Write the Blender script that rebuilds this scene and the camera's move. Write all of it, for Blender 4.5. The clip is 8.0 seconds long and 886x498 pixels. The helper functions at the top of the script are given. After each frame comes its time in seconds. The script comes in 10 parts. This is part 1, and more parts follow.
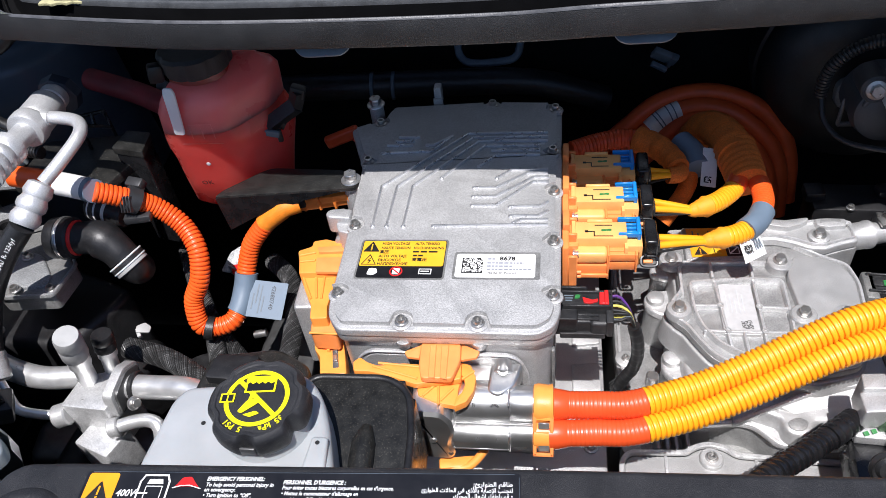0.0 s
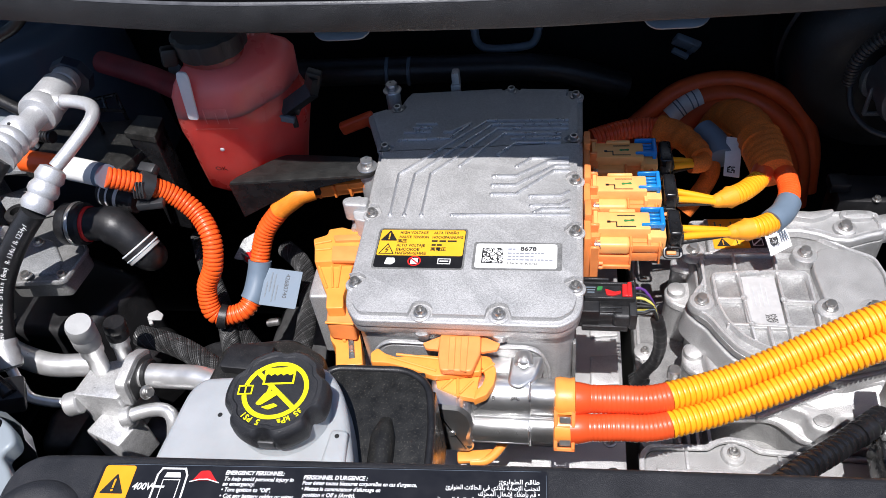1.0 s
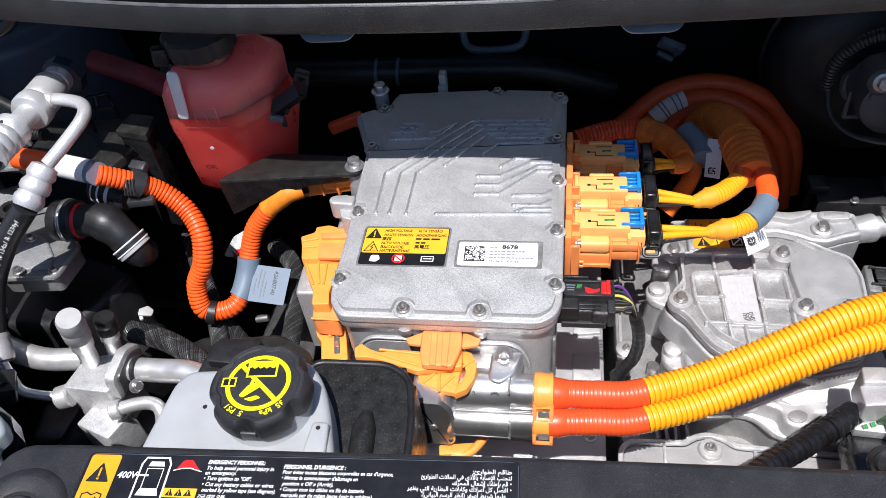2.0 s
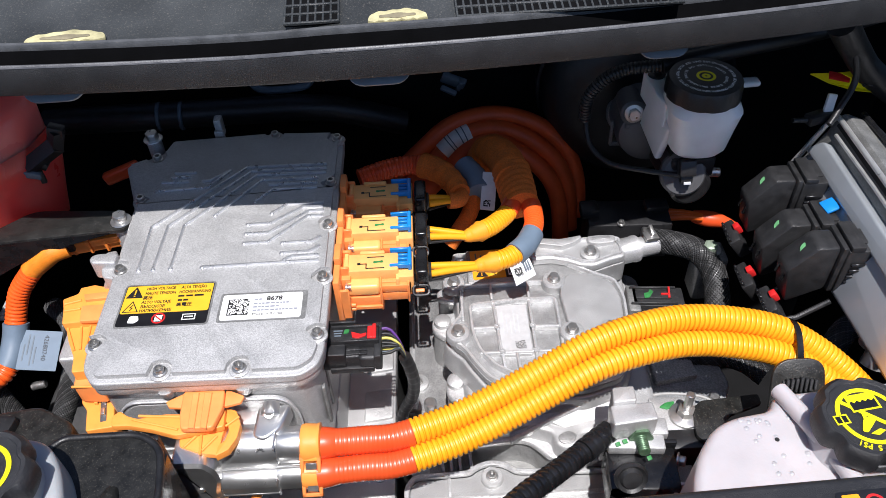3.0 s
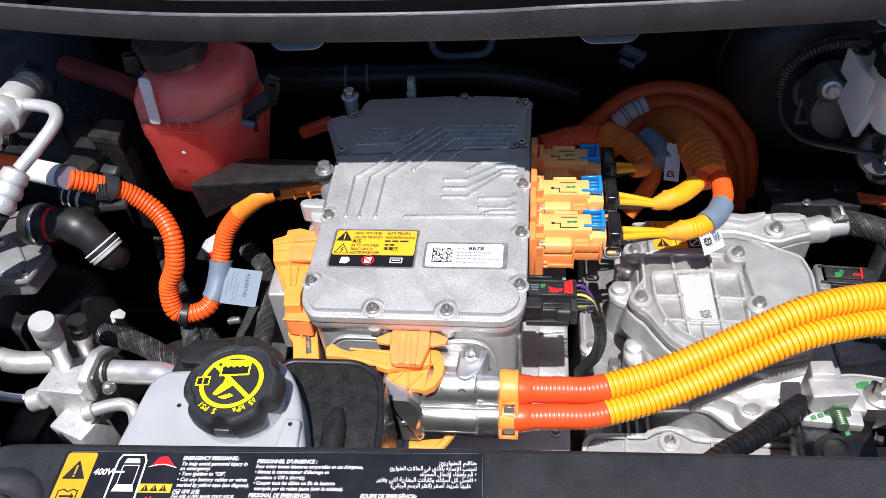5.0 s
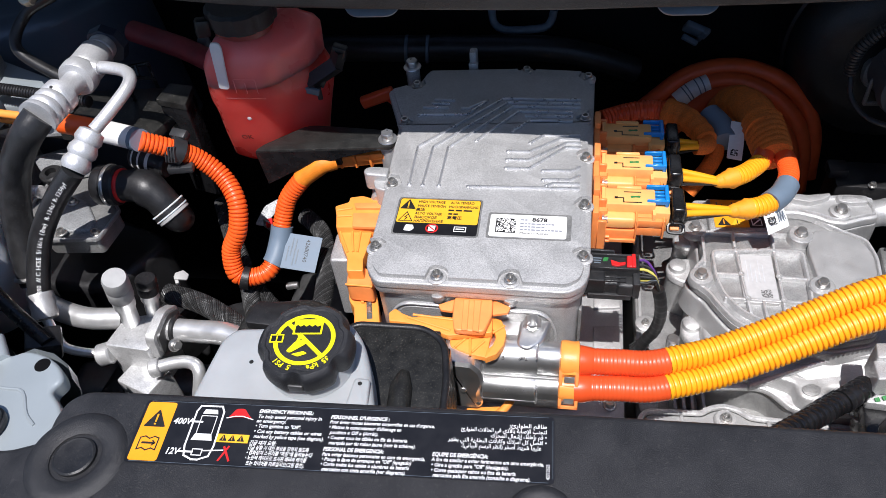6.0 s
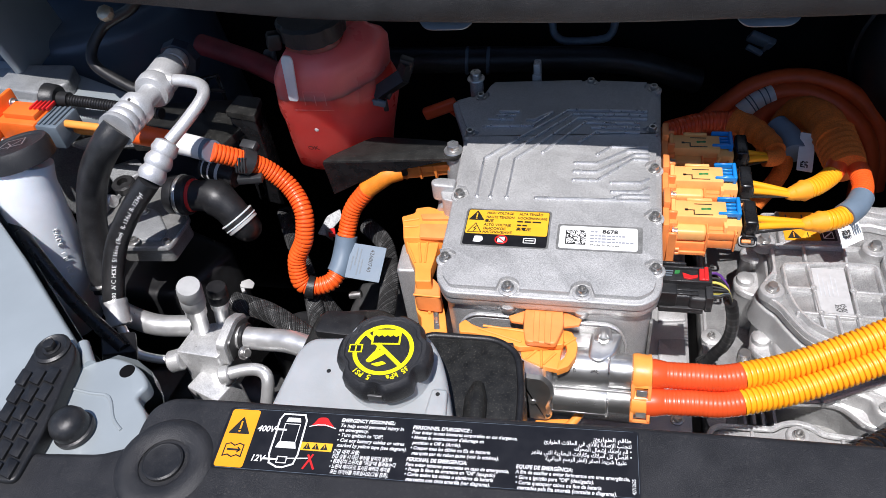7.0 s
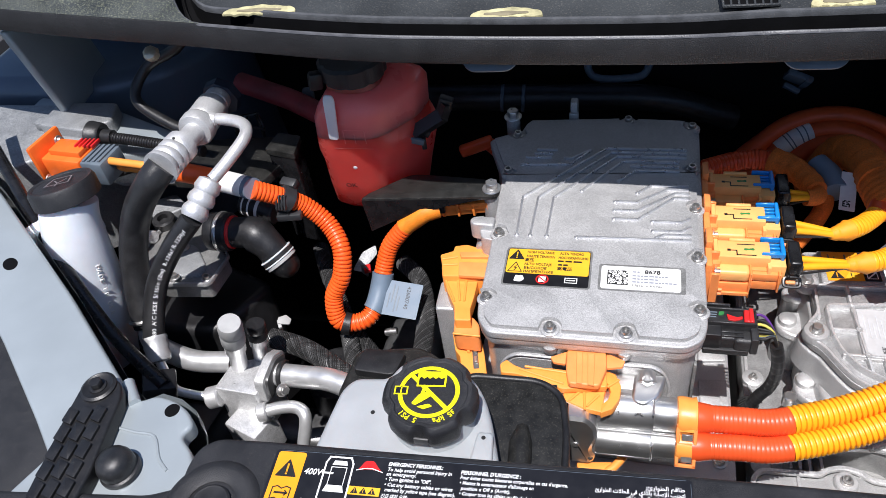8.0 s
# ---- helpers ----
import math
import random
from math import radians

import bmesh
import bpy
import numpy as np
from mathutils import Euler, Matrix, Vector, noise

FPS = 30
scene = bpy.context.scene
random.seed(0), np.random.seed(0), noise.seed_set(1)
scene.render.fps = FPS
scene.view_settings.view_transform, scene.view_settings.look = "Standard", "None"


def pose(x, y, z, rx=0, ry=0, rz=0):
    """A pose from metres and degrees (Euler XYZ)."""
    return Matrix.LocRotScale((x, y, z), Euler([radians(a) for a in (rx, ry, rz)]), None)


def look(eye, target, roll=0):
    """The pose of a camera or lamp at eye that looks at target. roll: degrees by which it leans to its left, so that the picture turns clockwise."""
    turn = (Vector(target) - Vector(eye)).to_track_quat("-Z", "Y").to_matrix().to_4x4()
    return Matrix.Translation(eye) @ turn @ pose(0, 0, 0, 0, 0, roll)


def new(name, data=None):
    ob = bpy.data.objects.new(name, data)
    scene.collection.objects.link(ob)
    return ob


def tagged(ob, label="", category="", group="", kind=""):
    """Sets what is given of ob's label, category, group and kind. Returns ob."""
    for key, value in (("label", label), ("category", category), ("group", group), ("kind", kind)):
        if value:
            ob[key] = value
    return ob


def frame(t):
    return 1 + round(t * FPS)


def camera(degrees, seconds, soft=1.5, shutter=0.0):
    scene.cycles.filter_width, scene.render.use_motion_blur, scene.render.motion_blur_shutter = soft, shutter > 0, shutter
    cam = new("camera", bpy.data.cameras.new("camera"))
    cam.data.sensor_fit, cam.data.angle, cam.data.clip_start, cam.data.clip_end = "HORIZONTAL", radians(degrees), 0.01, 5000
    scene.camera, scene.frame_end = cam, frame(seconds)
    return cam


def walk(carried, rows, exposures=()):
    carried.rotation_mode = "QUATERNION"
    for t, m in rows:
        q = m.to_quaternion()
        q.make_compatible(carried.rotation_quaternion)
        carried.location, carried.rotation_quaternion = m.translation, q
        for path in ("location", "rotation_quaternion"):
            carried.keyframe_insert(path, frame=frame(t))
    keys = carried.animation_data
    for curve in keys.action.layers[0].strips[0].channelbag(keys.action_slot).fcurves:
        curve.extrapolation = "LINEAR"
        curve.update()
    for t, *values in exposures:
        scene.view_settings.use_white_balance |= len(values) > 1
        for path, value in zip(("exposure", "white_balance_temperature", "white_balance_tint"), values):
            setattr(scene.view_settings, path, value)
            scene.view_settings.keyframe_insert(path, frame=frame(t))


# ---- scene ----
cam = camera(60.00, 8.0, soft=0.6)
# seconds, eye, then yaw, pitch and roll in degrees
ROWS = [
    (0.0, 0.0937, -0.3783, 1.3523, 12.081, -43.958, -8.265),
    (0.5, 0.0797, -0.3701, 1.3453, 12.745, -44.174, -8.577),
    (1.0, 0.0798, -0.369, 1.3457, 12.764, -44.859, -8.264),
    (1.2, 0.0837, -0.3792, 1.3509, 12.889, -45.394, -8.403),
    (2.3, 0.1008, -0.3763, 1.3546, 11.919, -44.849, -7.123),
    (2.5, 0.1144, -0.3698, 1.3586, 9.597, -45.092, -5.853),
    (3.0, 0.1889, -0.3562, 1.3663, -0.232, -44.621, -2.753),
    (3.5, 0.1857, -0.3664, 1.3606, -0.505, -44.591, -3.125),
    (4.0, 0.1425, -0.383, 1.3548, 3.92, -44.691, -4.133),
    (4.5, 0.1234, -0.3876, 1.3599, 7.309, -44.776, -5.562),
    (5.0, 0.0998, -0.3921, 1.3658, 9.571, -44.935, -6.0),
    (5.2, 0.0919, -0.3951, 1.3641, 10.71, -45.121, -6.309),
    (6.3, 0.0683, -0.4074, 1.3677, 14.176, -46.214, -7.349),
    (6.5, 0.0626, -0.408, 1.372, 15.03, -45.829, -7.902),
    (7.0, 0.0459, -0.4105, 1.3712, 16.812, -45.119, -8.975),
    (7.5, 0.0432, -0.4068, 1.3756, 17.206, -44.323, -9.176),
    (8.0, 0.0276, -0.4078, 1.3791, 18.329, -42.718, -9.701),
]
walk(cam, [(t, look((x, y, z), (x - math.sin(radians(yaw)) * math.cos(radians(pitch)), y + math.cos(radians(yaw)) * math.cos(radians(pitch)), z + math.sin(radians(pitch))), roll)) for t, x, y, z, yaw, pitch, roll in ROWS],
     exposures=[(t, stops, 6280, 13) for t, stops in ((0.0, 0.46), (2.5, 0.48), (3.0, 0.45), (3.5, 0.61), (4.0, 0.63), (5.0, 0.54), (6.5, 0.31), (7.0, 0.35), (8.0, 0.41))])


# ---- world, sun and exposure ----
SUN_WAY = Vector((-0.03, 0.40, -1.0)).normalized()
world = bpy.data.worlds.new("sky")
scene.world = world
world.use_nodes = True
wn = world.node_tree
sky = wn.nodes.new("ShaderNodeTexSky")
sky.sky_type, sky.sun_disc = "NISHITA", False
sky.sun_elevation = math.asin(-SUN_WAY.z)
sky.sun_rotation = math.atan2(-SUN_WAY.x, -SUN_WAY.y)
sky.ozone_density = 6.0
wn.links.new(sky.outputs[0], wn.nodes["Background"].inputs[0])
wn.nodes["Background"].inputs[1].default_value = 0.074
sun_data = bpy.data.lights.new("sun", "SUN")
sun_data.energy, sun_data.angle, sun_data.color = 4.6, radians(0.53), (1.0, 0.968, 0.928)
sun = new("sun", sun_data)
sun.matrix_world = look((0, 0, 4), Vector((0, 0, 4)) + SUN_WAY)


# ---- materials ----
def material(name, colour, rough=0.5, metal=0.0, vary=0.12, scale=60.0, bump=0.15, fine=900.0, coat=0.0, spec=0.5, dust=0.0, trans=0.0, subsurf=0.0, depth=0.02, speck=0.0, rvary=0.15, dust_from=0.56, dust_colour=(0.42, 0.38, 0.32)):
    """A surface with broad stains, fine grain, relief and, where asked, dust or specks."""
    m = bpy.data.materials.new(name)
    m.use_nodes = True
    t = m.node_tree
    b = t.nodes["Principled BSDF"]
    co = t.nodes.new("ShaderNodeTexCoord")
    big = t.nodes.new("ShaderNodeTexNoise")
    big.inputs["Scale"].default_value, big.inputs["Detail"].default_value = scale, 5
    small = t.nodes.new("ShaderNodeTexNoise")
    small.inputs["Scale"].default_value, small.inputs["Detail"].default_value = fine, 3
    for n in (big, small):
        t.links.new(co.outputs["Object"], n.inputs["Vector"])
    ramp = t.nodes.new("ShaderNodeValToRGB")
    lo, hi = [max(0.0, c * (1 - vary)) for c in colour], [min(1.0, c * (1 + vary)) for c in colour]
    ramp.color_ramp.elements[0].color, ramp.color_ramp.elements[1].color = (*lo, 1), (*hi, 1)
    ramp.color_ramp.elements[0].position, ramp.color_ramp.elements[1].position = 0.3, 0.7
    t.links.new(big.outputs[0], ramp.inputs[0])
    last = ramp.outputs[0]
    if speck:
        sr = t.nodes.new("ShaderNodeValToRGB")
        sr.color_ramp.elements[0].position, sr.color_ramp.elements[1].position = 0.35, 0.65
        sr.color_ramp.elements[0].color = (1 - speck,) * 3 + (1,)
        sr.color_ramp.elements[1].color = (1, 1, 1, 1)
        t.links.new(small.outputs[0], sr.inputs[0])
        mx = t.nodes.new("ShaderNodeMix")
        mx.data_type, mx.blend_type = "RGBA", "MULTIPLY"
        mx.inputs[0].default_value = 1.0
        t.links.new(last, mx.inputs[6])
        t.links.new(sr.outputs[0], mx.inputs[7])
        last = mx.outputs[2]
    if dust:
        dn = t.nodes.new("ShaderNodeTexNoise")
        dn.inputs["Scale"].default_value, dn.inputs["Detail"].default_value, dn.inputs["Roughness"].default_value = 650, 8, 0.75
        t.links.new(co.outputs["Object"], dn.inputs["Vector"])
        dr = t.nodes.new("ShaderNodeValToRGB")
        dr.color_ramp.elements[0].position, dr.color_ramp.elements[1].position = dust_from, dust_from + 0.16
        dr.color_ramp.elements[0].color, dr.color_ramp.elements[1].color = (0, 0, 0, 1), (dust, dust, dust, 1)
        t.links.new(dn.outputs[0], dr.inputs[0])
        mx = t.nodes.new("ShaderNodeMix")
        mx.data_type = "RGBA"
        t.links.new(dr.outputs[0], mx.inputs[0])
        t.links.new(last, mx.inputs[6])
        mx.inputs[7].default_value = (*dust_colour, 1)
        last = mx.outputs[2]
    t.links.new(last, b.inputs["Base Color"])
    rr = t.nodes.new("ShaderNodeMapRange")
    rr.inputs["To Min"].default_value, rr.inputs["To Max"].default_value = max(0.03, rough - rvary), min(1.0, rough + rvary)
    t.links.new(big.outputs[0], rr.inputs[0])
    t.links.new(rr.outputs[0], b.inputs["Roughness"])
    bp = t.nodes.new("ShaderNodeBump")
    bp.inputs["Strength"].default_value, bp.inputs["Distance"].default_value = bump, 0.0006
    t.links.new(small.outputs[0], bp.inputs["Height"])
    t.links.new(bp.outputs[0], b.inputs["Normal"])
    b.inputs["Metallic"].default_value = metal
    b.inputs["Coat Weight"].default_value = coat
    b.inputs["Specular IOR Level"].default_value = spec
    b.inputs["Transmission Weight"].default_value = trans
    if subsurf:
        b.inputs["Subsurface Weight"].default_value = subsurf
        b.inputs["Subsurface Radius"].default_value = (depth, depth * 0.6, depth * 0.5)
        b.inputs["Subsurface Scale"].default_value = 1.0
    return m


CAST = material("cast_aluminium", (0.575, 0.572, 0.565), 0.48, 0.45, 0.08, 40, 0.6, 1150, speck=0.36)
CAST_RAW = material("rough_cast_aluminium", (0.60, 0.60, 0.595), 0.40, 0.5, 0.09, 60, 0.6, 1300, speck=0.30)
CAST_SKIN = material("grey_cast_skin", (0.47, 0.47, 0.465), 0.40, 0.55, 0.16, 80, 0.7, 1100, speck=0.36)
# Paler copy of the cast metal; puts edge highlights into ribs and rims.
CAST_EDGE = material("brightened_cast_metal", (0.76, 0.76, 0.755), 0.34, 0.55, 0.10, 160, 0.5, 800, speck=0.22)
TRACK = material("sheen_pale_lid_track", (0.74, 0.75, 0.77), 0.30, 0.80, 0.06, 120, 0.3, 900, speck=0.12)
ALU = material("plain_aluminium_fitting", (0.67, 0.67, 0.67), 0.40, 0.50, 0.07, 70, 0.55, 900, speck=0.16)
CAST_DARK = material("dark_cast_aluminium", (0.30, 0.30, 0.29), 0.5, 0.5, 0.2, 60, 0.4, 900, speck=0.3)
MACHINED = material("machined_aluminium", (0.78, 0.78, 0.77), 0.34, 0.72, 0.08, 80, 0.1, 1200)
BRIGHT = material("bright_stamped_metal", (0.68, 0.68, 0.67), 0.38, 0.80, 0.08, 90, 0.10, 500, rvary=0.1)
STEEL = material("zinc_steel", (0.58, 0.57, 0.55), 0.33, 0.9, 0.12, 150, 0.1, 1200)
DARK_STEEL = material("dark_steel", (0.16, 0.16, 0.16), 0.4, 0.7, 0.2, 90, 0.2, 1000)
ORANGE = material("orange_plastic", (0.86, 0.245, 0.04), 0.42, 0, 0.08, 70, 0.12, 1100)
AMBER = material("amber_plastic", (0.90, 0.325, 0.058), 0.4, 0, 0.07, 70, 0.12, 1100)
ORANGE_DEEP = material("deep_orange_plastic", (0.86, 0.15, 0.02), 0.4, 0, 0.08, 70, 0.12, 1100)
PEACH = material("pale_orange_plastic", (0.90, 0.29, 0.08), 0.42, 0, 0.08, 70, 0.12, 1100)
CONDUIT = material("orange_conduit", (0.86, 0.115, 0.015), 0.38, 0, 0.07, 60, 0.05, 700)
CONDUIT_AMBER = material("amber_conduit", (0.93, 0.39, 0.010), 0.4, 0, 0.05, 60, 0.05, 700)
RED_SLEEVE = material("red_orange_sleeve", (0.74, 0.085, 0.02), 0.36, 0, 0.06, 60, 0.08, 500)
TAPE_ORANGE = material("orange_woven_tape", (0.86, 0.25, 0.015), 0.55, 0, 0.12, 140, 0.4, 1300, speck=0.15)
TAPE = material("orange_cloth_tape", (0.52, 0.125, 0.02), 0.7, 0, 0.15, 120, 0.5, 1600, speck=0.2)
BLACK = material("black_plastic", (0.012, 0.012, 0.013), 0.42, 0, 0.3, 90, 0.25, 1100, dust=0.12)
BLACK_GLOSS = material("glossy_black_plastic", (0.010, 0.010, 0.011), 0.27, 0, 0.3, 90, 0.05, 700)
BLACK_GRAIN = material("grained_black_plastic", (0.020, 0.020, 0.022), 0.46, 0, 0.25, 60, 0.55, 2600, dust=0.14, speck=0.2)
BLACK_DUSTY = material("dusty_black_steel", (0.018, 0.018, 0.017), 0.36, 0.1, 0.4, 110, 0.3, 800, dust=0.40)
RUBBER = material("black_rubber", (0.018, 0.018, 0.019), 0.38, 0, 0.3, 90, 0.35, 1400, dust=0.12)
DARK = material("shade_black_insulation", (0.0045, 0.0045, 0.005), 0.85, 0, 0.4, 30, 0.5, 500, spec=0.25)
WHITE_PLASTIC = material("milky_tank_plastic", (0.375, 0.388, 0.398), 0.4, 0, 0.06, 40, 0.15, 500, subsurf=0.25)
WHITE_CLEAR = material("white_translucent_plastic", (0.80, 0.80, 0.79), 0.38, 0, 0.05, 40, 0.15, 500, subsurf=0.4)
TANK_WHITE = material("bluish_white_tank_plastic", (0.72, 0.745, 0.79), 0.4, 0, 0.06, 40, 0.15, 500, subsurf=0.3)
PINK_TANK = material("pinkish_tank_plastic", (0.50, 0.465, 0.475), 0.36, 0, 0.08, 30, 0.15, 400, subsurf=0.3)
CORAL = material("coral_coolant_plastic", (0.90, 0.082, 0.066), 0.28, 0, 0.18, 14, 0.12, 400, subsurf=1.0, depth=0.07)
CORAL_PALE = material("pale_pink_coolant_plastic", (0.90, 0.165, 0.155), 0.30, 0, 0.14, 14, 0.12, 400, subsurf=1.0, depth=0.06)
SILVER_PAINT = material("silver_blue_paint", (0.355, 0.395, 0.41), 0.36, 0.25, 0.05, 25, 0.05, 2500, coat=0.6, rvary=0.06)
PAPER = material("silvery_label_paper", (0.54, 0.54, 0.54), 0.42, 0.15, 0.06, 200, 0.1, 900)
PRINT_GREY = material("grey_print", (0.26, 0.27, 0.31), 0.5, 0, 0.1, 200, 0.05, 900)
PALE_PRINT = material("pale_grey_print", (0.55, 0.56, 0.58), 0.5, 0, 0.1, 200, 0.05, 900)
WHITE = material("white_print", (0.80, 0.80, 0.78), 0.5, 0, 0.04, 200, 0.05, 900)
LABEL_BLACK = material("black_label_film", (0.010, 0.010, 0.012), 0.36, 0, 0.2, 80, 0.05, 900)
LABEL_YELLOW = material("yellow_label_film", (0.84, 0.44, 0.025), 0.42, 0, 0.05, 80, 0.05, 900)
LABEL_ORANGE = material("orange_label_film", (0.86, 0.33, 0.01), 0.42, 0, 0.05, 80, 0.05, 900)
PRINT_YELLOW = material("yellow_print", (0.85, 0.75, 0.0), 0.5, 0, 0.05, 300, 0.05, 900)
PRINT_BLACK = material("black_print", (0.012, 0.012, 0.012), 0.5, 0, 0.2, 300, 0.02, 900)
RED = material("red_plastic", (0.62, 0.02, 0.02), 0.4, 0, 0.1, 100, 0.1, 900)
PLUG_BLACK = material("scuffed_black_plug_plastic", (0.022, 0.022, 0.023), 0.40, 0, 0.3, 120, 0.5, 1300, dust=0.16)
GREEN_INK = material("dull_green_ink", (0.10, 0.30, 0.12), 0.55, 0, 0.3, 250, 0.2, 900)
GREEN_MARK = material("green_paint_mark", (0.03, 0.20, 0.05), 0.55, 0, 0.3, 250, 0.2, 900)
BLUE = material("blue_plastic", (0.01, 0.22, 0.62), 0.35, 0, 0.1, 100, 0.08, 900)
GREY_SLEEVE = material("grey_blue_tape", (0.14, 0.19, 0.25), 0.5, 0, 0.06, 80, 0.15, 900)
GREY_PLASTIC = material("grey_plastic", (0.12, 0.15, 0.18), 0.45, 0, 0.1, 80, 0.15, 900)
CLAMP_GREY = material("dark_grey_clamp", (0.030, 0.031, 0.033), 0.45, 0, 0.15, 80, 0.15, 900)
BRAID = material("braided_sleeve", (0.022, 0.022, 0.022), 0.55, 0, 0.4, 200, 0.4, 900)
BRAID_LIGHT = material("braid_light_strand", (0.12, 0.12, 0.12), 0.34, 0.3, 0.5, 400, 0.2, 900)
COWL_PLASTIC = material("weathered_cowl_plastic", (0.033, 0.036, 0.037), 0.52, 0, 0.35, 18, 0.9, 700, dust=0.45)
COWL_SPECK = material("pollen_specked_plastic", (0.040, 0.044, 0.042), 0.40, 0, 0.5, 30, 1.0, 500, dust=0.75, dust_from=0.50, dust_colour=(0.30, 0.31, 0.20))
POLLEN = material("yellow_foam_pad", (0.46, 0.42, 0.23), 0.8, 0, 0.3, 110, 0.7, 700)
CASE_GREY = material("dull_grey_casting", (0.36, 0.37, 0.375), 0.5, 0.35, 0.2, 50, 0.8, 700, speck=0.4)
TAN = material("dull_tan_foam", (0.22, 0.19, 0.12), 0.8, 0, 0.3, 120, 0.5, 800)
LINER_BLUE = material("dull_blue_grey_lining", (0.10, 0.125, 0.16), 0.7, 0, 0.2, 12, 0.3, 300)
ASPHALT = material("asphalt", (0.05, 0.05, 0.05), 0.9, 0, 0.3, 3, 0.8, 150)


# ---- shape helpers ----
def thing(name, label, category, at=(0, 0, 0), group="", kind=""):
    e = new(name)
    e.location = at
    e.empty_display_size = 0.02
    return tagged(e, label, category, group, kind)


def part(name, bm, mat, parent=None, label="", smooth=True):
    me = bpy.data.meshes.new(name)
    bm.normal_update()
    bm.to_mesh(me)
    bm.free()
    me.materials.append(mat)
    if smooth:
        me.shade_smooth()
        me.set_sharp_from_angle(angle=radians(38))
    ob = new(name, me)
    adopt(ob, parent)
    return tagged(ob, label)


def adopt(ob, parent):
    """Parents ob, whose mesh is in world places."""
    if parent is not None:
        ob.parent = parent
        ob.matrix_parent_inverse = chain(parent).inverted()


def chain(ob):
    m = ob.matrix_basis.copy()
    if ob.parent is not None:
        m = chain(ob.parent) @ ob.matrix_parent_inverse @ m
    return m


def single(name, bm, mat, label, category, group="", kind="", smooth=True):
    return tagged(part(name, bm, mat, None, "", smooth), label, category, group, kind)


def bevel(bm, width, segments=2, angle=35, edges=None):
    if width <= 0:
        return bm
    bm.normal_update()
    if edges is None:
        edges = [e for e in bm.edges if len(e.link_faces) == 2 and e.calc_face_angle(0) > radians(angle)]
    bmesh.ops.bevel(bm, geom=edges, offset=width, segments=segments, affect="EDGES", profile=0.5, clamp_overlap=True)
    return bm


def block(size, at=(0, 0, 0), turn=(0, 0, 0), bev=0.001, segments=2, taper=1.0):
    """A bevelled block with its middle at `at`; taper scales its top."""
    bm = bmesh.new()
    bmesh.ops.create_cube(bm, size=1.0)
    for v in bm.verts:
        s = taper if v.co.z > 0 else 1.0
        v.co = Vector((v.co.x * size[0] * s, v.co.y * size[1] * s, v.co.z * size[2]))
    bevel(bm, bev, segments)
    bm.transform(pose(*at, *turn))
    return bm


def merge(*meshes):
    out = bmesh.new()
    for b in meshes:
        me = bpy.data.meshes.new("t")
        b.to_mesh(me)
        out.from_mesh(me)
        b.free()
        bpy.data.meshes.remove(me)
    return out


def round_outline(points, radius=0.005, steps=4):
    """Rounds the corners of a closed outline; radius may be one a corner."""
    out, n = [], len(points)
    for i, p in enumerate(points):
        r = radius[i] if isinstance(radius, (list, tuple)) else radius
        p, a, b = Vector(p), Vector(points[i - 1]), Vector(points[(i + 1) % n])
        u, v = (a - p), (b - p)
        d = min(r, u.length * 0.48, v.length * 0.48)
        s, e = p + u.normalized() * d, p + v.normalized() * d
        for k in range(steps + 1):
            f = k / steps
            out.append(s * (1 - f) ** 2 + p * 2 * f * (1 - f) + e * f * f)
    return out


def prism(outline, z0, z1, bev=0.001, segments=2, draft=0.0, m=None, base=False):
    """An upright slab over an outline of x, y."""
    bm = bmesh.new()
    vs = [bm.verts.new((p[0], p[1], z1)) for p in outline]
    f = bm.faces.new(vs)
    if f.normal.z < 0:
        f.normal_flip()
    mid = sum((Vector((p[0], p[1], 0)) for p in outline), Vector()) / len(outline)
    r = bmesh.ops.extrude_face_region(bm, geom=[f])
    low = [v for v in r["geom"] if isinstance(v, bmesh.types.BMVert)]
    for v in low:
        v.co.z = z0
        out = Vector((v.co.x, v.co.y, 0)) - mid
        if out.length > 1e-6:
            v.co += out.normalized() * draft
    bmesh.ops.recalc_face_normals(bm, faces=bm.faces)
    if bev > 0:
        tops = [e for e in bm.edges if all(abs(v.co.z - z1) < 1e-7 for v in e.verts)]
        if base:
            tops += [e for e in bm.edges if all(abs(v.co.z - z0) < 1e-7 for v in e.verts)]
        bmesh.ops.bevel(bm, geom=tops, offset=bev, segments=segments, affect="EDGES", profile=0.5, clamp_overlap=True)
    if m is not None:
        bm.transform(m)
    return bm


def frame_along(a, b):
    """A turn whose z runs from a to b."""
    d = (Vector(b) - Vector(a)).normalized()
    return d.to_track_quat("Z", "Y").to_matrix().to_4x4()


def lathe(profile, a=(0, 0, 0), b=(0, 0, 1), seg=32, wave=None, caps=True):
    """A turned body: rows of radius and height along the way from a to b (height in metres)."""
    bm = bmesh.new()
    rings = []
    for r, h in profile:
        ring = []
        for k in range(seg):
            t = 2 * math.pi * k / seg
            rr = r * (1 if wave is None else wave(t, h))
            ring.append(bm.verts.new((rr * math.cos(t), rr * math.sin(t), h)))
        rings.append(ring)
    for lo, hi in zip(rings, rings[1:]):
        for k in range(seg):
            bm.faces.new((lo[k], lo[(k + 1) % seg], hi[(k + 1) % seg], hi[k]))
    if caps:
        bm.faces.new(rings[0][::-1])
        bm.faces.new(rings[-1])
    bmesh.ops.recalc_face_normals(bm, faces=bm.faces)
    bm.transform(Matrix.Translation(a) @ frame_along(a, b))
    return bm


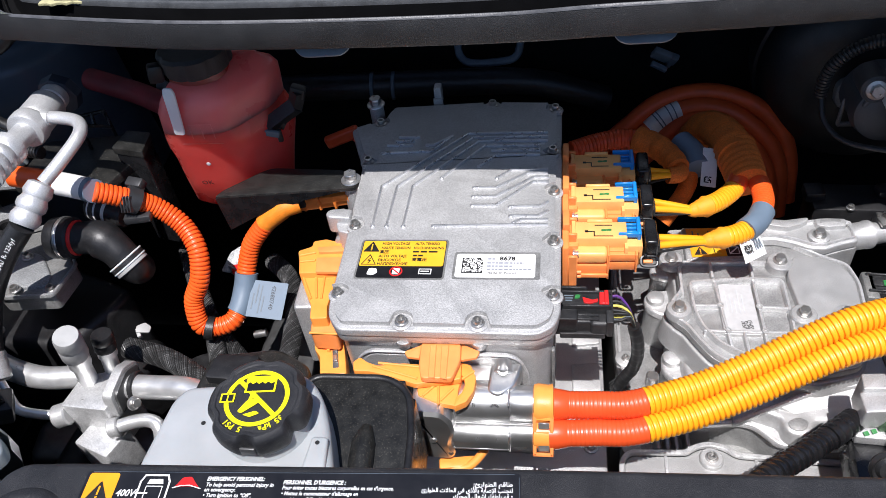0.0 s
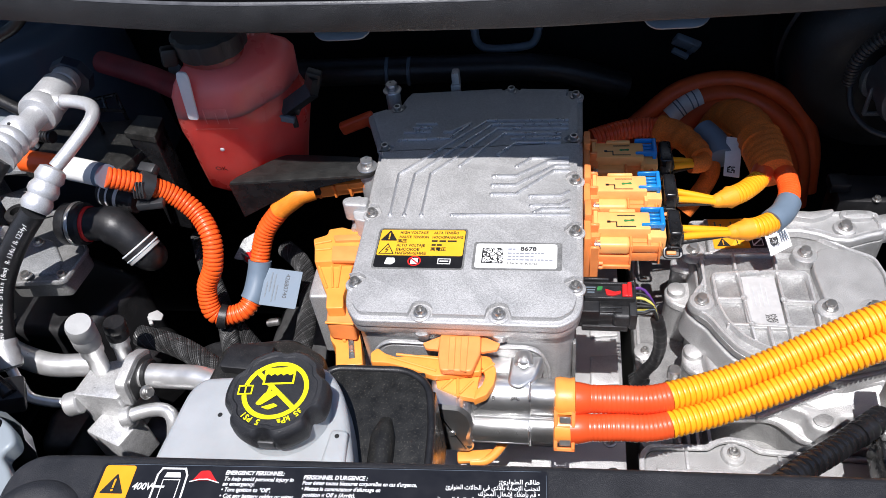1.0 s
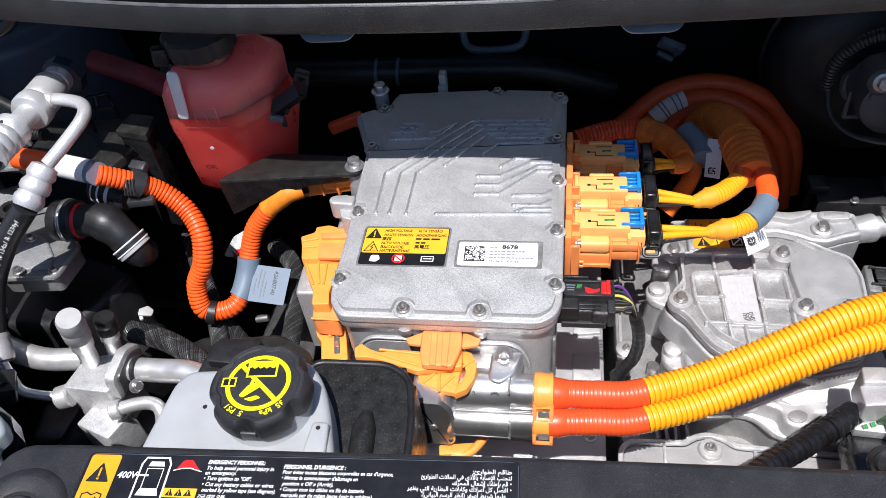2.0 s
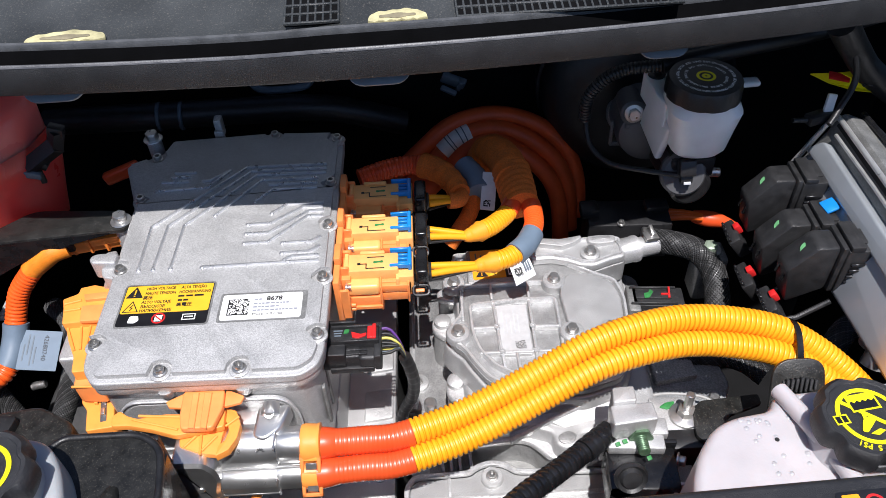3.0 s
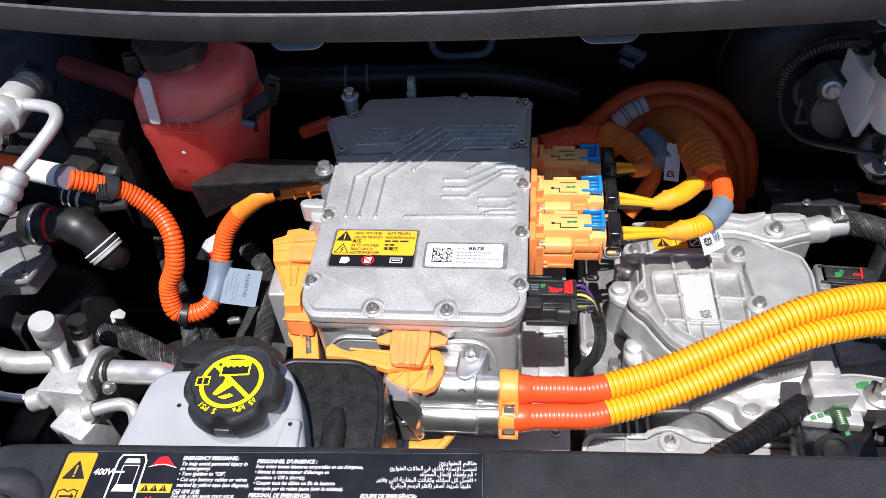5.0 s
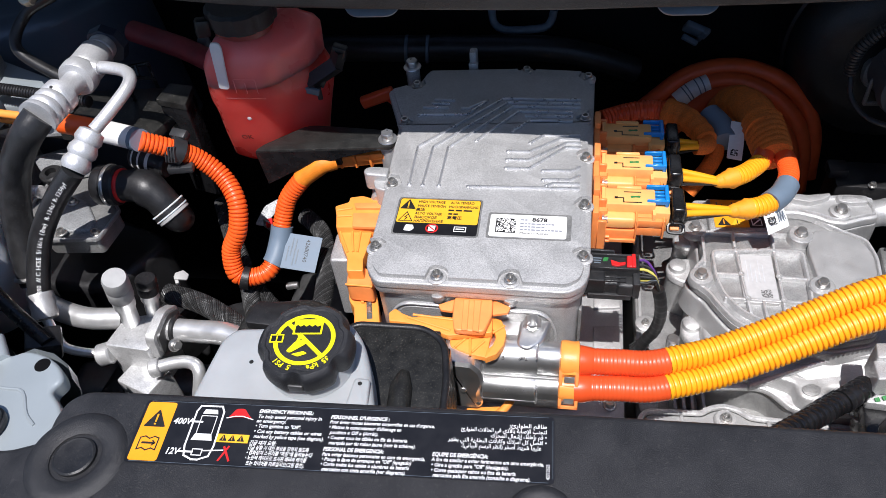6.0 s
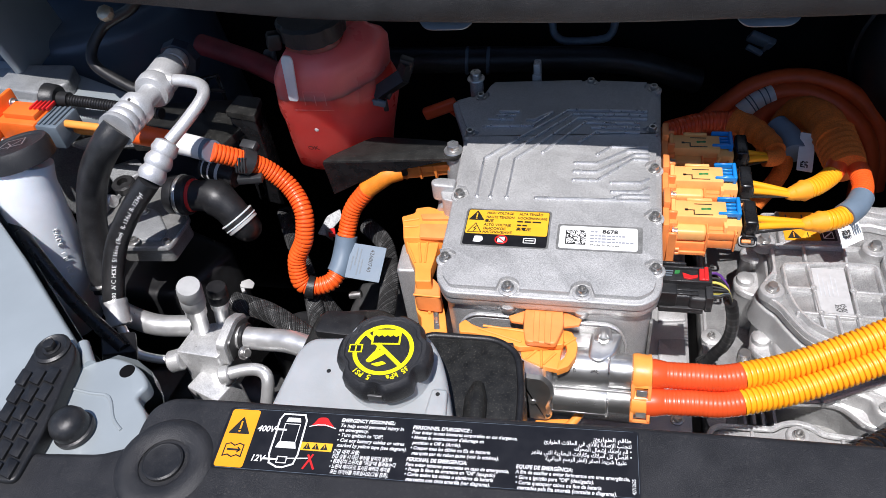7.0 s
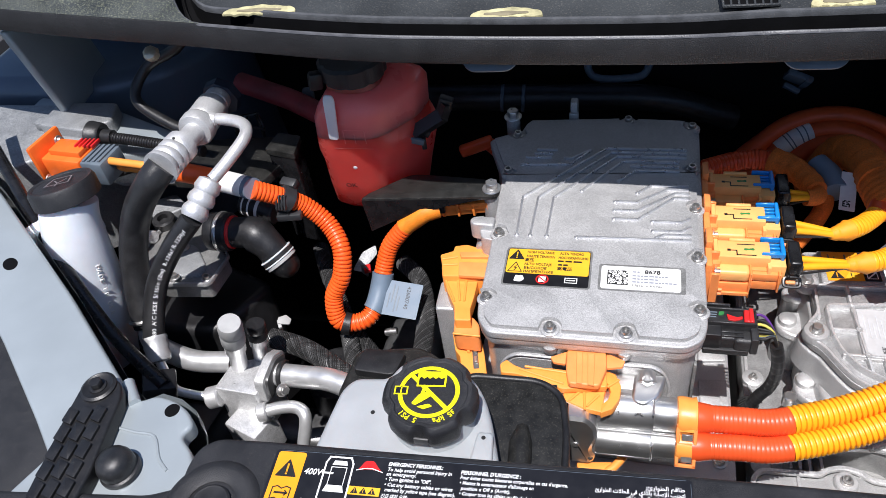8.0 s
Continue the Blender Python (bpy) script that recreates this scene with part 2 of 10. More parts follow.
def rod(a, b, r, r2=None, seg=20, bev=0.0):
    h = (Vector(b) - Vector(a)).length
    r2 = r if r2 is None else r2
    if bev:
        return lathe([(max(r - bev, 1e-4), 0), (r, bev), (r2, h - bev), (max(r2 - bev, 1e-4), h)], a, b, seg)
    return lathe([(r, 0), (r2, h)], a, b, seg)


def spline(points, step=0.003):
    """A smooth line through the points, at even steps."""
    P = [Vector(p) for p in points]
    P = [2 * P[0] - P[1], *P, 2 * P[-1] - P[-2]]
    fine = []
    for i in range(1, len(P) - 2):
        a, b, c, d = P[i - 1 : i + 3]
        for k in range(40):
            u = k / 40
            fine.append(0.5 * (2 * b + (c - a) * u + (2 * a - 5 * b + 4 * c - d) * u * u + (3 * b - a - 3 * c + d) * u**3))
    fine.append(P[-2])
    run = [0.0]
    for a, b in zip(fine, fine[1:]):
        run.append(run[-1] + (b - a).length)
    n = max(2, round(run[-1] / step))
    out, j = [], 0
    for k in range(n + 1):
        s = run[-1] * k / n
        while j < len(run) - 2 and run[j + 1] < s:
            j += 1
        f = (s - run[j]) / max(1e-9, run[j + 1] - run[j])
        out.append(fine[j].lerp(fine[j + 1], min(1, max(0, f))))
    return out, run[-1] / n


def sweep(line, radius, seg=16, flat=1.0):
    """A pipe along an even line; radius is a number or a function of the index."""
    bm = bmesh.new()
    rings, up = [], None
    for i, p in enumerate(line):
        d = (line[min(i + 1, len(line) - 1)] - line[max(i - 1, 0)]).normalized()
        if up is None:
            up = d.orthogonal().normalized()
        up = (up - d * up.dot(d)).normalized()
        side = d.cross(up)
        r = radius(i) if callable(radius) else radius
        rings.append([bm.verts.new(p + r * (math.cos(2 * math.pi * k / seg) * up + flat * math.sin(2 * math.pi * k / seg) * side)) for k in range(seg)])
    for lo, hi in zip(rings, rings[1:]):
        for k in range(seg):
            bm.faces.new((lo[k], lo[(k + 1) % seg], hi[(k + 1) % seg], hi[k]))
    bm.faces.new(rings[0][::-1])
    bm.faces.new(rings[-1])
    bmesh.ops.recalc_face_normals(bm, faces=bm.faces)
    return bm


def pipe(points, r, seg=16, step=0.004):
    return sweep(spline(points, step)[0], r, seg)


def conduit(points, r, pitch=0.0042, depth=0.0016, seg=20):
    """A corrugated pipe: square ribs and narrow grooves."""
    line, d = spline(points, pitch / 7)

    def rad(i):
        return (r - depth * 0.12, r, r, r, r - depth * 0.12, r - depth, r - depth)[i % 7]

    return sweep(line, rad, seg)


def cut(points, t0, t1):
    """The stretch of a smooth line from share t0 to t1, as points."""
    line, _ = spline(points, 0.002)
    n = len(line) - 1
    return [line[round(n * (t0 + (t1 - t0) * k / 12))] for k in range(13)]


def braid(points, r, parent_name, label, category, seg=12, strands=22):
    """A braided sleeve: a dark core with light and dark strands wound both ways."""
    t = thing(parent_name, label, category, points[0])
    line, d = spline(points, 0.0016)
    part("core", sweep(line, r, seg), BRAID, t)
    bms, lights = [], []
    frames, up = [], None
    for i, p in enumerate(line):
        w = (line[min(i + 1, len(line) - 1)] - line[max(i - 1, 0)]).normalized()
        if up is None:
            up = w.orthogonal().normalized()
        up = (up - w * up.dot(w)).normalized()
        frames.append((p, up, w.cross(up)))
    for s in range(strands):
        for hand in (1, -1):
            pts = []
            for i, (p, u, v) in enumerate(frames):
                a = hand * (i * d / (r * 1.05)) + 2 * math.pi * s / strands
                pts.append(p + (r + 0.0004 + 0.0002 * hand) * (math.cos(a) * u + math.sin(a) * v))
            lit = s % 4 == 0
            (lights if lit else bms).append(sweep(pts, 0.00030 if lit else 0.00062, 4))
    tagged(part("dark_weave", merge(*bms), BRAID, t), kind="stuff")
    tagged(part("light_weave", merge(*lights), BRAID_LIGHT, t), kind="stuff")
    return t


def bolt_mesh(r=0.0038, flange=0.0056, height=0.0048, hexagon=False, hole=True):
    """A screw head with a washer flange and a star or hexagon drive, standing on z = 0."""
    parts = [lathe([(flange * 0.98, 0), (flange, 0.0006), (flange * 0.95, 0.0014), (r * 1.05, 0.0018)], seg=24)]
    if hexagon:
        head = bmesh.new()
        bmesh.ops.create_cone(head, cap_ends=True, segments=6, radius1=r * 1.12, radius2=r * 1.12, depth=height)
        head.transform(Matrix.Translation((0, 0, height / 2 + 0.0012)))
        bevel(head, 0.0005, 1)
        parts.append(head)
    else:
        wave = lambda t, h: 1.0
        star = lambda t, h: 1 + 0.16 * math.cos(6 * t)
        body = lathe([(r, 0.0012), (r, height), (r * 0.94, height + 0.0006), (r * 0.66, height + 0.0006), (r * 0.62, height - 0.003), (0.0002, height - 0.003)], seg=24, wave=lambda t, h: 1.0)
        parts.append(body)
    bm = merge(*parts)
    me = bpy.data.meshes.new("bolt")
    bm.to_mesh(me)
    bm.free()
    me.materials.append(STEEL)
    me.materials.append(DARK_STEEL)
    for f in me.polygons:
        if not hexagon and f.center.z < height - 0.001 and f.center.xy.length < r * 0.6:
            f.material_index = 1
    me.shade_smooth()
    me.set_sharp_from_angle(angle=radians(35))
    return me


BOLT = bolt_mesh()
BOLT_SMALL = bolt_mesh(0.0030, 0.0044, 0.004)
BOLT_HEX = bolt_mesh(0.0058, 0.0098, 0.0075, hexagon=True)
BOLT_HEX_SMALL = bolt_mesh(0.0042, 0.0066, 0.0055, hexagon=True)

BOLT_BLACK = BOLT_HEX_SMALL.copy()
BOLT_BLACK.materials[0] = BLACK


def bolt(at, parent=None, way=(0, 0, 1), mesh=None, name="bolt"):
    ob = new(name, mesh or BOLT)
    ob.matrix_basis = Matrix.Translation(at) @ frame_along((0, 0, 0), way) @ pose(0, 0, 0, 0, 0, (at[0] * 7919 + at[1] * 4441) * 100 % 60)
    adopt(ob, parent)
    return ob


def lettering(text, size, m, mat, parent=None, name="lettering", depth=0.00008, align="LEFT", squeeze=1.0, bold=0.0, lean=0.0):
    """Words as thin raised print, on the plane z = 0 of m."""
    cu = bpy.data.curves.new("words", "FONT")
    cu.body, cu.size, cu.align_x, cu.align_y, cu.extrude, cu.resolution_u = text, size, align, "BOTTOM_BASELINE", depth, 2
    cu.offset, cu.shear = bold * size, lean
    tmp = bpy.data.objects.new("words", cu)
    scene.collection.objects.link(tmp)
    dg = bpy.context.evaluated_depsgraph_get()
    me = bpy.data.meshes.new_from_object(tmp.evaluated_get(dg))
    bpy.data.objects.remove(tmp)
    me.materials.clear()
    me.materials.append(mat)
    me.transform(m @ Matrix.Diagonal((squeeze, 1, 1, 1)))
    ob = new(name, me)
    adopt(ob, parent)
    return ob


def flat(outline, m, mat, parent=None, name="print", lift=0.0, thick=0.00012, label=""):
    """A thin printed shape on the plane z = 0 of m."""
    bm = prism(outline, lift - thick, lift + thick, 0)
    bm.transform(m)
    return part(name, bm, mat, parent, label, smooth=False)


def rect(x0, y0, x1, y1, r=0.0, steps=3):
    pts = [(x0, y0), (x1, y0), (x1, y1), (x0, y1)]
    return round_outline(pts, r, steps) if r else pts


def ring_outline(c, r0, r1, m, mat, parent, name, lift=0.0001, seg=48):
    bm = bmesh.new()
    a = [bm.verts.new((c[0] + r0 * math.cos(2 * math.pi * k / seg), c[1] + r0 * math.sin(2 * math.pi * k / seg), lift)) for k in range(seg)]
    b = [bm.verts.new((c[0] + r1 * math.cos(2 * math.pi * k / seg), c[1] + r1 * math.sin(2 * math.pi * k / seg), lift)) for k in range(seg)]
    for k in range(seg):
        bm.faces.new((b[k], b[(k + 1) % seg], a[(k + 1) % seg], a[k]))
    bm.transform(m)
    return part(name, bm, mat, parent, "", smooth=False)


def stroke(points, width, m, mat, parent, name="print", lift=0.0001):
    """A flat drawn line of even width on the plane z = 0 of m."""
    bm = bmesh.new()
    P = [Vector((*p, 0)) for p in points]
    for a, b in zip(P, P[1:]):
        d = (b - a).normalized() * width / 2
        n = Vector((-d.y, d.x, 0))
        bm.faces.new([bm.verts.new(q + Vector((0, 0, lift))) for q in (a - d - n, b + d - n, b + d + n, a - d + n)])
        lift += 0.00002
    bm.transform(m)
    return part(name, bm, mat, parent, "", smooth=False)


GREY_CAP = material("pale_grey_cap_plastic", (0.38, 0.38, 0.37), 0.5, 0, 0.08, 90, 0.2, 900)
BRAKE_GREY = material("dull_brake_casting", (0.105, 0.105, 0.108), 0.5, 0.3, 0.12, 60, 0.3, 800)
NAVY = material("dark_navy_plastic", (0.020, 0.026, 0.042), 0.4, 0, 0.2, 80, 0.2, 900)
ECU_METAL = material("smooth_blue_grey_aluminium", (0.46, 0.49, 0.52), 0.36, 0.55, 0.05, 30, 0.08, 900)
RED_HOSE = material("dull_red_rubber", (0.24, 0.028, 0.032), 0.6, 0, 0.3, 40, 0.3, 700)
BRASS = material("brass_plug", (0.55, 0.48, 0.36), 0.35, 0.6, 0.15, 200, 0.3, 900)
GREENISH_DARK = material("green_painted_steel", (0.10, 0.17, 0.10), 0.4, 0.5, 0.3, 200, 0.2, 900)
GREENISH = material("greenish_zinc", (0.45, 0.55, 0.42), 0.4, 0.6, 0.15, 200, 0.2, 900)
DEEP_BLACK = material("shade_deepened_black", (0.003, 0.003, 0.0035), 0.85, 0, 0.3, 60, 0.2, 700, spec=0.12)
RIM_LIGHT = material("rim_highlight_strip", (0.085, 0.085, 0.09), 0.42, 0, 0.3, 90, 0.4, 900, dust=0.2)
RIM_GREY = material("grey_edge_plastic", (0.075, 0.077, 0.08), 0.4, 0, 0.25, 90, 0.4, 900, dust=0.25)
RIM_BLACK = material("cowl_rim_plastic", (0.020, 0.020, 0.021), 0.5, 0, 0.25, 40, 0.8, 1500, dust=0.12, spec=0.45)
# The wing's silver-blue paint, darkened so the tower's shade sits in the colour.
TOWER_PAINT = material("shade_toned_tower_paint", (0.10, 0.13, 0.17), 0.45, 0.2, 0.05, 25, 0.05, 2000, coat=0.3)
SHEATH = material("orange_cable_sheath", (0.72, 0.105, 0.022), 0.45, 0, 0.1, 60, 0.2, 700)


def ribbon(points, width, thick, across=(1, 0, 0), step=0.003, bev=0.0008):
    """A flat strap along a smooth line; `across` is the way of its width, one way or one a point."""
    line, _ = spline(points, step)
    bm = bmesh.new()
    rings = []
    for i, p in enumerate(line):
        d = (line[min(i + 1, len(line) - 1)] - line[max(i - 1, 0)]).normalized()
        a = Vector(across)
        a = (a - d * a.dot(d)).normalized()
        n = d.cross(a)
        w = width(i / (len(line) - 1)) if callable(width) else width
        rings.append([bm.verts.new(p + a * w / 2 * u + n * thick / 2 * v) for u, v in ((-1, -0.5), (-0.93, -1), (0.93, -1), (1, -0.5), (1, 0.5), (0.93, 1), (-0.93, 1), (-1, 0.5))])
    for lo, hi in zip(rings, rings[1:]):
        for k in range(8):
            bm.faces.new((lo[k], lo[(k + 1) % 8], hi[(k + 1) % 8], hi[k]))
    bm.faces.new(rings[0][::-1])
    bm.faces.new(rings[-1])
    bmesh.ops.recalc_face_normals(bm, faces=bm.faces)
    return bm

# ---- the setting: ground, body shell, cowl ----
bm = bmesh.new()
bmesh.ops.create_grid(bm, x_segments=8, y_segments=8, size=60)
single("ground", bm, ASPHALT, "dark grey asphalt ground under the car", "ground", kind="structure")


def wall(name, corners, thick, mat, label, category="body panel"):
    """A plate through four corners, given thickness."""
    bm = bmesh.new()
    f = bm.faces.new([bm.verts.new(c) for c in corners])
    bm.normal_update()
    n = f.normal * thick
    r = bmesh.ops.extrude_face_region(bm, geom=[f])
    bmesh.ops.translate(bm, vec=n, verts=[v for v in r["geom"] if isinstance(v, bmesh.types.BMVert)])
    bmesh.ops.recalc_face_normals(bm, faces=bm.faces)
    return single(name, bm, mat, label, category, kind="structure", smooth=False)


# Plain closing walls; their near-zero black puts the bay's deep shade into colour.
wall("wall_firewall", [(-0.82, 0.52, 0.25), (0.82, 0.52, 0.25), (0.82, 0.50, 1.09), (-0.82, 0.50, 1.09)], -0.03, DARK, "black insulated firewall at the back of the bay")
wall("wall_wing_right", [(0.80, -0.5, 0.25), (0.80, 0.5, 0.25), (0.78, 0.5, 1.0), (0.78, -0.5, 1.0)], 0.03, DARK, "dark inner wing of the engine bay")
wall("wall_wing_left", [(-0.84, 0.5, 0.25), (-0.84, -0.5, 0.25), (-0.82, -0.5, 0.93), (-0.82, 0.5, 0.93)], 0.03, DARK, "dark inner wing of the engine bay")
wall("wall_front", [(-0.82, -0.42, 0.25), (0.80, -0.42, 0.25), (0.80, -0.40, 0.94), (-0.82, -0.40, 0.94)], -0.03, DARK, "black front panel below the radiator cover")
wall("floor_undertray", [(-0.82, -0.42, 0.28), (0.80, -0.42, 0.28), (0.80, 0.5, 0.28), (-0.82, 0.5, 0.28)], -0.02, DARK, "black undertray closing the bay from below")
# the raised bonnet, added out of sight behind the cowl, blocks sky and dulls bounce
wall("bonnet", [(-0.72, 0.62, 1.12), (0.72, 0.62, 1.12), (0.66, 1.05, 1.95), (-0.66, 1.05, 1.95)], 0.025, LINER_BLUE, "raised bonnet with dull blue-grey lining leaning back over the windscreen")


def cowl_line(x):
    """The cowl's front edge: gently bowed, swinging back towards the wing."""
    s = min(1.0, max(0.0, (-0.15 - x) / 0.25))
    s = s * s * (3 - 2 * s)
    r = min(1.0, max(0.0, x / 0.14))
    r = r * r * (3 - 2 * r)
    q = min(1.0, max(0.0, (x - 0.055) / 0.075))
    q = q * q * (3 - 2 * q)
    return 0.118 + 0.045 * x + 0.165 * x * x + 0.033 * s - 0.014 * r - 0.014 * q, 1.070 - 0.030 * x - 0.012 * s + 0.008 * r + 0.009 * q


def channel_back(x):
    """How far the seal channel swings back from the front edge near the wing."""
    return 17.6 * min(0.0, x + 0.345) ** 2


def cowl_sweep(profile, x0=-0.484, x1=0.80, n=128, back=True):
    bm = bmesh.new()
    rows = []
    for k in range(n + 1):
        x = x0 + (x1 - x0) * k / n
        y, z = cowl_line(x)
        d = channel_back(x) if back else 0.0
        rows.append([bm.verts.new((x, y + d + p[0], z + 0.25 * d + p[1])) for p in profile])
    for a, b in zip(rows, rows[1:]):
        for k in range(len(profile) - 1):
            bm.faces.new((a[k], b[k], b[k + 1], a[k + 1]))
    return bm


cowl = thing("cowl", "weathered black plastic cowl panel under the windscreen", "cowl panel", (0, 0.2, 1.06), kind="structure")
part("front_rim", cowl_sweep([(0.05, 0.004), (0.006, -0.002), (0.001, 0.0), (0.0, 0.002), (0.0004, 0.0215), (0.0014, 0.0232), (0.0030, 0.0228), (0.0038, 0.008)], -0.80, back=False), RIM_BLACK, cowl)
# Lighter grey along the rim's top paints its highlight.
part("rim_edge", cowl_sweep([(0.0002, 0.0218), (0.0008, 0.0231), (0.0016, 0.0236), (0.0030, 0.0232), (0.0040, 0.0205)]), RIM_LIGHT, cowl, "lighter strip painted as the highlight of the cowl rim")
# The black seal channel is coloured still darker, to hold its shade.
part("seal_groove", cowl_sweep([(0.0036, 0.020), (0.0050, 0.004), (0.012, 0.002), (0.022, 0.002), (0.027, 0.004), (0.0284, 0.0195)]), DEEP_BLACK, cowl, "black channel of the bonnet seal, deepened for its shade")
part("seal_lip", cowl_sweep([(0.0140, 0.002), (0.0146, 0.0065), (0.0155, 0.0075), (0.0164, 0.0065), (0.0172, 0.002)]), RUBBER, cowl, "black rubber bonnet seal")
part("panel_edge", cowl_sweep([(0.0284, 0.0195), (0.0286, 0.0222), (0.0292, 0.0238), (0.0322, 0.0240), (0.0335, 0.0222)]), RIM_GREY, cowl, "grey edge of the cowl top")
part("panel", cowl_sweep([(0.0335, 0.0222), (0.037, 0.0205), (0.060, 0.022), (0.11, 0.030), (0.20, 0.052), (0.36, 0.11)]), COWL_PLASTIC, cowl, "dusty grey plastic cowl top")
# intake grilles: a well blacked as shade under a lattice of plastic bars
def grille(x0, x1, columns, y0, y1, rows):
    z = cowl_line((x0 + x1) / 2)[1] + 0.0226
    tilt = math.degrees(math.atan2(0.008, 0.05))
    m = Matrix.Translation(((x0 + x1) / 2, y0, z)) @ pose(0, 0, 0, tilt, 0, 2)
    w, d = (x1 - x0) / columns, (y1 - y0) / rows
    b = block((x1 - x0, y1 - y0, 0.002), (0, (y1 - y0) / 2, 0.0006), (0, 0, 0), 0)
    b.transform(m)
    part("grille_well", b, DEEP_BLACK, cowl, "well of the intake grille, blacked as shade")
    for k in range(columns + 1):
        b = block((w * 0.30, y1 - y0, 0.0024), (-(x1 - x0) / 2 + w * k, (y1 - y0) / 2, 0.0018), (0, 0, 0), 0.0005, 1)
        b.transform(m)
        part("grille_bar", b, COWL_PLASTIC, cowl)
    for k in range(rows + 1):
        b = block((x1 - x0 + w * 0.3, d * 0.20, 0.0024), (0, d * k, 0.0022), (0, 0, 0), 0.0005, 1)
        b.transform(m)
        part("grille_bar", b, COWL_PLASTIC, cowl)


grille(0.0875, 0.1255, 7, 0.1400, 0.1800, 4)
grille(0.2090, 0.3700, 30, 0.1450, 0.1870, 4)
# foam pads lying on the cowl
for n, (x, y, w) in enumerate([(-0.294, 0.1680, 0.034), (-0.0735, 0.1510, 0.029), (0.167, 0.1400, 0.021)]):
    z = cowl_line(x)[1] + 0.0212
    top = [(w * math.cos(a), 0.0115 * math.sin(a) ** 0.7 * (1 + 0.06 * math.sin(5 * a + n) + 0.05 * math.sin(13 * a + 2 * n))) for a in [math.pi * k / 24 for k in range(25)]]
    low = [(-w * 0.9 + 1.8 * w * k / 14, -0.0010 + 0.0012 * math.sin(2.3 * k + n)) for k in range(1, 14)]
    pad = thing("foam_pad", "yellowed ragged foam pad with a dark core on the cowl panel", "pad", (x, y, z), "foam pads on the cowl")
    part("foam", prism(top + low, 0, 0.0022, 0.0008, m=pose(x, y, z, 8, 0, 3)), POLLEN, pad)
    part("core", prism([(w * 0.62 * math.cos(a), 0.0034 + 0.0026 * math.sin(a) + 0.0005 * math.sin(5 * a)) for a in [2 * math.pi * k / 24 for k in range(24)]], 0.0022, 0.0027, 0.0003, m=pose(x, y, z, 8, 0, 3)), TAN, pad, "dull tan core")
# flared end of the cowl over the wing
ce = bmesh.new()
grid = []
for i in range(73):
    x = -0.800 + 0.4545 * i / 72
    y, z = cowl_line(x)
    deep = min(0.34, channel_back(x) + 0.0004)
    row = []
    for j in range(17):
        v = j / 16
        lift = 0.006 * math.exp(-((x + 0.52 + 0.6 * v * deep) / 0.018) ** 2) - 0.005 * math.exp(-(((x + 0.44) / 0.03) ** 2 + ((v - 0.55) / 0.25) ** 2)) + 0.005 * math.exp(-((x + 0.64 - 0.3 * v * deep) / 0.022) ** 2)
        row.append(ce.verts.new((x, y + 0.0012 + deep * v, z + 0.0236 + 0.25 * deep * v + lift * math.sin(math.pi * min(1, v * 1.3)))))
    grid.append(row)
for a, b in zip(grid, grid[1:]):
    for k in range(len(a) - 1):
        ce.faces.new((a[k], b[k], b[k + 1], a[k + 1]))
part("end_flare", ce, COWL_SPECK, cowl, "pollen-specked flared end of the cowl")
# pale tabs that show below the rim
for x, w in [(-0.085, 0.026), (0.152, 0.026), (0.36, 0.022)]:
    y, z = cowl_line(x)
    pts = round_outline([(-w, 0.012), (w, 0.012), (w * 0.7, -0.004), (-w * 0.7, -0.004)], 0.008)
    single("liner_tab", prism(pts, 0, 0.002, 0.0006, m=pose(x, y + 0.012, z - 0.009, 40, 0, 2)), GREY_PLASTIC, "pale grey tab below the cowl rim", "tab", "tabs below the cowl")

# ---- radiator cover with its notice ----
trim = thing("radiator_cover", "grained black plastic radiator cover with an emergency notice", "radiator cover", (0.1, -0.3, 0.9), kind="structure")
TRIM = [(-0.40, -0.50), (-0.40, -0.226), (-0.30, -0.2155), (-0.262, -0.2115), (-0.243, -0.2035), (-0.2445, -0.187), (-0.242, -0.174), (-0.231, -0.1655), (-0.20, -0.1635), (-0.10, -0.1600), (0.075, -0.1535), (0.30, -0.1475), (0.45, -0.1415), (0.80, -0.13), (0.80, -0.50)]
tb = prism(round_outline(TRIM, 0.006), 0.86, 0.9575, 0.006, 4, draft=0.004)
# dish for the push button
bmesh.ops.subdivide_edges(tb, edges=[e for e in tb.edges if e.calc_length() > 0.2], cuts=3)
part("cover", tb, BLACK_GRAIN, trim)
BUT = (-0.2155, -0.2135)
part("button_dish", lathe([(0.0315, 0.0), (0.029, 0.0022), (0.024, 0.0030), (0.0185, 0.0018), (0.0165, 0.0012), (0.0160, 0.0008)], (*BUT, 0.9574), (*BUT, 1.0), 48, caps=False), BLACK_GRAIN, trim, "raised round collar of the push button")
part("push_button", lathe([(0.0130, 0.0), (0.0130, 0.0022), (0.0118, 0.003), (0.0102, 0.0026), (0.0001, 0.0024)], (*BUT, 0.9575), (*BUT, 1.0), 40), BLACK, trim)
BUT2 = (0.068, -0.222)
part("button_dish", lathe([(0.020, 0.0), (0.018, 0.0016), (0.014, 0.002), (0.0115, 0.001)], (*BUT2, 0.9574), (*BUT2, 1.0), 40, caps=False), BLACK_GRAIN, trim, "raised round collar of the push button")

# notice
notice = thing("emergency_notice", "black emergency notice sticker in five languages with an orange warning field", "sticker", (-0.055, -0.186, 0.958))
NM = Matrix.Translation((-0.184, -0.2126, 0.9578)) @ pose(0, 0, 0, 0, 0, 2.56)
MM = 0.001


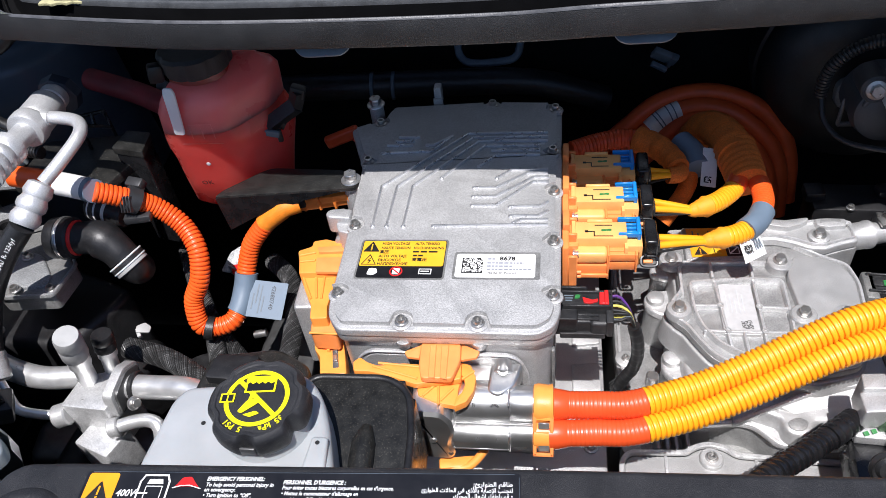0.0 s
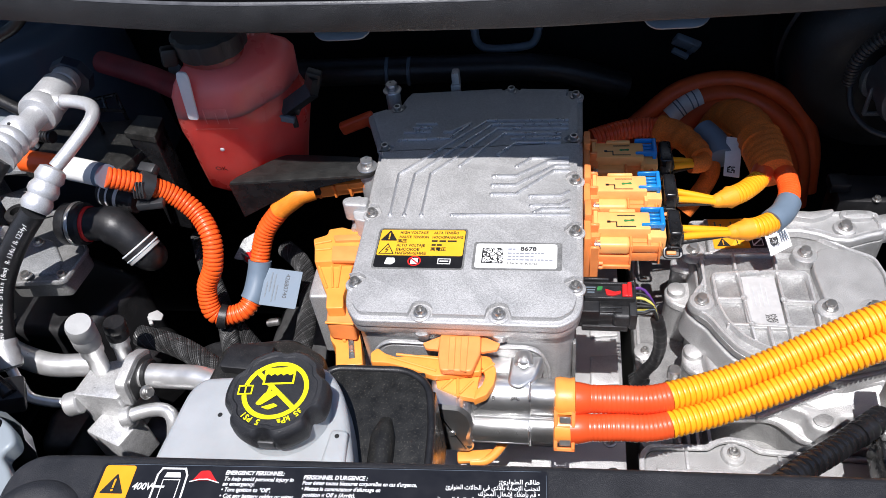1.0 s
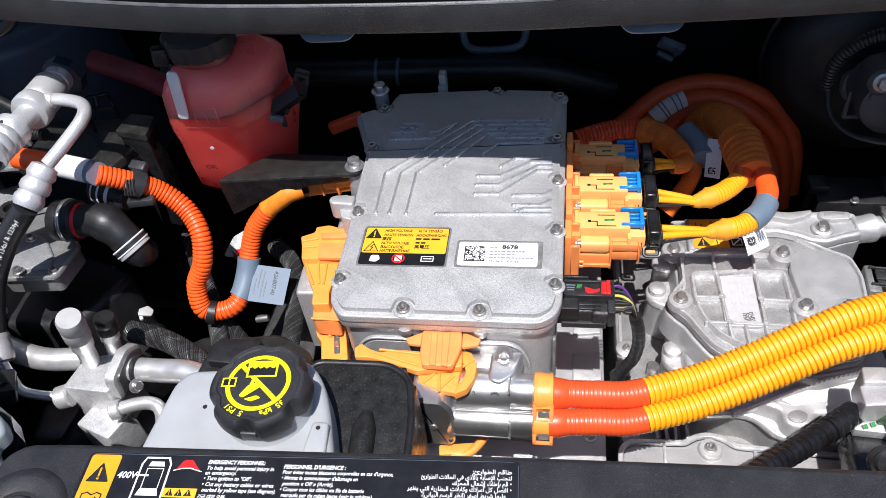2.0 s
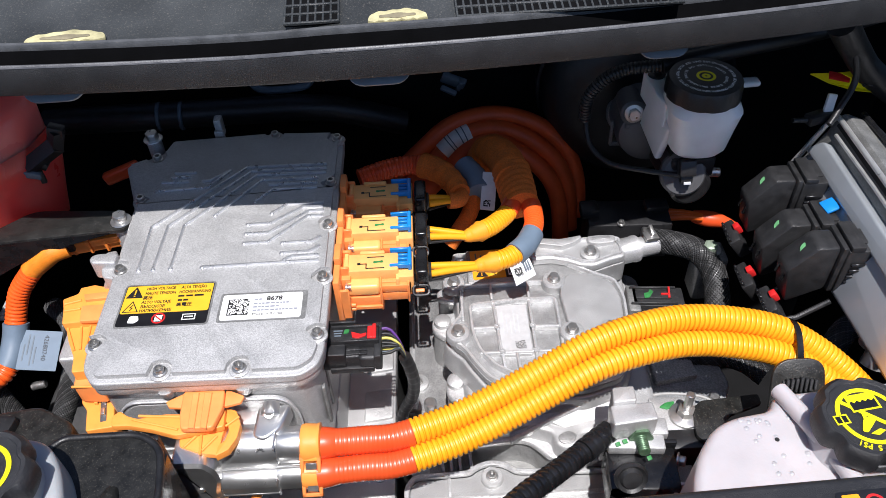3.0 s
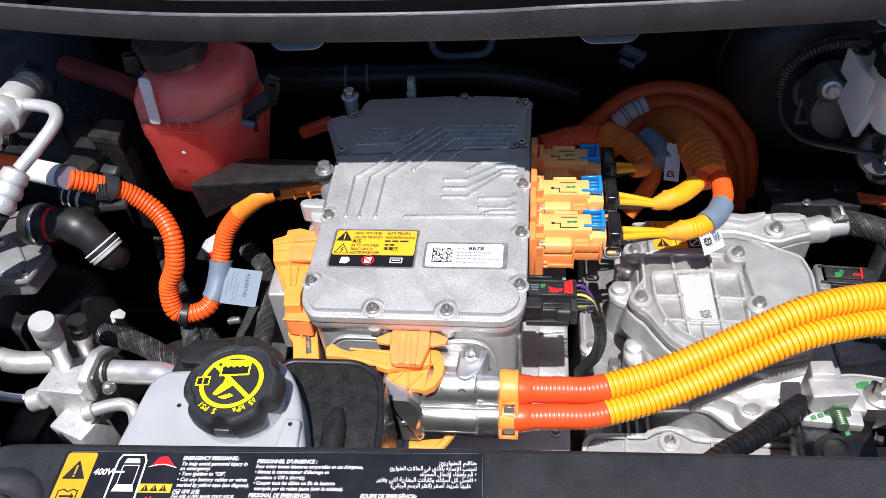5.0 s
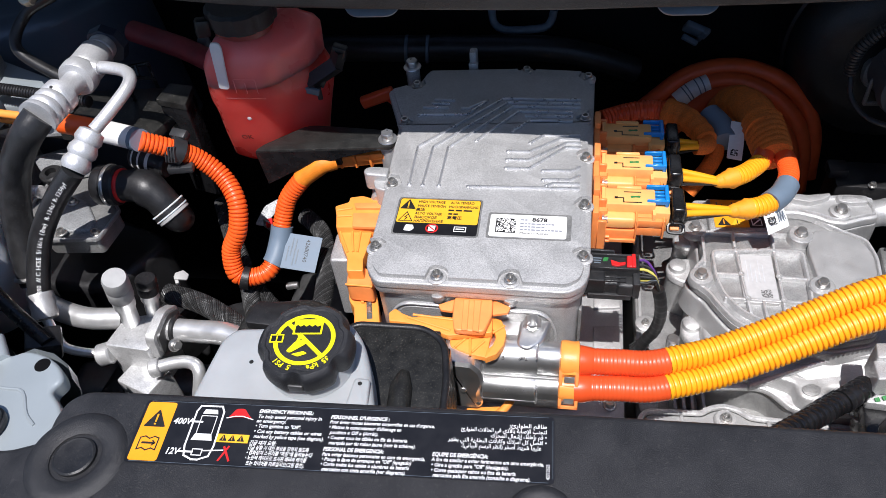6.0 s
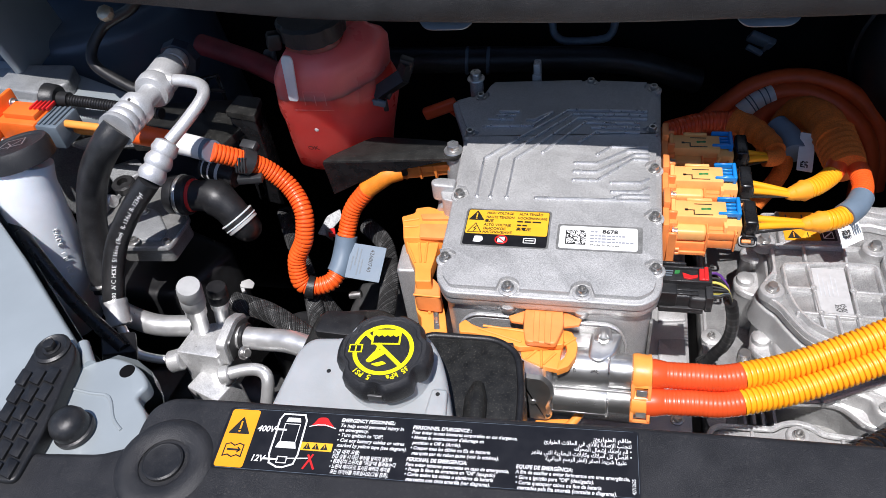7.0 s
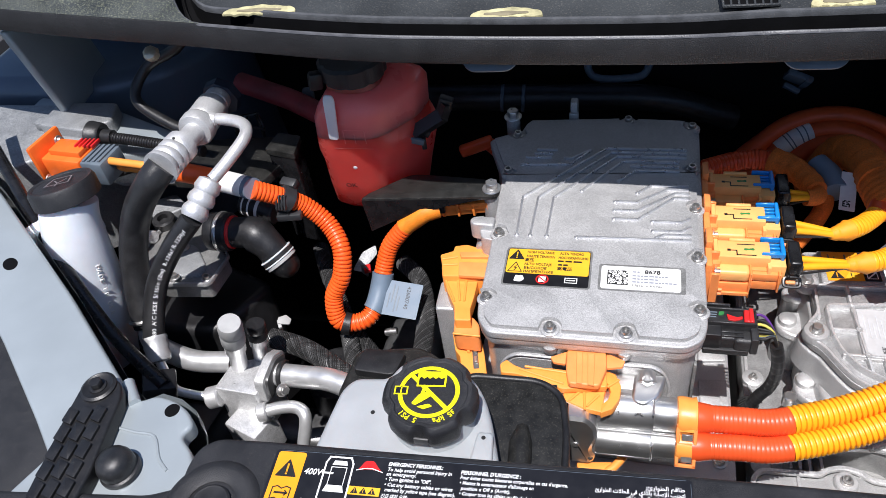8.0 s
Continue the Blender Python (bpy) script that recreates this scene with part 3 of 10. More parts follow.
def mmrect(x0, y0, x1, y1, r=0.0):
    return rect(x0 * MM, y0 * MM, x1 * MM, y1 * MM, r * MM)


flat(mmrect(-0.4, -0.6, 258.6, 43.0, 3), NM, LABEL_BLACK, notice, "film", 0.0001)
stroke([(3 * MM, 0.3 * MM), (255 * MM, 0.3 * MM)], 0.0002, NM, GREY_PLASTIC, notice, "border_line", 0.00035)
stroke([(3 * MM, 42.2 * MM), (255 * MM, 42.2 * MM)], 0.0002, NM, GREY_PLASTIC, notice, "border_line", 0.00035)
stroke([(257.6 * MM, 3 * MM), (257.6 * MM, 40 * MM)], 0.0002, NM, GREY_PLASTIC, notice, "border_line", 0.00035)
flat(mmrect(1.6, 0.8, 20.6, 41.4, 2), NM, LABEL_ORANGE, notice, "orange_field", 0.0003)
LIFT = 0.00048


def mm(points):
    return [(x * MM, y * MM) for x, y in points]


def warn_triangle(c, s, m, parent, dark, light, lift=LIFT):
    tri = [(c[0] - s * 0.58, c[1] - s * 0.42), (c[0] + s * 0.58, c[1] - s * 0.42), (c[0], c[1] + s * 0.58)]
    flat(round_outline(mm(tri), 0.0012 * s / 14), m, dark, parent, "warning_triangle", lift)
    stroke(mm([(c[0], c[1] + s * 0.25), (c[0], c[1] - s * 0.12)]), 0.0009 * s / 10, m, light, parent, "mark", lift + 0.0003)
    stroke(mm([(c[0] - s * 0.01, c[1] - s * 0.27), (c[0] + s * 0.01, c[1] - s * 0.27)]), 0.0009 * s / 10, m, light, parent, "mark", lift + 0.0003)


warn_triangle((10.8, 29.0), 12.5, NM, notice, PRINT_BLACK, LABEL_ORANGE)
stroke(mm([(5.0, 8), (5.0, 16), (8, 17), (11, 15.5), (14, 17), (17, 16), (17, 8), (14, 9), (11, 7.6), (8, 9), (5, 8)]), 0.0008, NM, PRINT_BLACK, notice, "book_symbol", LIFT)
stroke(mm([(7.5, 12.5), (14.5, 12.5)]), 0.0014, NM, PRINT_BLACK, notice, "spanner_symbol", LIFT + 0.0002)
stroke(mm([(13.8, 11.0), (15.4, 12.5), (13.8, 14.0)]), 0.0008, NM, PRINT_BLACK, notice, "spanner_symbol", LIFT + 0.0002)
# little car
car = mm([(36.5, 5.5), (35.0, 12), (35.2, 36), (37, 40), (51, 40), (53, 36), (53.4, 12), (52, 5.5), (46, 3.0), (42, 3.0)])
stroke([*car, car[0]], 0.0011, NM, WHITE, notice, "car_symbol", LIFT)
flat(mm([(37.5, 16), (51, 16), (49.5, 20.5), (39, 20.5)]), NM, WHITE, notice, "car_symbol", LIFT)
stroke(mm([(39.5, 21), (39.5, 33), (49.5, 33), (49.5, 21)]), 0.0005, NM, WHITE, notice, "car_symbol", LIFT)
flat(mm([(39.5, 34.5), (49.5, 34.5), (48.5, 37.5), (40.5, 37.5)]), NM, WHITE, notice, "car_symbol", LIFT)
stroke(mm([(41, 6), (47, 6), (47, 10), (41, 10), (41, 6)]), 0.0006, NM, WHITE, notice, "car_symbol", LIFT)
lettering("400V", 0.0060, NM @ pose(22.2 * MM, 26.6 * MM, LIFT), WHITE, notice, squeeze=0.92, bold=0.02, lean=0.15)
lettering("12V", 0.0060, NM @ pose(23.8 * MM, 6.0 * MM, LIFT), WHITE, notice, squeeze=0.92, bold=0.02, lean=0.15)
stroke(mm([(34.5, 28.6), (41, 28.6)]), 0.0012, NM, WHITE, notice, "arrow", LIFT + 0.0001)
stroke(mm([(33, 8.0), (41, 8.0)]), 0.0012, NM, WHITE, notice, "arrow", LIFT + 0.0001)
stroke(mm([(47, 9), (60, 10)]), 0.0008, NM, WHITE, notice, "lead_line", LIFT + 0.0001)
# hat, yellow tape card, pliers
flat(round_outline(mm([(56.5, 32.2), (58.5, 35), (60.5, 38.8), (66, 39.2), (69, 35.5), (72.5, 32.0), (66, 33.2), (61, 33.0)]), 0.0015), NM, RED, notice, "helmet_symbol", LIFT)
stroke(mm([(56, 32), (61, 33.4), (66, 33.6), (73, 31.6)]), 0.0006, NM, WHITE, notice, "helmet_symbol", LIFT + 0.0003)
flat(mmrect(53.8, 15.4, 74.0, 21.0), NM, LABEL_YELLOW, notice, "yellow_field", LIFT)
for k in range(3):
    warn_triangle((58.0 + k * 5.6, 18.0), 4.2, NM, notice, PRINT_BLACK, LABEL_YELLOW, LIFT + 0.0003)
stroke(mm([(59, 3.5), (63.0, 12.5)]), 0.0013, NM, RED, notice, "pliers_symbol", LIFT)
stroke(mm([(65.5, 3.5), (60.5, 12.0)]), 0.0013, NM, RED, notice, "pliers_symbol", LIFT + 0.0002)

LINES = [
    (75.6, 36.9, 3.5, "EMERGENCY PERSONNEL:", 35), (75.6, 33.2, 3.4, "To help avoid personal injury in", 41), (75.6, 30.1, 3.4, "an emergency.", 19),
    (75.6, 26.6, 3.4, "\u2022 Turn ignition to \"Off\".", 29), (75.6, 22.9, 3.4, "\u2022 Cut any battery cables or wires", 43), (76.6, 19.4, 3.4, "marked by yellow tape (see diagram).", 44),
    (75.0, 15.0, 3.2, "\uae34\uae09 \ub300\ucc98 \uc694\ub839:", 17), (75.0, 11.7, 3.2, "\uae34\uae09 \uc0c1\ud669 \uc2dc \ub300\uc778 \ubd80\uc0c1\uc744 \ub2f9\ud558\uc9c0 \uc54a\ub3c4\ub85d", 38),
    (75.0, 8.4, 3.2, "\u2022 \uc810\ud654\uc7a5\uce58 \uc2a4\uc704\uce58\ub97c \"\uaebc\uc9d0\"\uc5d0 \ub3cc\ub824\ub193\ub294\ub2e4", 41), (75.0, 5.0, 3.2, "\u2022 \ub178\ub780\uc0c9 \ud14c\uc774\ud504\ub85c \ud45c\uc2dc\ub41c \ubc30\ud130\ub9ac \ucf00\uc774\ube14", 38),
    (76.4, 1.5, 3.2, "\ub610\ub294 \uc640\uc774\uc5b4\ub97c \uc790\ub974\uc2ed\uc2dc\uc624(\uadf8\ub9bc \ucc38\uc870).", 36),
    (122.0, 35.0, 3.5, "PERSONNEL D'URGENCE :", 37), (122.0, 31.7, 3.3, "Pour \u00e9viter toutes blessures corporelles en cas d'urgence,", 65), (122.0, 28.2, 3.3, "\u2022 Mettez le commutateur d'allumage en", 45),
    (123.4, 24.6, 3.3, "position \u00ab Off \u00bb (Arr\u00eat).", 30), (122.6, 21.1, 3.3, "\u2022 Couper tous les c\u00e2bles ou fils de batterie", 49), (124.0, 17.6, 3.3, "marqu\u00e9s par du ruban jaune (voir le sch\u00e9ma).", 53),
    (121.6, 13.2, 3.5, "PERSONAL DE EMERGENCIA:", 37), (121.6, 9.9, 3.3, "Para evitar lesiones personales en caso de emergencia,", 62), (121.8, 6.8, 3.3, "\u2022 Ponga la llave de arranque en \"Off\" (apagado)", 54),
    (121.8, 3.6, 3.3, "\u2022 Corte todos los cables o alambres de bater\u00eda", 53), (123.2, 0.4, 3.3, "marcados con cinta amarilla (ver diagrama).", 50),
    (187.4, 13.4, 3.5, "EQUIPE DE EMERG\u00caNCIA:", 33), (187.4, 10.2, 3.3, "A fim de auxiliar a evitar ferimentos em uma emerg\u00eancia,", 65), (187.4, 6.8, 3.3, "\u2022 Gire a igni\u00e7\u00e3o para \"Off\" (desligado).", 45),
    (187.6, 3.5, 3.3, "\u2022 Corte quaisquer cabos ou fios da bateria", 49), (189.0, 0.4, 3.3, "marcados pela fita amarela (consulte o diagrama).", 56),
]
for x, y, s, words, width in LINES:
    ob = lettering(words, s * MM, NM @ pose(x * MM, y * MM, LIFT), WHITE, notice, "notice_line", bold=0.030 if words.isupper() else 0.018, lean=0.18)
    # set the printed width
    inv = NM.inverted()
    if len(ob.data.vertices):
        top = max((inv @ v.co).x for v in ob.data.vertices) - x * MM
        f = width * MM / max(top, 1e-4)
        ob.data.transform(NM @ pose(x * MM, 0, 0) @ Matrix.Diagonal((f, 1, 1, 1)) @ pose(-x * MM, 0, 0) @ inv)
# the right-to-left paragraph, in joined letter forms
FORMS = {"\u0627": (0xFE8D, 2), "\u0628": (0xFE8F, 4), "\u0629": (0xFE93, 2), "\u062a": (0xFE95, 4), "\u062c": (0xFE9D, 4), "\u062d": (0xFEA1, 4), "\u0630": (0xFEAB, 2), "\u0631": (0xFEAD, 2), "\u0633": (0xFEB1, 4), "\u0634": (0xFEB5, 4), "\u0635": (0xFEB9, 4),
         "\u0637": (0xFEC1, 4), "\u0638": (0xFEC5, 4), "\u0639": (0xFEC9, 4), "\u0641": (0xFED1, 4), "\u0642": (0xFED5, 4), "\u0643": (0xFED9, 4), "\u0644": (0xFEDD, 4), "\u0645": (0xFEE1, 4), "\u0646": (0xFEE5, 4), "\u0647": (0xFEE9, 4), "\u0648": (0xFEED, 2), "\u0649": (0xFEEF, 2), "\u064a": (0xFEF1, 4),
         "\u0623": (0xFE83, 2), "\u0625": (0xFE87, 2), "\u0626": (0xFE89, 4), "\u0621": (0xFE80, 1)}


def joined(text):
    """Arabic letters in their joined forms, in drawing order from the left."""
    text = text.replace("\u0644\u0627", "\uf001").replace("\u0644\u0625", "\uf002").replace("\u0644\u0623", "\uf003")
    table = dict(FORMS)
    table.update({"\uf001": (0xFEFB, 2), "\uf002": (0xFEF9, 2), "\uf003": (0xFEF7, 2)})
    out = []
    for k, ch in enumerate(text):
        if ch not in table:
            out.append({"(": ")", ")": "("}.get(ch, ch))
            continue
        before = k > 0 and table.get(text[k - 1], (0, 0))[1] == 4
        after = k + 1 < len(text) and table.get(text[k + 1], (0, 0))[1] >= 2 and table[ch][1] == 4
        base, count = table[ch]
        out.append(chr(base + (3 if before and after else 2 if after else 1 if before and count > 1 else 0)))
    return "".join(reversed(out))


for y, a, b, words in [
    (34.6, 232, 254, "\u0637\u0627\u0642\u0645 \u0627\u0644\u0637\u0648\u0627\u0631\u0626:"), (31.0, 203, 254, "\u0644\u062a\u062c\u0646\u0628 \u0627\u0644\u0625\u0635\u0627\u0628\u0629 \u0628\u0627\u0644\u0623\u0630\u0649 \u0641\u064a \u0627\u0644\u062d\u0627\u0644\u0627\u062a \u0627\u0644\u0637\u0648\u0627\u0631\u0626"),
    (27.4, 221, 254, "\u2022 \u0642\u0645 \u0628\u0625\u0637\u0641\u0627\u0621 \u0625\u0634\u0639\u0627\u0644 \u0627\u0644\u0645\u062d\u0631\u0643"), (23.8, 196, 254, "\u2022 \u0627\u0641\u0635\u0644 \u0643\u0644 \u0623\u0633\u0644\u0627\u0643 \u0648\u0643\u0627\u0628\u0644\u0627\u062a \u0627\u0644\u0628\u0637\u0627\u0631\u064a\u0629 \u0627\u0644\u062a\u064a \u064a\u0638\u0647\u0631"),
    (20.2, 204, 251, "\u0639\u0644\u064a\u0647\u0627 \u0634\u0631\u064a\u0637 \u0623\u0635\u0641\u0631 (\u0627\u0646\u0638\u0631 \u0627\u0644\u0631\u0633\u0645 \u0627\u0644\u0628\u064a\u0627\u0646\u064a).")]:
    ob = lettering(joined(words), 3.6 * MM, NM @ pose(a * MM, y * MM, LIFT), WHITE, notice, "notice_line", bold=0.014)
    inv = NM.inverted()
    top = max((inv @ v.co).x for v in ob.data.vertices) - a * MM
    ob.data.transform(NM @ pose(a * MM, 0, 0) @ Matrix.Diagonal(((b - a) * MM / max(top, 1e-4), 1, 1, 1)) @ pose(-a * MM, 0, 0) @ inv)
lettering("42712625", 0.0030, NM @ pose(255.8 * MM, 2.0 * MM, LIFT, 0, 0, 90), WHITE, notice, squeeze=0.8)

# second notice, at the far end of the cover
notice2 = thing("warning_notice", "black warning sticker with an orange field and red prohibition ring", "sticker", (0.44, -0.163, 0.958))
N2 = Matrix.Translation((0.404, -0.1765, 0.9578)) @ pose(0, 0, 0, 0, 0, 3.0)
flat(mmrect(0, 0, 70, 23, 2), N2, LABEL_BLACK, notice2, "film", 0.0001)
flat(mmrect(3.0, 1, 13.0, 21, 1), N2, LABEL_ORANGE, notice2, "orange_field", 0.0003)
warn_triangle((8, 13), 8, N2, notice2, PRINT_BLACK, LABEL_ORANGE)
ring_outline((0.0205, 0.0145), 0.0042, 0.0058, N2, RED, notice2, "prohibition_ring", LIFT)
stroke(mm([(17.5, 17.5), (23.5, 11.5)]), 0.0012, N2, RED, notice2, "prohibition_bar", LIFT + 0.0002)
flat(mmrect(18.5, 12, 22.5, 17), N2, WHITE, notice2, "symbol", LIFT - 0.0001)
flat(mmrect(31, 12, 38, 18, 2), N2, WHITE, notice2, "fan_symbol", LIFT)
flat(mmrect(30, 4, 40, 6.5), N2, WHITE, notice2, "notice_bar", LIFT)
slot_ = round_outline([(0.3215, -0.1930), (0.3210, -0.1735), (0.3290, -0.1672), (0.3640, -0.1650), (0.3720, -0.1700), (0.3720, -0.1930)], 0.006, 5)
# A flat black slab paints the slot's dark depth.
part("clip_slot", prism(slot_, 0.9560, 0.9580, 0.0), DEEP_BLACK, trim, "flat black slab standing for the dark slot behind the clip")
part("slot_rim", sweep([Vector((p.x, p.y, 0.9578)) for p in [*slot_, slot_[0]]], 0.0016, 8), BLACK_GRAIN, trim)
clip = thing("trim_clip", "bright yellow push clip in a slot of the radiator cover", "clip", (0.346, -0.174, 0.958))
part("head", merge(prism(round_outline([(0.3365, -0.1765), (0.3375, -0.1690), (0.3430, -0.1660), (0.3520, -0.1660), (0.3565, -0.1700), (0.3560, -0.1770)], 0.003), 0.9582, 0.9660, 0.0022, 3), prism(round_outline([(0.3405, -0.1680), (0.3430, -0.1630), (0.3510, -0.1625), (0.3535, -0.1675)], 0.002), 0.9582, 0.9635, 0.0016, 3)), PRINT_YELLOW, clip)
part("foot", prism(round_outline([(0.3360, -0.1860), (0.3350, -0.1770), (0.3580, -0.1760), (0.3590, -0.1860)], 0.003), 0.9582, 0.9630, 0.0016, 3), PRINT_YELLOW, clip)
part("red_end", block((0.014, 0.010, 0.004), (0.3280, -0.1800, 0.9600), (0, 0, 10), 0.001), RED, clip)

# ---- power inverter ----
INV_BOLTS = [(-0.029, 0.0015), (0.0312, 0.0015), (0.0885, 0.0305), (0.0885, 0.0922), (0.0885, 0.157), (0.0868, 0.217), (0.0886, 0.287), (0.0238, 0.2975), (-0.0905, 0.268), (-0.0865, 0.0302), (-0.0878, 0.1122), (-0.0925, 0.2050)]
COVER = [(-0.0925, 0.022), (-0.0905, 0.008), (-0.080, -0.0065), (0.078, -0.0075), (0.0905, 0.002), (0.0945, 0.016), (0.0955, 0.290), (0.089, 0.2995), (0.020, 0.3035), (-0.083, 0.2975), (-0.0885, 0.277), (-0.0985, 0.272), (-0.121, 0.2605), (-0.1005, 0.2060), (-0.0975, 0.197), (-0.0955, 0.137), (-0.0935, 0.100)]


def inset(points, d):
    n, out = len(points), []
    for i in range(n):
        a, p, b = Vector(points[i - 1]), Vector(points[i]), Vector(points[(i + 1) % n])
        u, v = (p - a).normalized(), (b - p).normalized()
        nu, nv = Vector((-u.y, u.x)), Vector((-v.y, v.x))
        k = (nu + nv)
        out.append(p + k.normalized() * d / max(0.5, k.normalized().dot(nu)))
    return out


def resample(points, step):
    out, n = [], len(points)
    for i in range(n):
        a, b = Vector(points[i]), Vector(points[(i + 1) % n])
        k = max(1, round((b - a).length / step))
        out += [a.lerp(b, j / k) for j in range(k)]
    return out


def scalloped(points, bolts, radius, step=0.0016):
    """An outline that steps inwards round each bolt."""
    out = []
    for p in resample(points, step):
        for b in bolts:
            d = p - Vector(b)
            if d.length < radius:
                mid = Vector((0.0, 0.145)) - Vector(b)
                d = d - mid.normalized() * min(0, d.dot(mid.normalized())) * 2
                p = Vector(b) + d.normalized() * radius
        out.append(p)
    return out


inverter = thing("power_inverter", "silver cast aluminium high-voltage power inverter with ribbed lid", "inverter", (0, 0.15, 0.72))
rim = round_outline(COVER, 0.006)
part("body", prism(inset(rim, 0.0055), 0.722, 0.8885, 0.0, draft=-0.003), CAST_RAW, inverter)
part("body_flange", prism(inset(rim, 0.001), 0.8800, 0.8885, 0.001, base=True), CAST_RAW, inverter)
part("lid_flange", prism(rim, 0.8892, 0.8960, 0.0015, 3), CAST, inverter)
plate = scalloped(inset(rim, 0.0052), INV_BOLTS, 0.0098)
part("lid_plateau", prism(plate, 0.8955, 0.9005, 0.0022, 3), CAST, inverter)
for b in INV_BOLTS:
    part("bolt_boss", lathe([(0.0082, 0.0), (0.0080, 0.0012), (0.0072, 0.0016)], (*b, 0.8955), (*b, 1.0), 28), CAST, inverter)
    bolt((*b, 0.8970), inverter)
# raised tracks on the lid, their pale bluish colour carrying the sky's sheen
TRACKS = [
    [(-0.079, 0.2130), (-0.030, 0.2150), (-0.012, 0.2390)], [(-0.0705, 0.108), (-0.0715, 0.162), (0.004, 0.243), (0.081, 0.2425)], [(-0.058, 0.108), (-0.0565, 0.162), (0.009, 0.2362), (0.081, 0.2358)],
    [(-0.043, 0.108), (-0.042, 0.162), (0.015, 0.230), (0.081, 0.2293)], [(-0.016, 0.174), (0.021, 0.222), (0.074, 0.2215)], [(0.0285, 0.2145), (0.074, 0.2145)], [(0.018, 0.191), (0.033, 0.2073), (0.074, 0.2073)],
    [(-0.066, 0.2385), (-0.046, 0.2385)], [(-0.068, 0.2320), (-0.050, 0.2320)], [(-0.076, 0.2253), (-0.051, 0.2253)], [(-0.036, 0.2253), (-0.0295, 0.2253), (-0.012, 0.2395)],
    [(0.036, 0.173), (0.049, 0.1850), (0.082, 0.1850)], [(0.016, 0.1595), (0.036, 0.1595), (0.063, 0.1795), (0.082, 0.1795)], [(0.016, 0.1472), (0.036, 0.1472), (0.070, 0.1738), (0.083, 0.1738)],
    [(0.016, 0.135), (0.037, 0.135), (0.069, 0.1668), (0.083, 0.1668)], [(0.050, 0.133), (0.076, 0.1335), (0.083, 0.1390)], [(0.051, 0.1205), (0.075, 0.1210), (0.083, 0.1270)], [(0.054, 0.1120), (0.060, 0.1158), (0.083, 0.1160)], [(-0.016, 0.1080), (0.083, 0.1095)],
]
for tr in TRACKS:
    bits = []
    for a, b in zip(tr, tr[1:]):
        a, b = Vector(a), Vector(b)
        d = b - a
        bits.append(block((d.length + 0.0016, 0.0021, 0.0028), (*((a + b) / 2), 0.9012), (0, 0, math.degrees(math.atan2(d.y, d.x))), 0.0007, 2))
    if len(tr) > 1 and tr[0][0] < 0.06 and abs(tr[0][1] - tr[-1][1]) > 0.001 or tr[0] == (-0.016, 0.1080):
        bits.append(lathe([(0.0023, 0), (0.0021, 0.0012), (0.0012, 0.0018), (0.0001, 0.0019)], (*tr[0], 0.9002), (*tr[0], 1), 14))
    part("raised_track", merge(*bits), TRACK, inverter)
# lug at the side of the lid, and its brackets
part("side_lug", merge(prism(round_outline([(-0.0935, 0.118), (-0.114, 0.1195), (-0.1175, 0.124), (-0.1165, 0.129), (-0.111, 0.1315), (-0.0935, 0.131)], 0.003), 0.883, 0.9015, 0.0025, 3), prism(round_outline([(-0.090, 0.105), (-0.104, 0.1085), (-0.108, 0.120), (-0.090, 0.134)], 0.004), 0.870, 0.8945, 0.002, 3)), CAST, inverter)
part("bracket_boss", lathe([(0.0105, 0.0), (0.0095, 0.030), (0.0090, 0.0335)], (-0.1045, 0.1795, 0.858), (-0.1045, 0.1795, 1.0), 28), CAST, inverter)
# stub and tall bolt at the far corner
part("rear_stub", merge(block((0.008, 0.012, 0.022), (-0.034, 0.309, 0.905), (0, 0, 0), 0.002), block((0.010, 0.004, 0.010), (-0.034, 0.3025, 0.899), (0, 0, 0), 0.001)), CAST, inverter)
part("corner_boss", rod((-0.099, 0.292, 0.86), (-0.099, 0.292, 0.905), 0.0075, bev=0.001), CAST, inverter)
bolt((-0.099, 0.292, 0.905), inverter, mesh=BOLT_HEX)
# front face: an arched recess with a raised border
FRONT = Matrix(((1, 0, 0, 0), (0, 0, -1, 0), (0, 1, 0, 0), (0, 0, 0, 1)))
arch = round_outline([(-0.0715, 0.800), (0.0690, 0.800), (0.0690, 0.845), (0.0600, 0.8660), (-0.0600, 0.8690), (-0.0715, 0.856)], [0.004, 0.004, 0.018, 0.016, 0.014, 0.012], 6)
pad_ = prism(arch, 0.0025, 0.0052, 0.0014, 3)
pad_.transform(FRONT)
part("front_arch", pad_, CAST_RAW, inverter)
pad_ = prism(inset(arch, 0.0042), 0.0050, 0.0056, 0.0004, 1)
pad_.transform(FRONT)
part("arch_recess", pad_, CAST_RAW, inverter)
bm = sweep([Vector((p.x, -0.0054, p.y)) for p in [*arch, arch[0]]], 0.0012, 8)
part("arch_border", bm, CAST_EDGE, inverter)
for x in (-0.029, 0.0312):
    part("under_boss", lathe([(0.0070, 0), (0.0064, 0.006), (0.0040, 0.010)], (x, -0.0010, 0.8805), (x, 0.0010, 0.5), 20), CAST_RAW, inverter)
part("lower_skirt", prism(round_outline([(-0.086, -0.004), (0.089, -0.006), (0.091, 0.285), (-0.086, 0.285)], 0.008), 0.722, 0.780, 0.003, 3), CAST, inverter)
# Dark strips on the wall paint the pockets' shade.
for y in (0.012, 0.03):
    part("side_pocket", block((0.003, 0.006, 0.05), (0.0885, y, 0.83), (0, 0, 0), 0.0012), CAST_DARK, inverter)

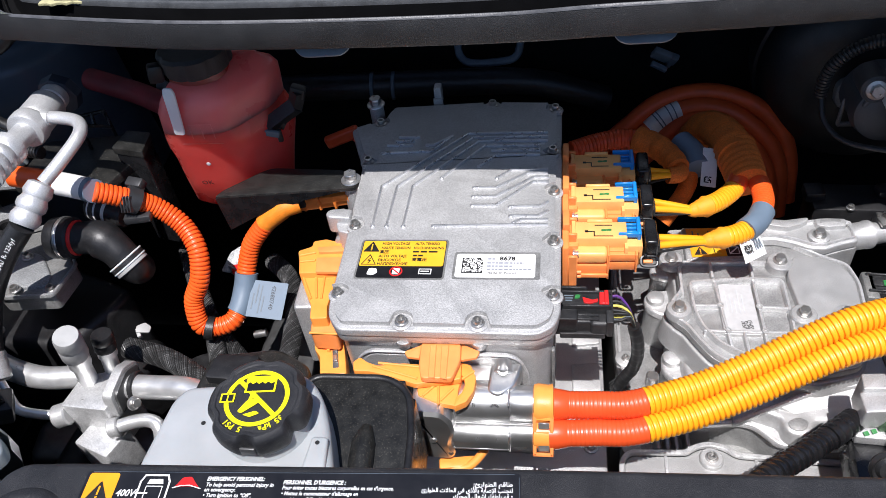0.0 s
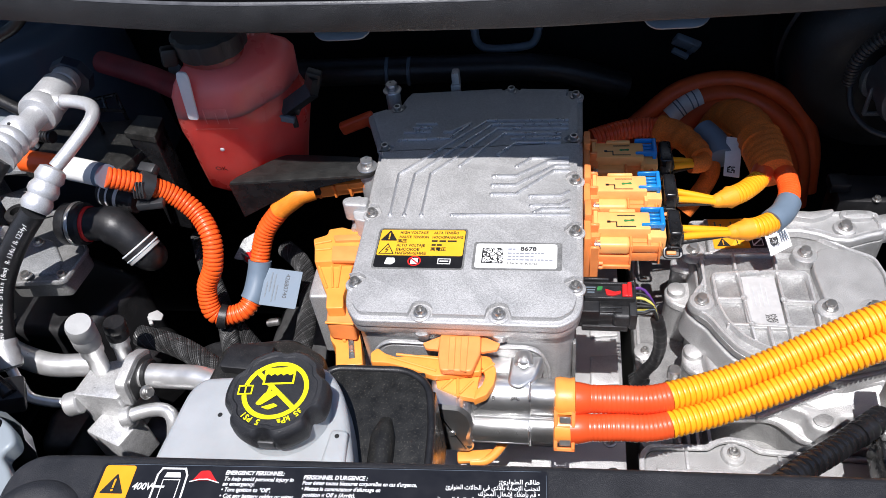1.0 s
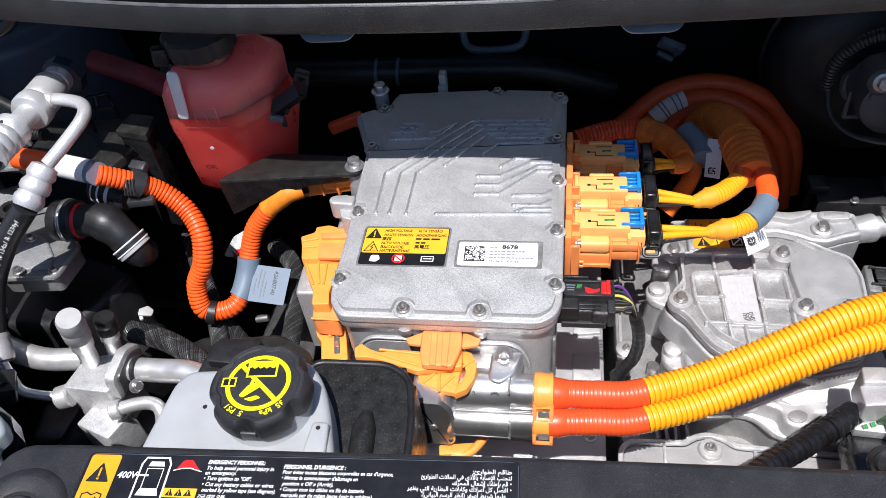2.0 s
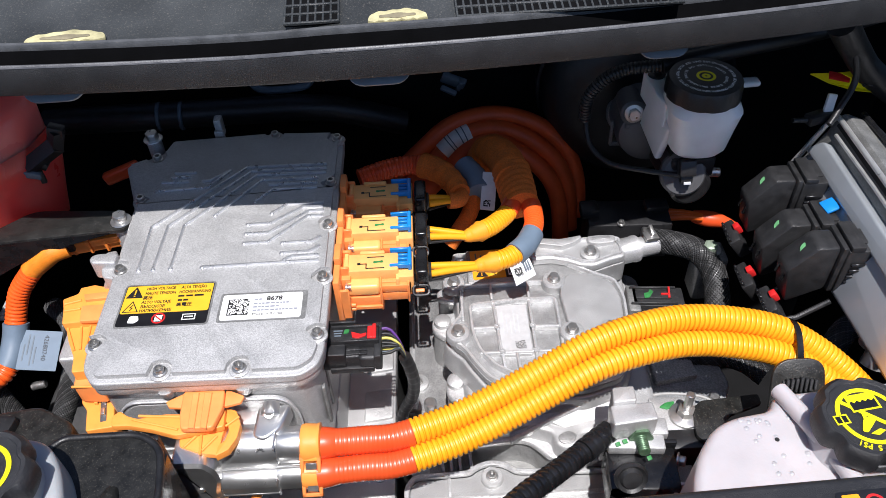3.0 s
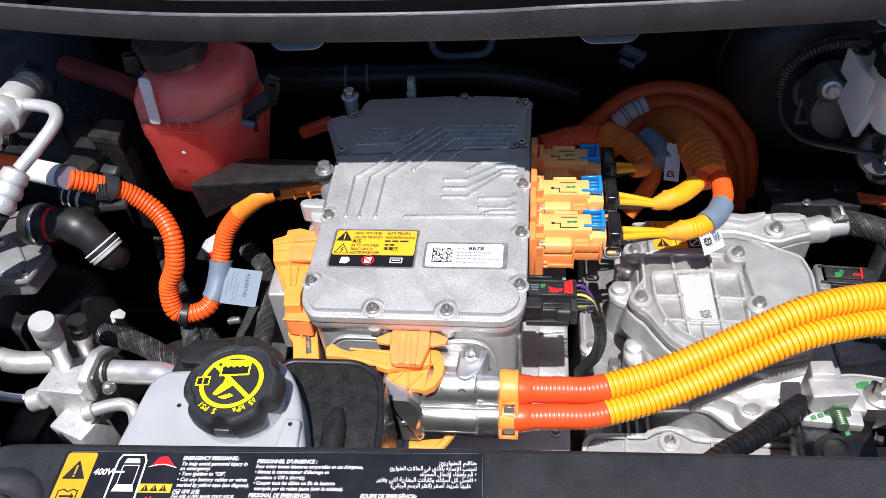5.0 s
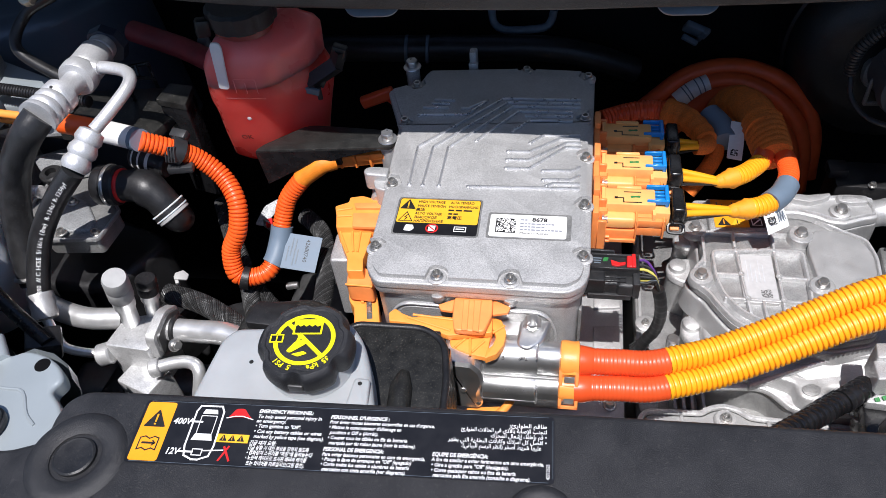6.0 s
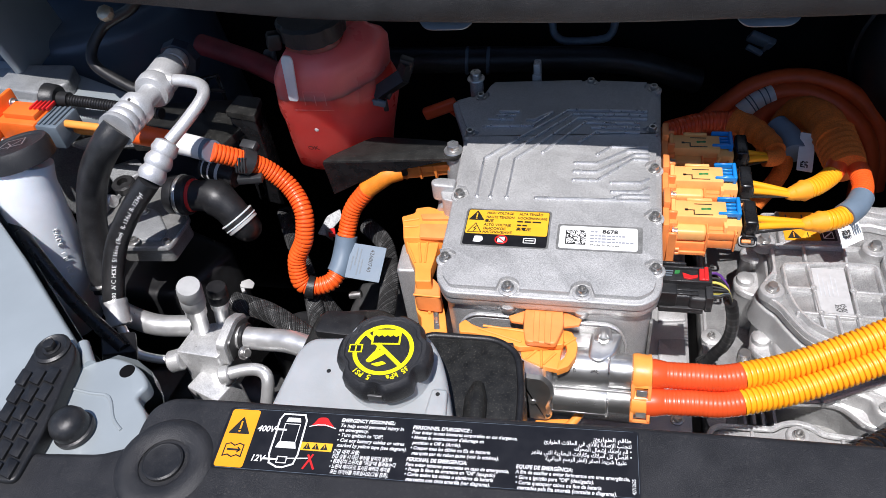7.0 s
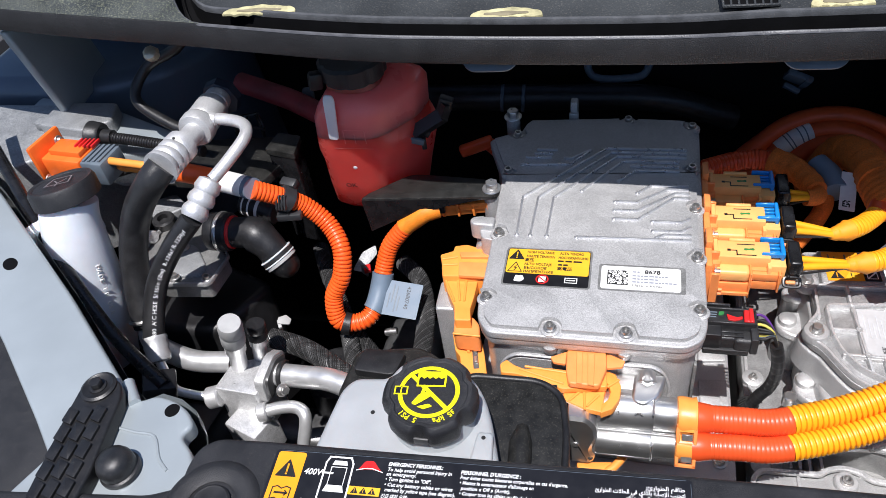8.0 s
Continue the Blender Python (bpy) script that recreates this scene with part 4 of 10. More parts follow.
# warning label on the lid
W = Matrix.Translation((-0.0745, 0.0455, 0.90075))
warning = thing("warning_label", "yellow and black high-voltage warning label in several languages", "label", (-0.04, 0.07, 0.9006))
# A flat dark border draws the shade round a recess.
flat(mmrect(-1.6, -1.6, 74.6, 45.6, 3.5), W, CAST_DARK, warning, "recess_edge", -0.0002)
flat(mmrect(0, 0, 73, 44, 2.5), W, LABEL_BLACK, warning, "film", 0.00005)
flat(mmrect(0.6, 13.4, 72.4, 43.4, 2), W, LABEL_YELLOW, warning, "yellow_field", 0.0002)
warn_triangle((8.5, 35.5), 12.5, W, warning, PRINT_BLACK, LABEL_YELLOW, 0.0004)
tri = mm([(2.6, 15.2), (14.6, 15.2), (8.6, 26.4)])
stroke([*tri, tri[0]], 0.0008, W, PRINT_BLACK, warning, "bolt_triangle", 0.0004)
stroke(mm([(9.6, 22.6), (7.6, 19.8), (9.6, 19.4), (8.0, 16.6)]), 0.0008, W, PRINT_BLACK, warning, "bolt_triangle", 0.0005)
for x, y, s, words, width in [
    (17, 38.6, 4.2, "HIGH VOLTAGE", 24), (17, 33.4, 4.2, "HAUTE TENSION", 25), (16, 28.4, 4.4, "\u9ad8\u538b", 8), (16, 23.6, 4.2, "ALTO VOLTAJE", 24), (16, 18.8, 4.2, "\u0412\u042b\u0421\u041e\u041a\u041e\u0415", 20), (16, 14.4, 4.2, "\u041d\u0410\u041f\u0420\u042f\u0416\u0415\u041d\u0418\u0415", 26),
    (46, 38.6, 4.2, "ALTA TENS\u00c3O", 21), (45, 33.4, 4.2, "HOCHSPANNUNG", 26), (45, 19.4, 4.4, "\u9ad8\u96fb\u5727", 13),
]:
    ob = lettering(words, s * MM, W @ pose(x * MM, y * MM, 0.00042), PRINT_BLACK, warning, "label_line", bold=0.02)
    if len(ob.data.vertices):
        top = max((W.inverted() @ v.co).x for v in ob.data.vertices) - x * MM
        ob.data.transform(W @ pose(x * MM, 0, 0) @ Matrix.Diagonal((width * MM / max(top, 1e-4), 1, 1, 1)) @ pose(-x * MM, 0, 0) @ W.inverted())
for x0, x1, y in [(45, 50, 29.4), (51.5, 57, 29.4), (58.5, 66, 29.4), (45.5, 49, 24.8), (50, 54, 24.8)]:
    flat(mmrect(x0, y, x1, y + 1.8), W, PRINT_BLACK, warning, "label_bar", 0.00042)
flat(round_outline(mm([(9, 3.5), (15, 3), (18, 6), (16.5, 10.5), (10, 10.5)]), 0.0012), W, WHITE, warning, "glove_symbol", 0.0003)
flat(mmrect(30.5, 4.0, 36.5, 10.5), W, WHITE, warning, "symbol", 0.00025)
ring_outline((0.0335, 0.0072), 0.0044, 0.0056, W, RED, warning, "prohibition_ring", 0.0004)
stroke(mm([(30, 10.4), (37, 4)]), 0.0012, W, RED, warning, "prohibition_bar", 0.0005)
stroke(mm([(53, 4.5), (53, 10), (63, 10), (63, 4.5), (53, 4.5)]), 0.0008, W, WHITE, warning, "book_symbol", 0.0004)
stroke(mm([(55, 7.4), (61, 7.4)]), 0.0012, W, WHITE, warning, "book_symbol", 0.0005)

# type label
D = Matrix.Translation((0.0085, 0.0468, 0.90075))
idlabel = thing("type_label", "white type label with a data matrix in a shallow recess", "label", (0.042, 0.06, 0.9006))
# Recess shade here is only a flat darker margin.
flat(mmrect(-2.2, -2.0, 69.5, 29.2, 2.5), D, CAST_DARK, idlabel, "recess_edge", -0.0002)
flat(mmrect(0, 0, 65.5, 27, 2.5), D, WHITE, idlabel, "film", 0.00005)
rnd = random.Random(5)
cells = bmesh.new()
for i in range(18):
    for j in range(18):
        if i == 0 or j == 0 or rnd.random() < 0.47:
            x, y = (5.2 + i * 0.96) * MM, (4.8 + j * 0.96) * MM
            vs = [cells.verts.new(D @ Vector((x + a * 0.00095, y + b * 0.00095, 0.0003))) for a, b in ((0, 0), (1, 0), (1, 1), (0, 1))]
            cells.faces.new(vs)
part("data_matrix", cells, PRINT_BLACK, idlabel, "", smooth=False)
lettering("8678", 0.0062, D @ pose(36.0 * MM, 19.4 * MM, 0.0003), PRINT_BLACK, idlabel, squeeze=1.05, bold=0.03)
for y, a, b in [(20.2, 26, 32), (15.6, 26, 56), (12.0, 26, 47), (8.4, 26, 62)]:
    x = a
    while x < b:
        w = 1.6 + (x * 3.7) % 2.2
        flat(mmrect(x, y, min(b, x + w), y + 1.5), D, PRINT_GREY, idlabel, "label_bar", 0.0003)
        x += w + 0.7
lettering("Made In Korea", 0.0034, D @ pose(26 * MM, 4.0 * MM, 0.0003), PRINT_BLACK, idlabel, squeeze=1.2)


# ---- motor plate and gear housing ----
motor = thing("motor_housing", "pale cast aluminium motor housing below the inverter", "motor housing", (0.0, 0.15, 0.45))
part("top_plate", prism(round_outline([(-0.120, -0.070), (0.1365, -0.070), (0.1365, 0.30), (-0.120, 0.30)], 0.01), 0.700, 0.7215, 0.002), CAST_RAW, motor)
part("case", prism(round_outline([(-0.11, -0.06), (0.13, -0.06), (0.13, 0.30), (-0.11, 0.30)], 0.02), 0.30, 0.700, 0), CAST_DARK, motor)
# Black discs stand for the dark inside the plate's holes.
part("plate_hole", lathe([(0.0062, 0), (0.0060, 0.0012), (0.0044, 0.0012), (0.0043, 0.0004), (0.0001, 0.0004)], (0.1225, 0.084, 0.7215), (0.1225, 0.084, 1), 24), PRINT_BLACK, motor)
part("plate_hole", lathe([(0.0070, 0), (0.0068, 0.0012), (0.0052, 0.0012), (0.0050, 0.0004), (0.0001, 0.0004)], (0.1245, -0.030, 0.7215), (0.1245, -0.030, 1), 24), PRINT_BLACK, motor)
for y0, y1 in ((0.060, 0.098), (0.118, 0.150)):
    part("plate_step", prism(round_outline([(0.106, y0), (0.134, y0 + 0.004), (0.134, y1), (0.106, y1 - 0.003)], 0.002), 0.7215, 0.7250, 0.0012), CAST_RAW, motor)
bolt((0.1225, 0.003, 0.7215), motor, mesh=BOLT_HEX_SMALL)


def outline_bead(points, z, width, height, mat, parent, name, closed=True):
    """A low rib of square section that follows an outline; width is inwards."""
    outer, inner = list(points), inset(points, width)
    bm = bmesh.new()
    rows = [[bm.verts.new((p[0], p[1], h)) for p in q] for q, h in ((outer, z), (outer, z + height * 0.8), (inset(points, width * 0.2), z + height), (inset(points, width * 0.8), z + height), (inner, z + height * 0.8), (inner, z))]
    n = len(outer) if closed else len(outer) - 1
    for a, b in zip(rows, rows[1:]):
        for k in range(n):
            j = (k + 1) % len(outer)
            bm.faces.new((a[k], a[j], b[j], b[k]))
    bmesh.ops.recalc_face_normals(bm, faces=bm.faces)
    return part(name, bm, mat, parent)


def straight_rib(a, b, z, width=0.0028, height=0.005):
    d = Vector(b) - Vector(a)
    return block((d.length, width, height), (*((Vector(a) + Vector(b)) / 2), z + height / 2), (0, 0, math.degrees(math.atan2(d.y, d.x))), 0.0008, 2)


gear = thing("gear_housing", "bright cast aluminium gearbox housing with ribs and bolts", "gearbox", (0.27, 0.1, 0.45))
part("case", prism(round_outline([(0.150, -0.05), (0.42, -0.05), (0.42, 0.27), (0.150, 0.27)], 0.02), 0.30, 0.690, 0.0), CAST_RAW, gear)
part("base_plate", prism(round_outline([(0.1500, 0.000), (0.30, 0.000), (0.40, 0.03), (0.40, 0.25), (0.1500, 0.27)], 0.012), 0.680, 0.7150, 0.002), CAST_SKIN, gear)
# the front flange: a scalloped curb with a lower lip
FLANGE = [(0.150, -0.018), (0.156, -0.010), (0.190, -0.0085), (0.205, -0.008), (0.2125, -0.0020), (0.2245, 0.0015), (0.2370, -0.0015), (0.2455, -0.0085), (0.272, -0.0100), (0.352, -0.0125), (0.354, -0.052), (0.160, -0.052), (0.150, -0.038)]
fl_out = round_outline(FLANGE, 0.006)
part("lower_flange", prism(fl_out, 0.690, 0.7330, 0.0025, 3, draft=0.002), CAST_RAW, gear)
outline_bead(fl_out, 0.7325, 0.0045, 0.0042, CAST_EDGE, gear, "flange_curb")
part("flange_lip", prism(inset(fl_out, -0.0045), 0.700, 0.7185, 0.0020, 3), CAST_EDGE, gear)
part("flange_rib", merge(straight_rib((0.160, -0.030), (0.345, -0.029), 0.7325, 0.0035, 0.004), straight_rib((0.186, -0.030), (0.186, -0.010), 0.7325, 0.003, 0.003), straight_rib((0.262, -0.029), (0.262, -0.010), 0.7325, 0.003, 0.003)), CAST_EDGE, gear)
part("flange_boss", lathe([(0.0105, 0), (0.0100, 0.0045), (0.0088, 0.0056)], (0.2245, -0.0115, 0.7320), (0.2245, -0.0115, 1), 28), CAST_RAW, gear)
bolt((0.2245, -0.0115, 0.7374), gear)
# deep ribbed trough between the flange and the body, its floor darkened for shade
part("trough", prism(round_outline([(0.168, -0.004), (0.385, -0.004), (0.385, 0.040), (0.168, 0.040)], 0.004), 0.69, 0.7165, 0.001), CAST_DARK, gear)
for x in (0.180, 0.188, 0.196, 0.206):
    part("trough_rib", block((0.0032, 0.022, 0.022), (x, 0.010, 0.7275), (14, 0, 4), 0.001, 2), CAST_SKIN, gear)
# stepped front of the middle body, with a raised lip and a round boss
MIDLIP = [(0.200, 0.060), (0.203, 0.0160), (0.2120, 0.0105), (0.250, 0.0135), (0.2600, 0.0110), (0.2680, 0.0035), (0.2760, -0.0060), (0.290, -0.0090), (0.3230, -0.0085), (0.362, -0.0035), (0.380, 0.020), (0.385, 0.200), (0.200, 0.200)]
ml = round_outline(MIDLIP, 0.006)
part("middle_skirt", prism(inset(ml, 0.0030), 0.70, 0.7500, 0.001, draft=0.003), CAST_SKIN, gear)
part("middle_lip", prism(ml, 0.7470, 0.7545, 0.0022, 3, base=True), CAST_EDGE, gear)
MID = [(0.205, 0.060), (0.212, 0.026), (0.228, 0.0165), (0.256, 0.0190), (0.270, 0.0140), (0.2795, 0.0110), (0.2800, 0.0000), (0.2860, -0.0055), (0.2960, -0.0060), (0.3030, -0.0010), (0.3060, 0.0080), (0.3300, 0.0100), (0.352, 0.0180), (0.378, 0.030), (0.378, 0.200), (0.205, 0.200)]
part("middle_body", prism(round_outline(MID, 0.005), 0.752, 0.7700, 0.004, 3, draft=0.003), CAST_RAW, gear)
part("boss_pocket", prism(round_outline([(0.2835, 0.006), (0.2845, -0.0005), (0.2915, -0.0035), (0.2985, 0.0005), (0.3010, 0.0070), (0.293, 0.011)], 0.004), 0.7698, 0.7712, 0.0006), CAST_SKIN, gear)
# the sloping face that rises to the earth block
slope = bmesh.new()
sv = [slope.verts.new(p) for p in ((0.243, 0.010, 0.760), (0.2780, 0.0190, 0.7745), (0.3134, 0.0330, 0.7770), (0.342, 0.0390, 0.7770), (0.342, 0.0700, 0.7770), (0.240, 0.0700, 0.7650), (0.350, 0.0120, 0.765), (0.306, 0.0090, 0.765))]
slope.faces.new((sv[0], sv[1], sv[2], sv[3], sv[4], sv[5]))
slope.faces.new((sv[1], sv[7], sv[6], sv[3], sv[2]))
bmesh.ops.recalc_face_normals(slope, faces=slope.faces)
sr_ = bmesh.ops.extrude_face_region(slope, geom=slope.faces[:])
bmesh.ops.translate(slope, vec=(0, 0, -0.008), verts=[v for v in sr_["geom"] if isinstance(v, bmesh.types.BMVert)])
bmesh.ops.recalc_face_normals(slope, faces=slope.faces)
part("sloping_face", slope, CAST_RAW, gear, smooth=False)
part("slope_lip", pipe([(0.243, 0.009, 0.762), (0.2780, 0.0185, 0.7765), (0.3134, 0.0325, 0.7790), (0.344, 0.0390, 0.7790)], 0.0024, 8), CAST_EDGE, gear)
part("front_boss", lathe([(0.0085, 0), (0.0078, 0.020), (0.006, 0.022)], (0.262, 0.040, 0.768), (0.262, 0.040, 1.0), 20), CAST_RAW, gear)
# lid: recessed panel darkened as shade, ribs and double rim paled as lit; bolt ears
LID = [(0.1985, 0.176), (0.2040, 0.150), (0.2035, 0.1240), (0.1940, 0.1130), (0.1895, 0.0985), (0.1965, 0.0870), (0.2045, 0.0800), (0.2105, 0.0680), (0.2230, 0.0480), (0.2380, 0.0370), (0.272, 0.0315), (0.310, 0.0315), (0.345, 0.042), (0.362, 0.080), (0.367, 0.135), (0.362, 0.160), (0.340, 0.172), (0.300, 0.200), (0.270, 0.208), (0.1985, 0.206)]
lid_out = round_outline(LID, 0.007)
part("lid_skirt", prism(inset(lid_out, -0.002), 0.766, 0.7915, 0.0020, 3, draft=0.003), CAST_RAW, gear)
# A dark strip draws the shaded gap below the lid.
part("lid_gap_strip", prism(inset(lid_out, 0.0032), 0.7910, 0.7940, 0.0), DARK_STEEL, gear)
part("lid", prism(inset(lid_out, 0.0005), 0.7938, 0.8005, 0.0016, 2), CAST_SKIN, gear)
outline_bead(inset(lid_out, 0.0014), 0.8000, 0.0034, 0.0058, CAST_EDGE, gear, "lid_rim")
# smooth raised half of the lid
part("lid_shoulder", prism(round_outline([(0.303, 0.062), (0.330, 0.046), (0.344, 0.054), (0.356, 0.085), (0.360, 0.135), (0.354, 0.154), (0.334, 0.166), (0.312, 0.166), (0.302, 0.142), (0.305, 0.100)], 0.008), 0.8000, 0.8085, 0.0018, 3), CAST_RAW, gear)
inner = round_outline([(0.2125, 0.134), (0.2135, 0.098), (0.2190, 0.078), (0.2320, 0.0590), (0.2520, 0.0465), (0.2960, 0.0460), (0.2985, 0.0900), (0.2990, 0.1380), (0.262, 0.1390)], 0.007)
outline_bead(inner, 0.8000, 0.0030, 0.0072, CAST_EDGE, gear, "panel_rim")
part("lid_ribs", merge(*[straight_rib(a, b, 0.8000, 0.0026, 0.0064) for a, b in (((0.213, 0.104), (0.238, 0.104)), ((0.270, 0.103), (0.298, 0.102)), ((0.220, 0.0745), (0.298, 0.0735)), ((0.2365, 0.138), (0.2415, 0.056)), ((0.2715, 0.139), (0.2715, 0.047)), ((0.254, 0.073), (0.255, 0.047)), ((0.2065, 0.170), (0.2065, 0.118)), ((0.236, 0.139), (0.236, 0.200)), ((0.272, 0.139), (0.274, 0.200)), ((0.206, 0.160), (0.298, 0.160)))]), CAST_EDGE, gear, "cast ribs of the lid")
part("label_pad", prism(round_outline([(0.2375, 0.0720), (0.2690, 0.0720), (0.2690, 0.132), (0.2370, 0.132)], 0.002), 0.8000, 0.8040, 0.0008), CAST_RAW, gear)
for p in ((0.2380, 0.104), (0.2715, 0.103), (0.2405, 0.0745), (0.2715, 0.074)):
    part("ejector_mark", lathe([(0.0030, 0), (0.0028, 0.0012), (0.0018, 0.0012), (0.0016, 0.0004), (0.0001, 0.0004)], (*p, 0.8062), (*p, 1), 16), CAST_RAW, gear)
for p, z in [((0.2985, 0.1570), 0.8105), ((0.3065, 0.0920), 0.8105), ((0.3425, 0.0935), 0.8090), ((0.2010, 0.0985), 0.8080), ((0.2000, 0.1620), 0.8080)]:
    part("lid_boss", lathe([(0.0116, 0), (0.0114, z - 0.8015), (0.0104, z - 0.8003), (0.0085, z - 0.8000)], (*p, 0.8000), (*p, 1), 30), CAST_RAW, gear)
    bolt((*p, z - 0.0003), gear, mesh=BOLT_HEX_SMALL)
# bolt ears on the case below the lid
for pts, z1, hole in (
    ([(0.206, 0.178), (0.190, 0.1785), (0.1815, 0.172), (0.1835, 0.163), (0.196, 0.158), (0.206, 0.160)], 0.784, None),
    ([(0.206, 0.158), (0.188, 0.1565), (0.1765, 0.150), (0.1760, 0.137), (0.1830, 0.128), (0.196, 0.122), (0.206, 0.122)], 0.768, (0.187, 0.143)),
    ([(0.212, 0.094), (0.196, 0.0915), (0.1885, 0.084), (0.1870, 0.066), (0.1925, 0.057), (0.204, 0.049), (0.216, 0.046)], 0.760, (0.197, 0.075)),
):
    ear = round_outline(pts, 0.005)
    part("ear_skirt", prism(inset(ear, 0.0015), 0.712, z1 - 0.004, 0.0, draft=0.001), CAST_SKIN, gear)
    part("case_ear", prism(ear, z1 - 0.009, z1, 0.0028, 3, base=True), CAST_EDGE, gear)
    if hole:
        part("ear_boss", lathe([(0.0088, 0), (0.0084, 0.006), (0.0066, 0.0075), (0.0001, 0.0078)], (*hole, z1 - 0.001), (*hole, 1), 26), CAST_RAW, gear)
part("side_web", prism(round_outline([(0.197, 0.120), (0.203, 0.120), (0.203, 0.040), (0.197, 0.046)], 0.002), 0.712, 0.752, 0.002), CAST_SKIN, gear)
part("plate_ridge", sweep([Vector(p) for p in ((0.1545, 0.020, 0.7160), (0.1545, 0.072, 0.7160), (0.158, 0.088, 0.7160), (0.1545, 0.104, 0.7160), (0.1545, 0.24, 0.7160))], 0.0018, 8), CAST_EDGE, gear)
part("plate_boss", lathe([(0.0105, 0), (0.0102, 0.0035), (0.0090, 0.0042)], (0.1595, 0.108, 0.715), (0.1595, 0.108, 1), 26), CAST_RAW, gear)
bolt((0.1595, 0.108, 0.7190), gear, mesh=BOLT_SMALL)
for y in (0.060, 0.066, 0.072):
    part("bracket_tooth", block((0.012, 0.0022, 0.006), (0.1560, y, 0.7200), (0, 0, -12), 0.0006, 1), DARK_STEEL, gear)
glab = thing("housing_label", "white printed label with a data matrix on the gearbox lid", "label", (0.252, 0.1, 0.8044))
G = Matrix.Translation((0.2395, 0.0740, 0.8042)) @ pose(0, 0, 0, 0, 0, 0)
flat(mmrect(0, 0, 28.5, 57, 1), G, PAPER, glab, "film", 0.0003)
gc = bmesh.new()
for i in range(12):
    for j in range(12):
        if rnd.random() < 0.5:
            gc.faces.new([gc.verts.new(G @ Vector(((14 + (i + a) * 0.8) * MM, (4 + (j + b) * 0.8) * MM, 0.0006))) for a, b in ((0, 0), (1, 0), (1, 1), (0, 1))])
part("data_matrix", gc, DARK_STEEL, glab, "", smooth=False)
for k in range(5):
    flat(mmrect(4 + k * 3.6, 22, 4.8 + k * 3.6, 50 - 5 * (k % 3)), G, PALE_PRINT, glab, "label_bar", 0.0006)
ylab = thing("hazard_label", "yellow and black high-voltage hazard label on the gearbox", "label", (0.23, 0.175, 0.8064))
Y = Matrix.Translation((0.2200, 0.1640, 0.8072)) @ pose(0, 0, 0, 0, 0, 3)
part("label_seat", prism(round_outline([(0.214, 0.160), (0.272, 0.162), (0.272, 0.206), (0.214, 0.206)], 0.003), 0.8000, 0.8070, 0.001), CAST_SKIN, gear)
flat(mmrect(0, 0, 33, 40, 1), Y, LABEL_ORANGE, ylab, "yellow_field", 0.0003)
flat(mmrect(33, 0, 48, 40, 1), Y, LABEL_BLACK, ylab, "black_field", 0.0003)
warn_triangle((9, 7.5), 11, Y, ylab, PRINT_BLACK, LABEL_ORANGE, 0.0006)
warn_triangle((22, 7.5), 11, Y, ylab, LABEL_YELLOW, PRINT_BLACK, 0.0006)
for k in range(5):
    flat(mmrect(5 + 5 * k, 17, 6.4 + 5 * k, 36 - 3 * (k % 3)), Y, DARK_STEEL, ylab, "label_bar", 0.0006)
stroke(mm([(36, 3), (45, 3), (45, 12), (36, 12), (36, 3)]), 0.0008, Y, WHITE, ylab, "hand_symbol", 0.0006)
stroke(mm([(37, 4), (44, 11)]), 0.0014, Y, WHITE, ylab, "hand_symbol", 0.0007)
# coolant outlet on the housing
outlet = [(0.280, 0.186), (0.300, 0.1875), (0.318, 0.1820), (0.328, 0.1760), (0.342, 0.174), (0.352, 0.1780), (0.362, 0.182), (0.376, 0.186), (0.377, 0.212), (0.366, 0.217), (0.350, 0.217), (0.322, 0.214), (0.306, 0.210), (0.280, 0.216)]
oo = round_outline(outlet, 0.004)
part("coolant_outlet", prism(inset(oo, -0.0012), 0.775, 0.8000, 0.003, 2), CAST_SKIN, gear)
part("outlet_seam", prism(inset(oo, 0.0020), 0.8000, 0.8016, 0), DARK_STEEL, gear)
part("outlet_cover", prism(oo, 0.8014, 0.8090, 0.0022, 3), CAST_RAW, gear)
outline_bead(inset(oo, 0.0030), 0.8085, 0.0024, 0.0035, CAST_EDGE, gear, "outlet_rim")
part("outlet_crown", prism(round_outline([(0.288, 0.204), (0.312, 0.198), (0.326, 0.203), (0.334, 0.209), (0.334, 0.213), (0.312, 0.209), (0.288, 0.212)], 0.003), 0.8085, 0.8150, 0.0015, 2), CAST_RAW, gear)
part("outlet_crown", prism(round_outline([(0.340, 0.203), (0.350, 0.200), (0.368, 0.202), (0.369, 0.212), (0.352, 0.213), (0.340, 0.212)], 0.003), 0.8085, 0.8140, 0.0015, 2), CAST_RAW, gear)
part("outlet_window", prism(round_outline([(0.344, 0.2055), (0.364, 0.2065), (0.363, 0.2105), (0.345, 0.2100)], 0.001), 0.8137, 0.8145, 0.0003), CAST_SKIN, gear)
part("lid_boss", lathe([(0.0105, 0), (0.0100, 0.0050), (0.0088, 0.0058)], (0.3400, 0.1895, 0.8075), (0.3400, 0.1895, 1), 28), CAST_RAW, gear)
bolt((0.3400, 0.1895, 0.8128), gear, mesh=BOLT_HEX_SMALL)
part("outlet_spigot", lathe([(0.0135, 0), (0.0135, 0.018), (0.0142, 0.019), (0.0142, 0.023), (0.0108, 0.024), (0.0108, 0.046)], (0.370, 0.200, 0.799), (0.412, 0.212, 0.797), 28), CAST_RAW, gear)
stud = thing("stud", "bright steel stud beside the gearbox lid", "stud", (0.174, 0.029, 0.715))
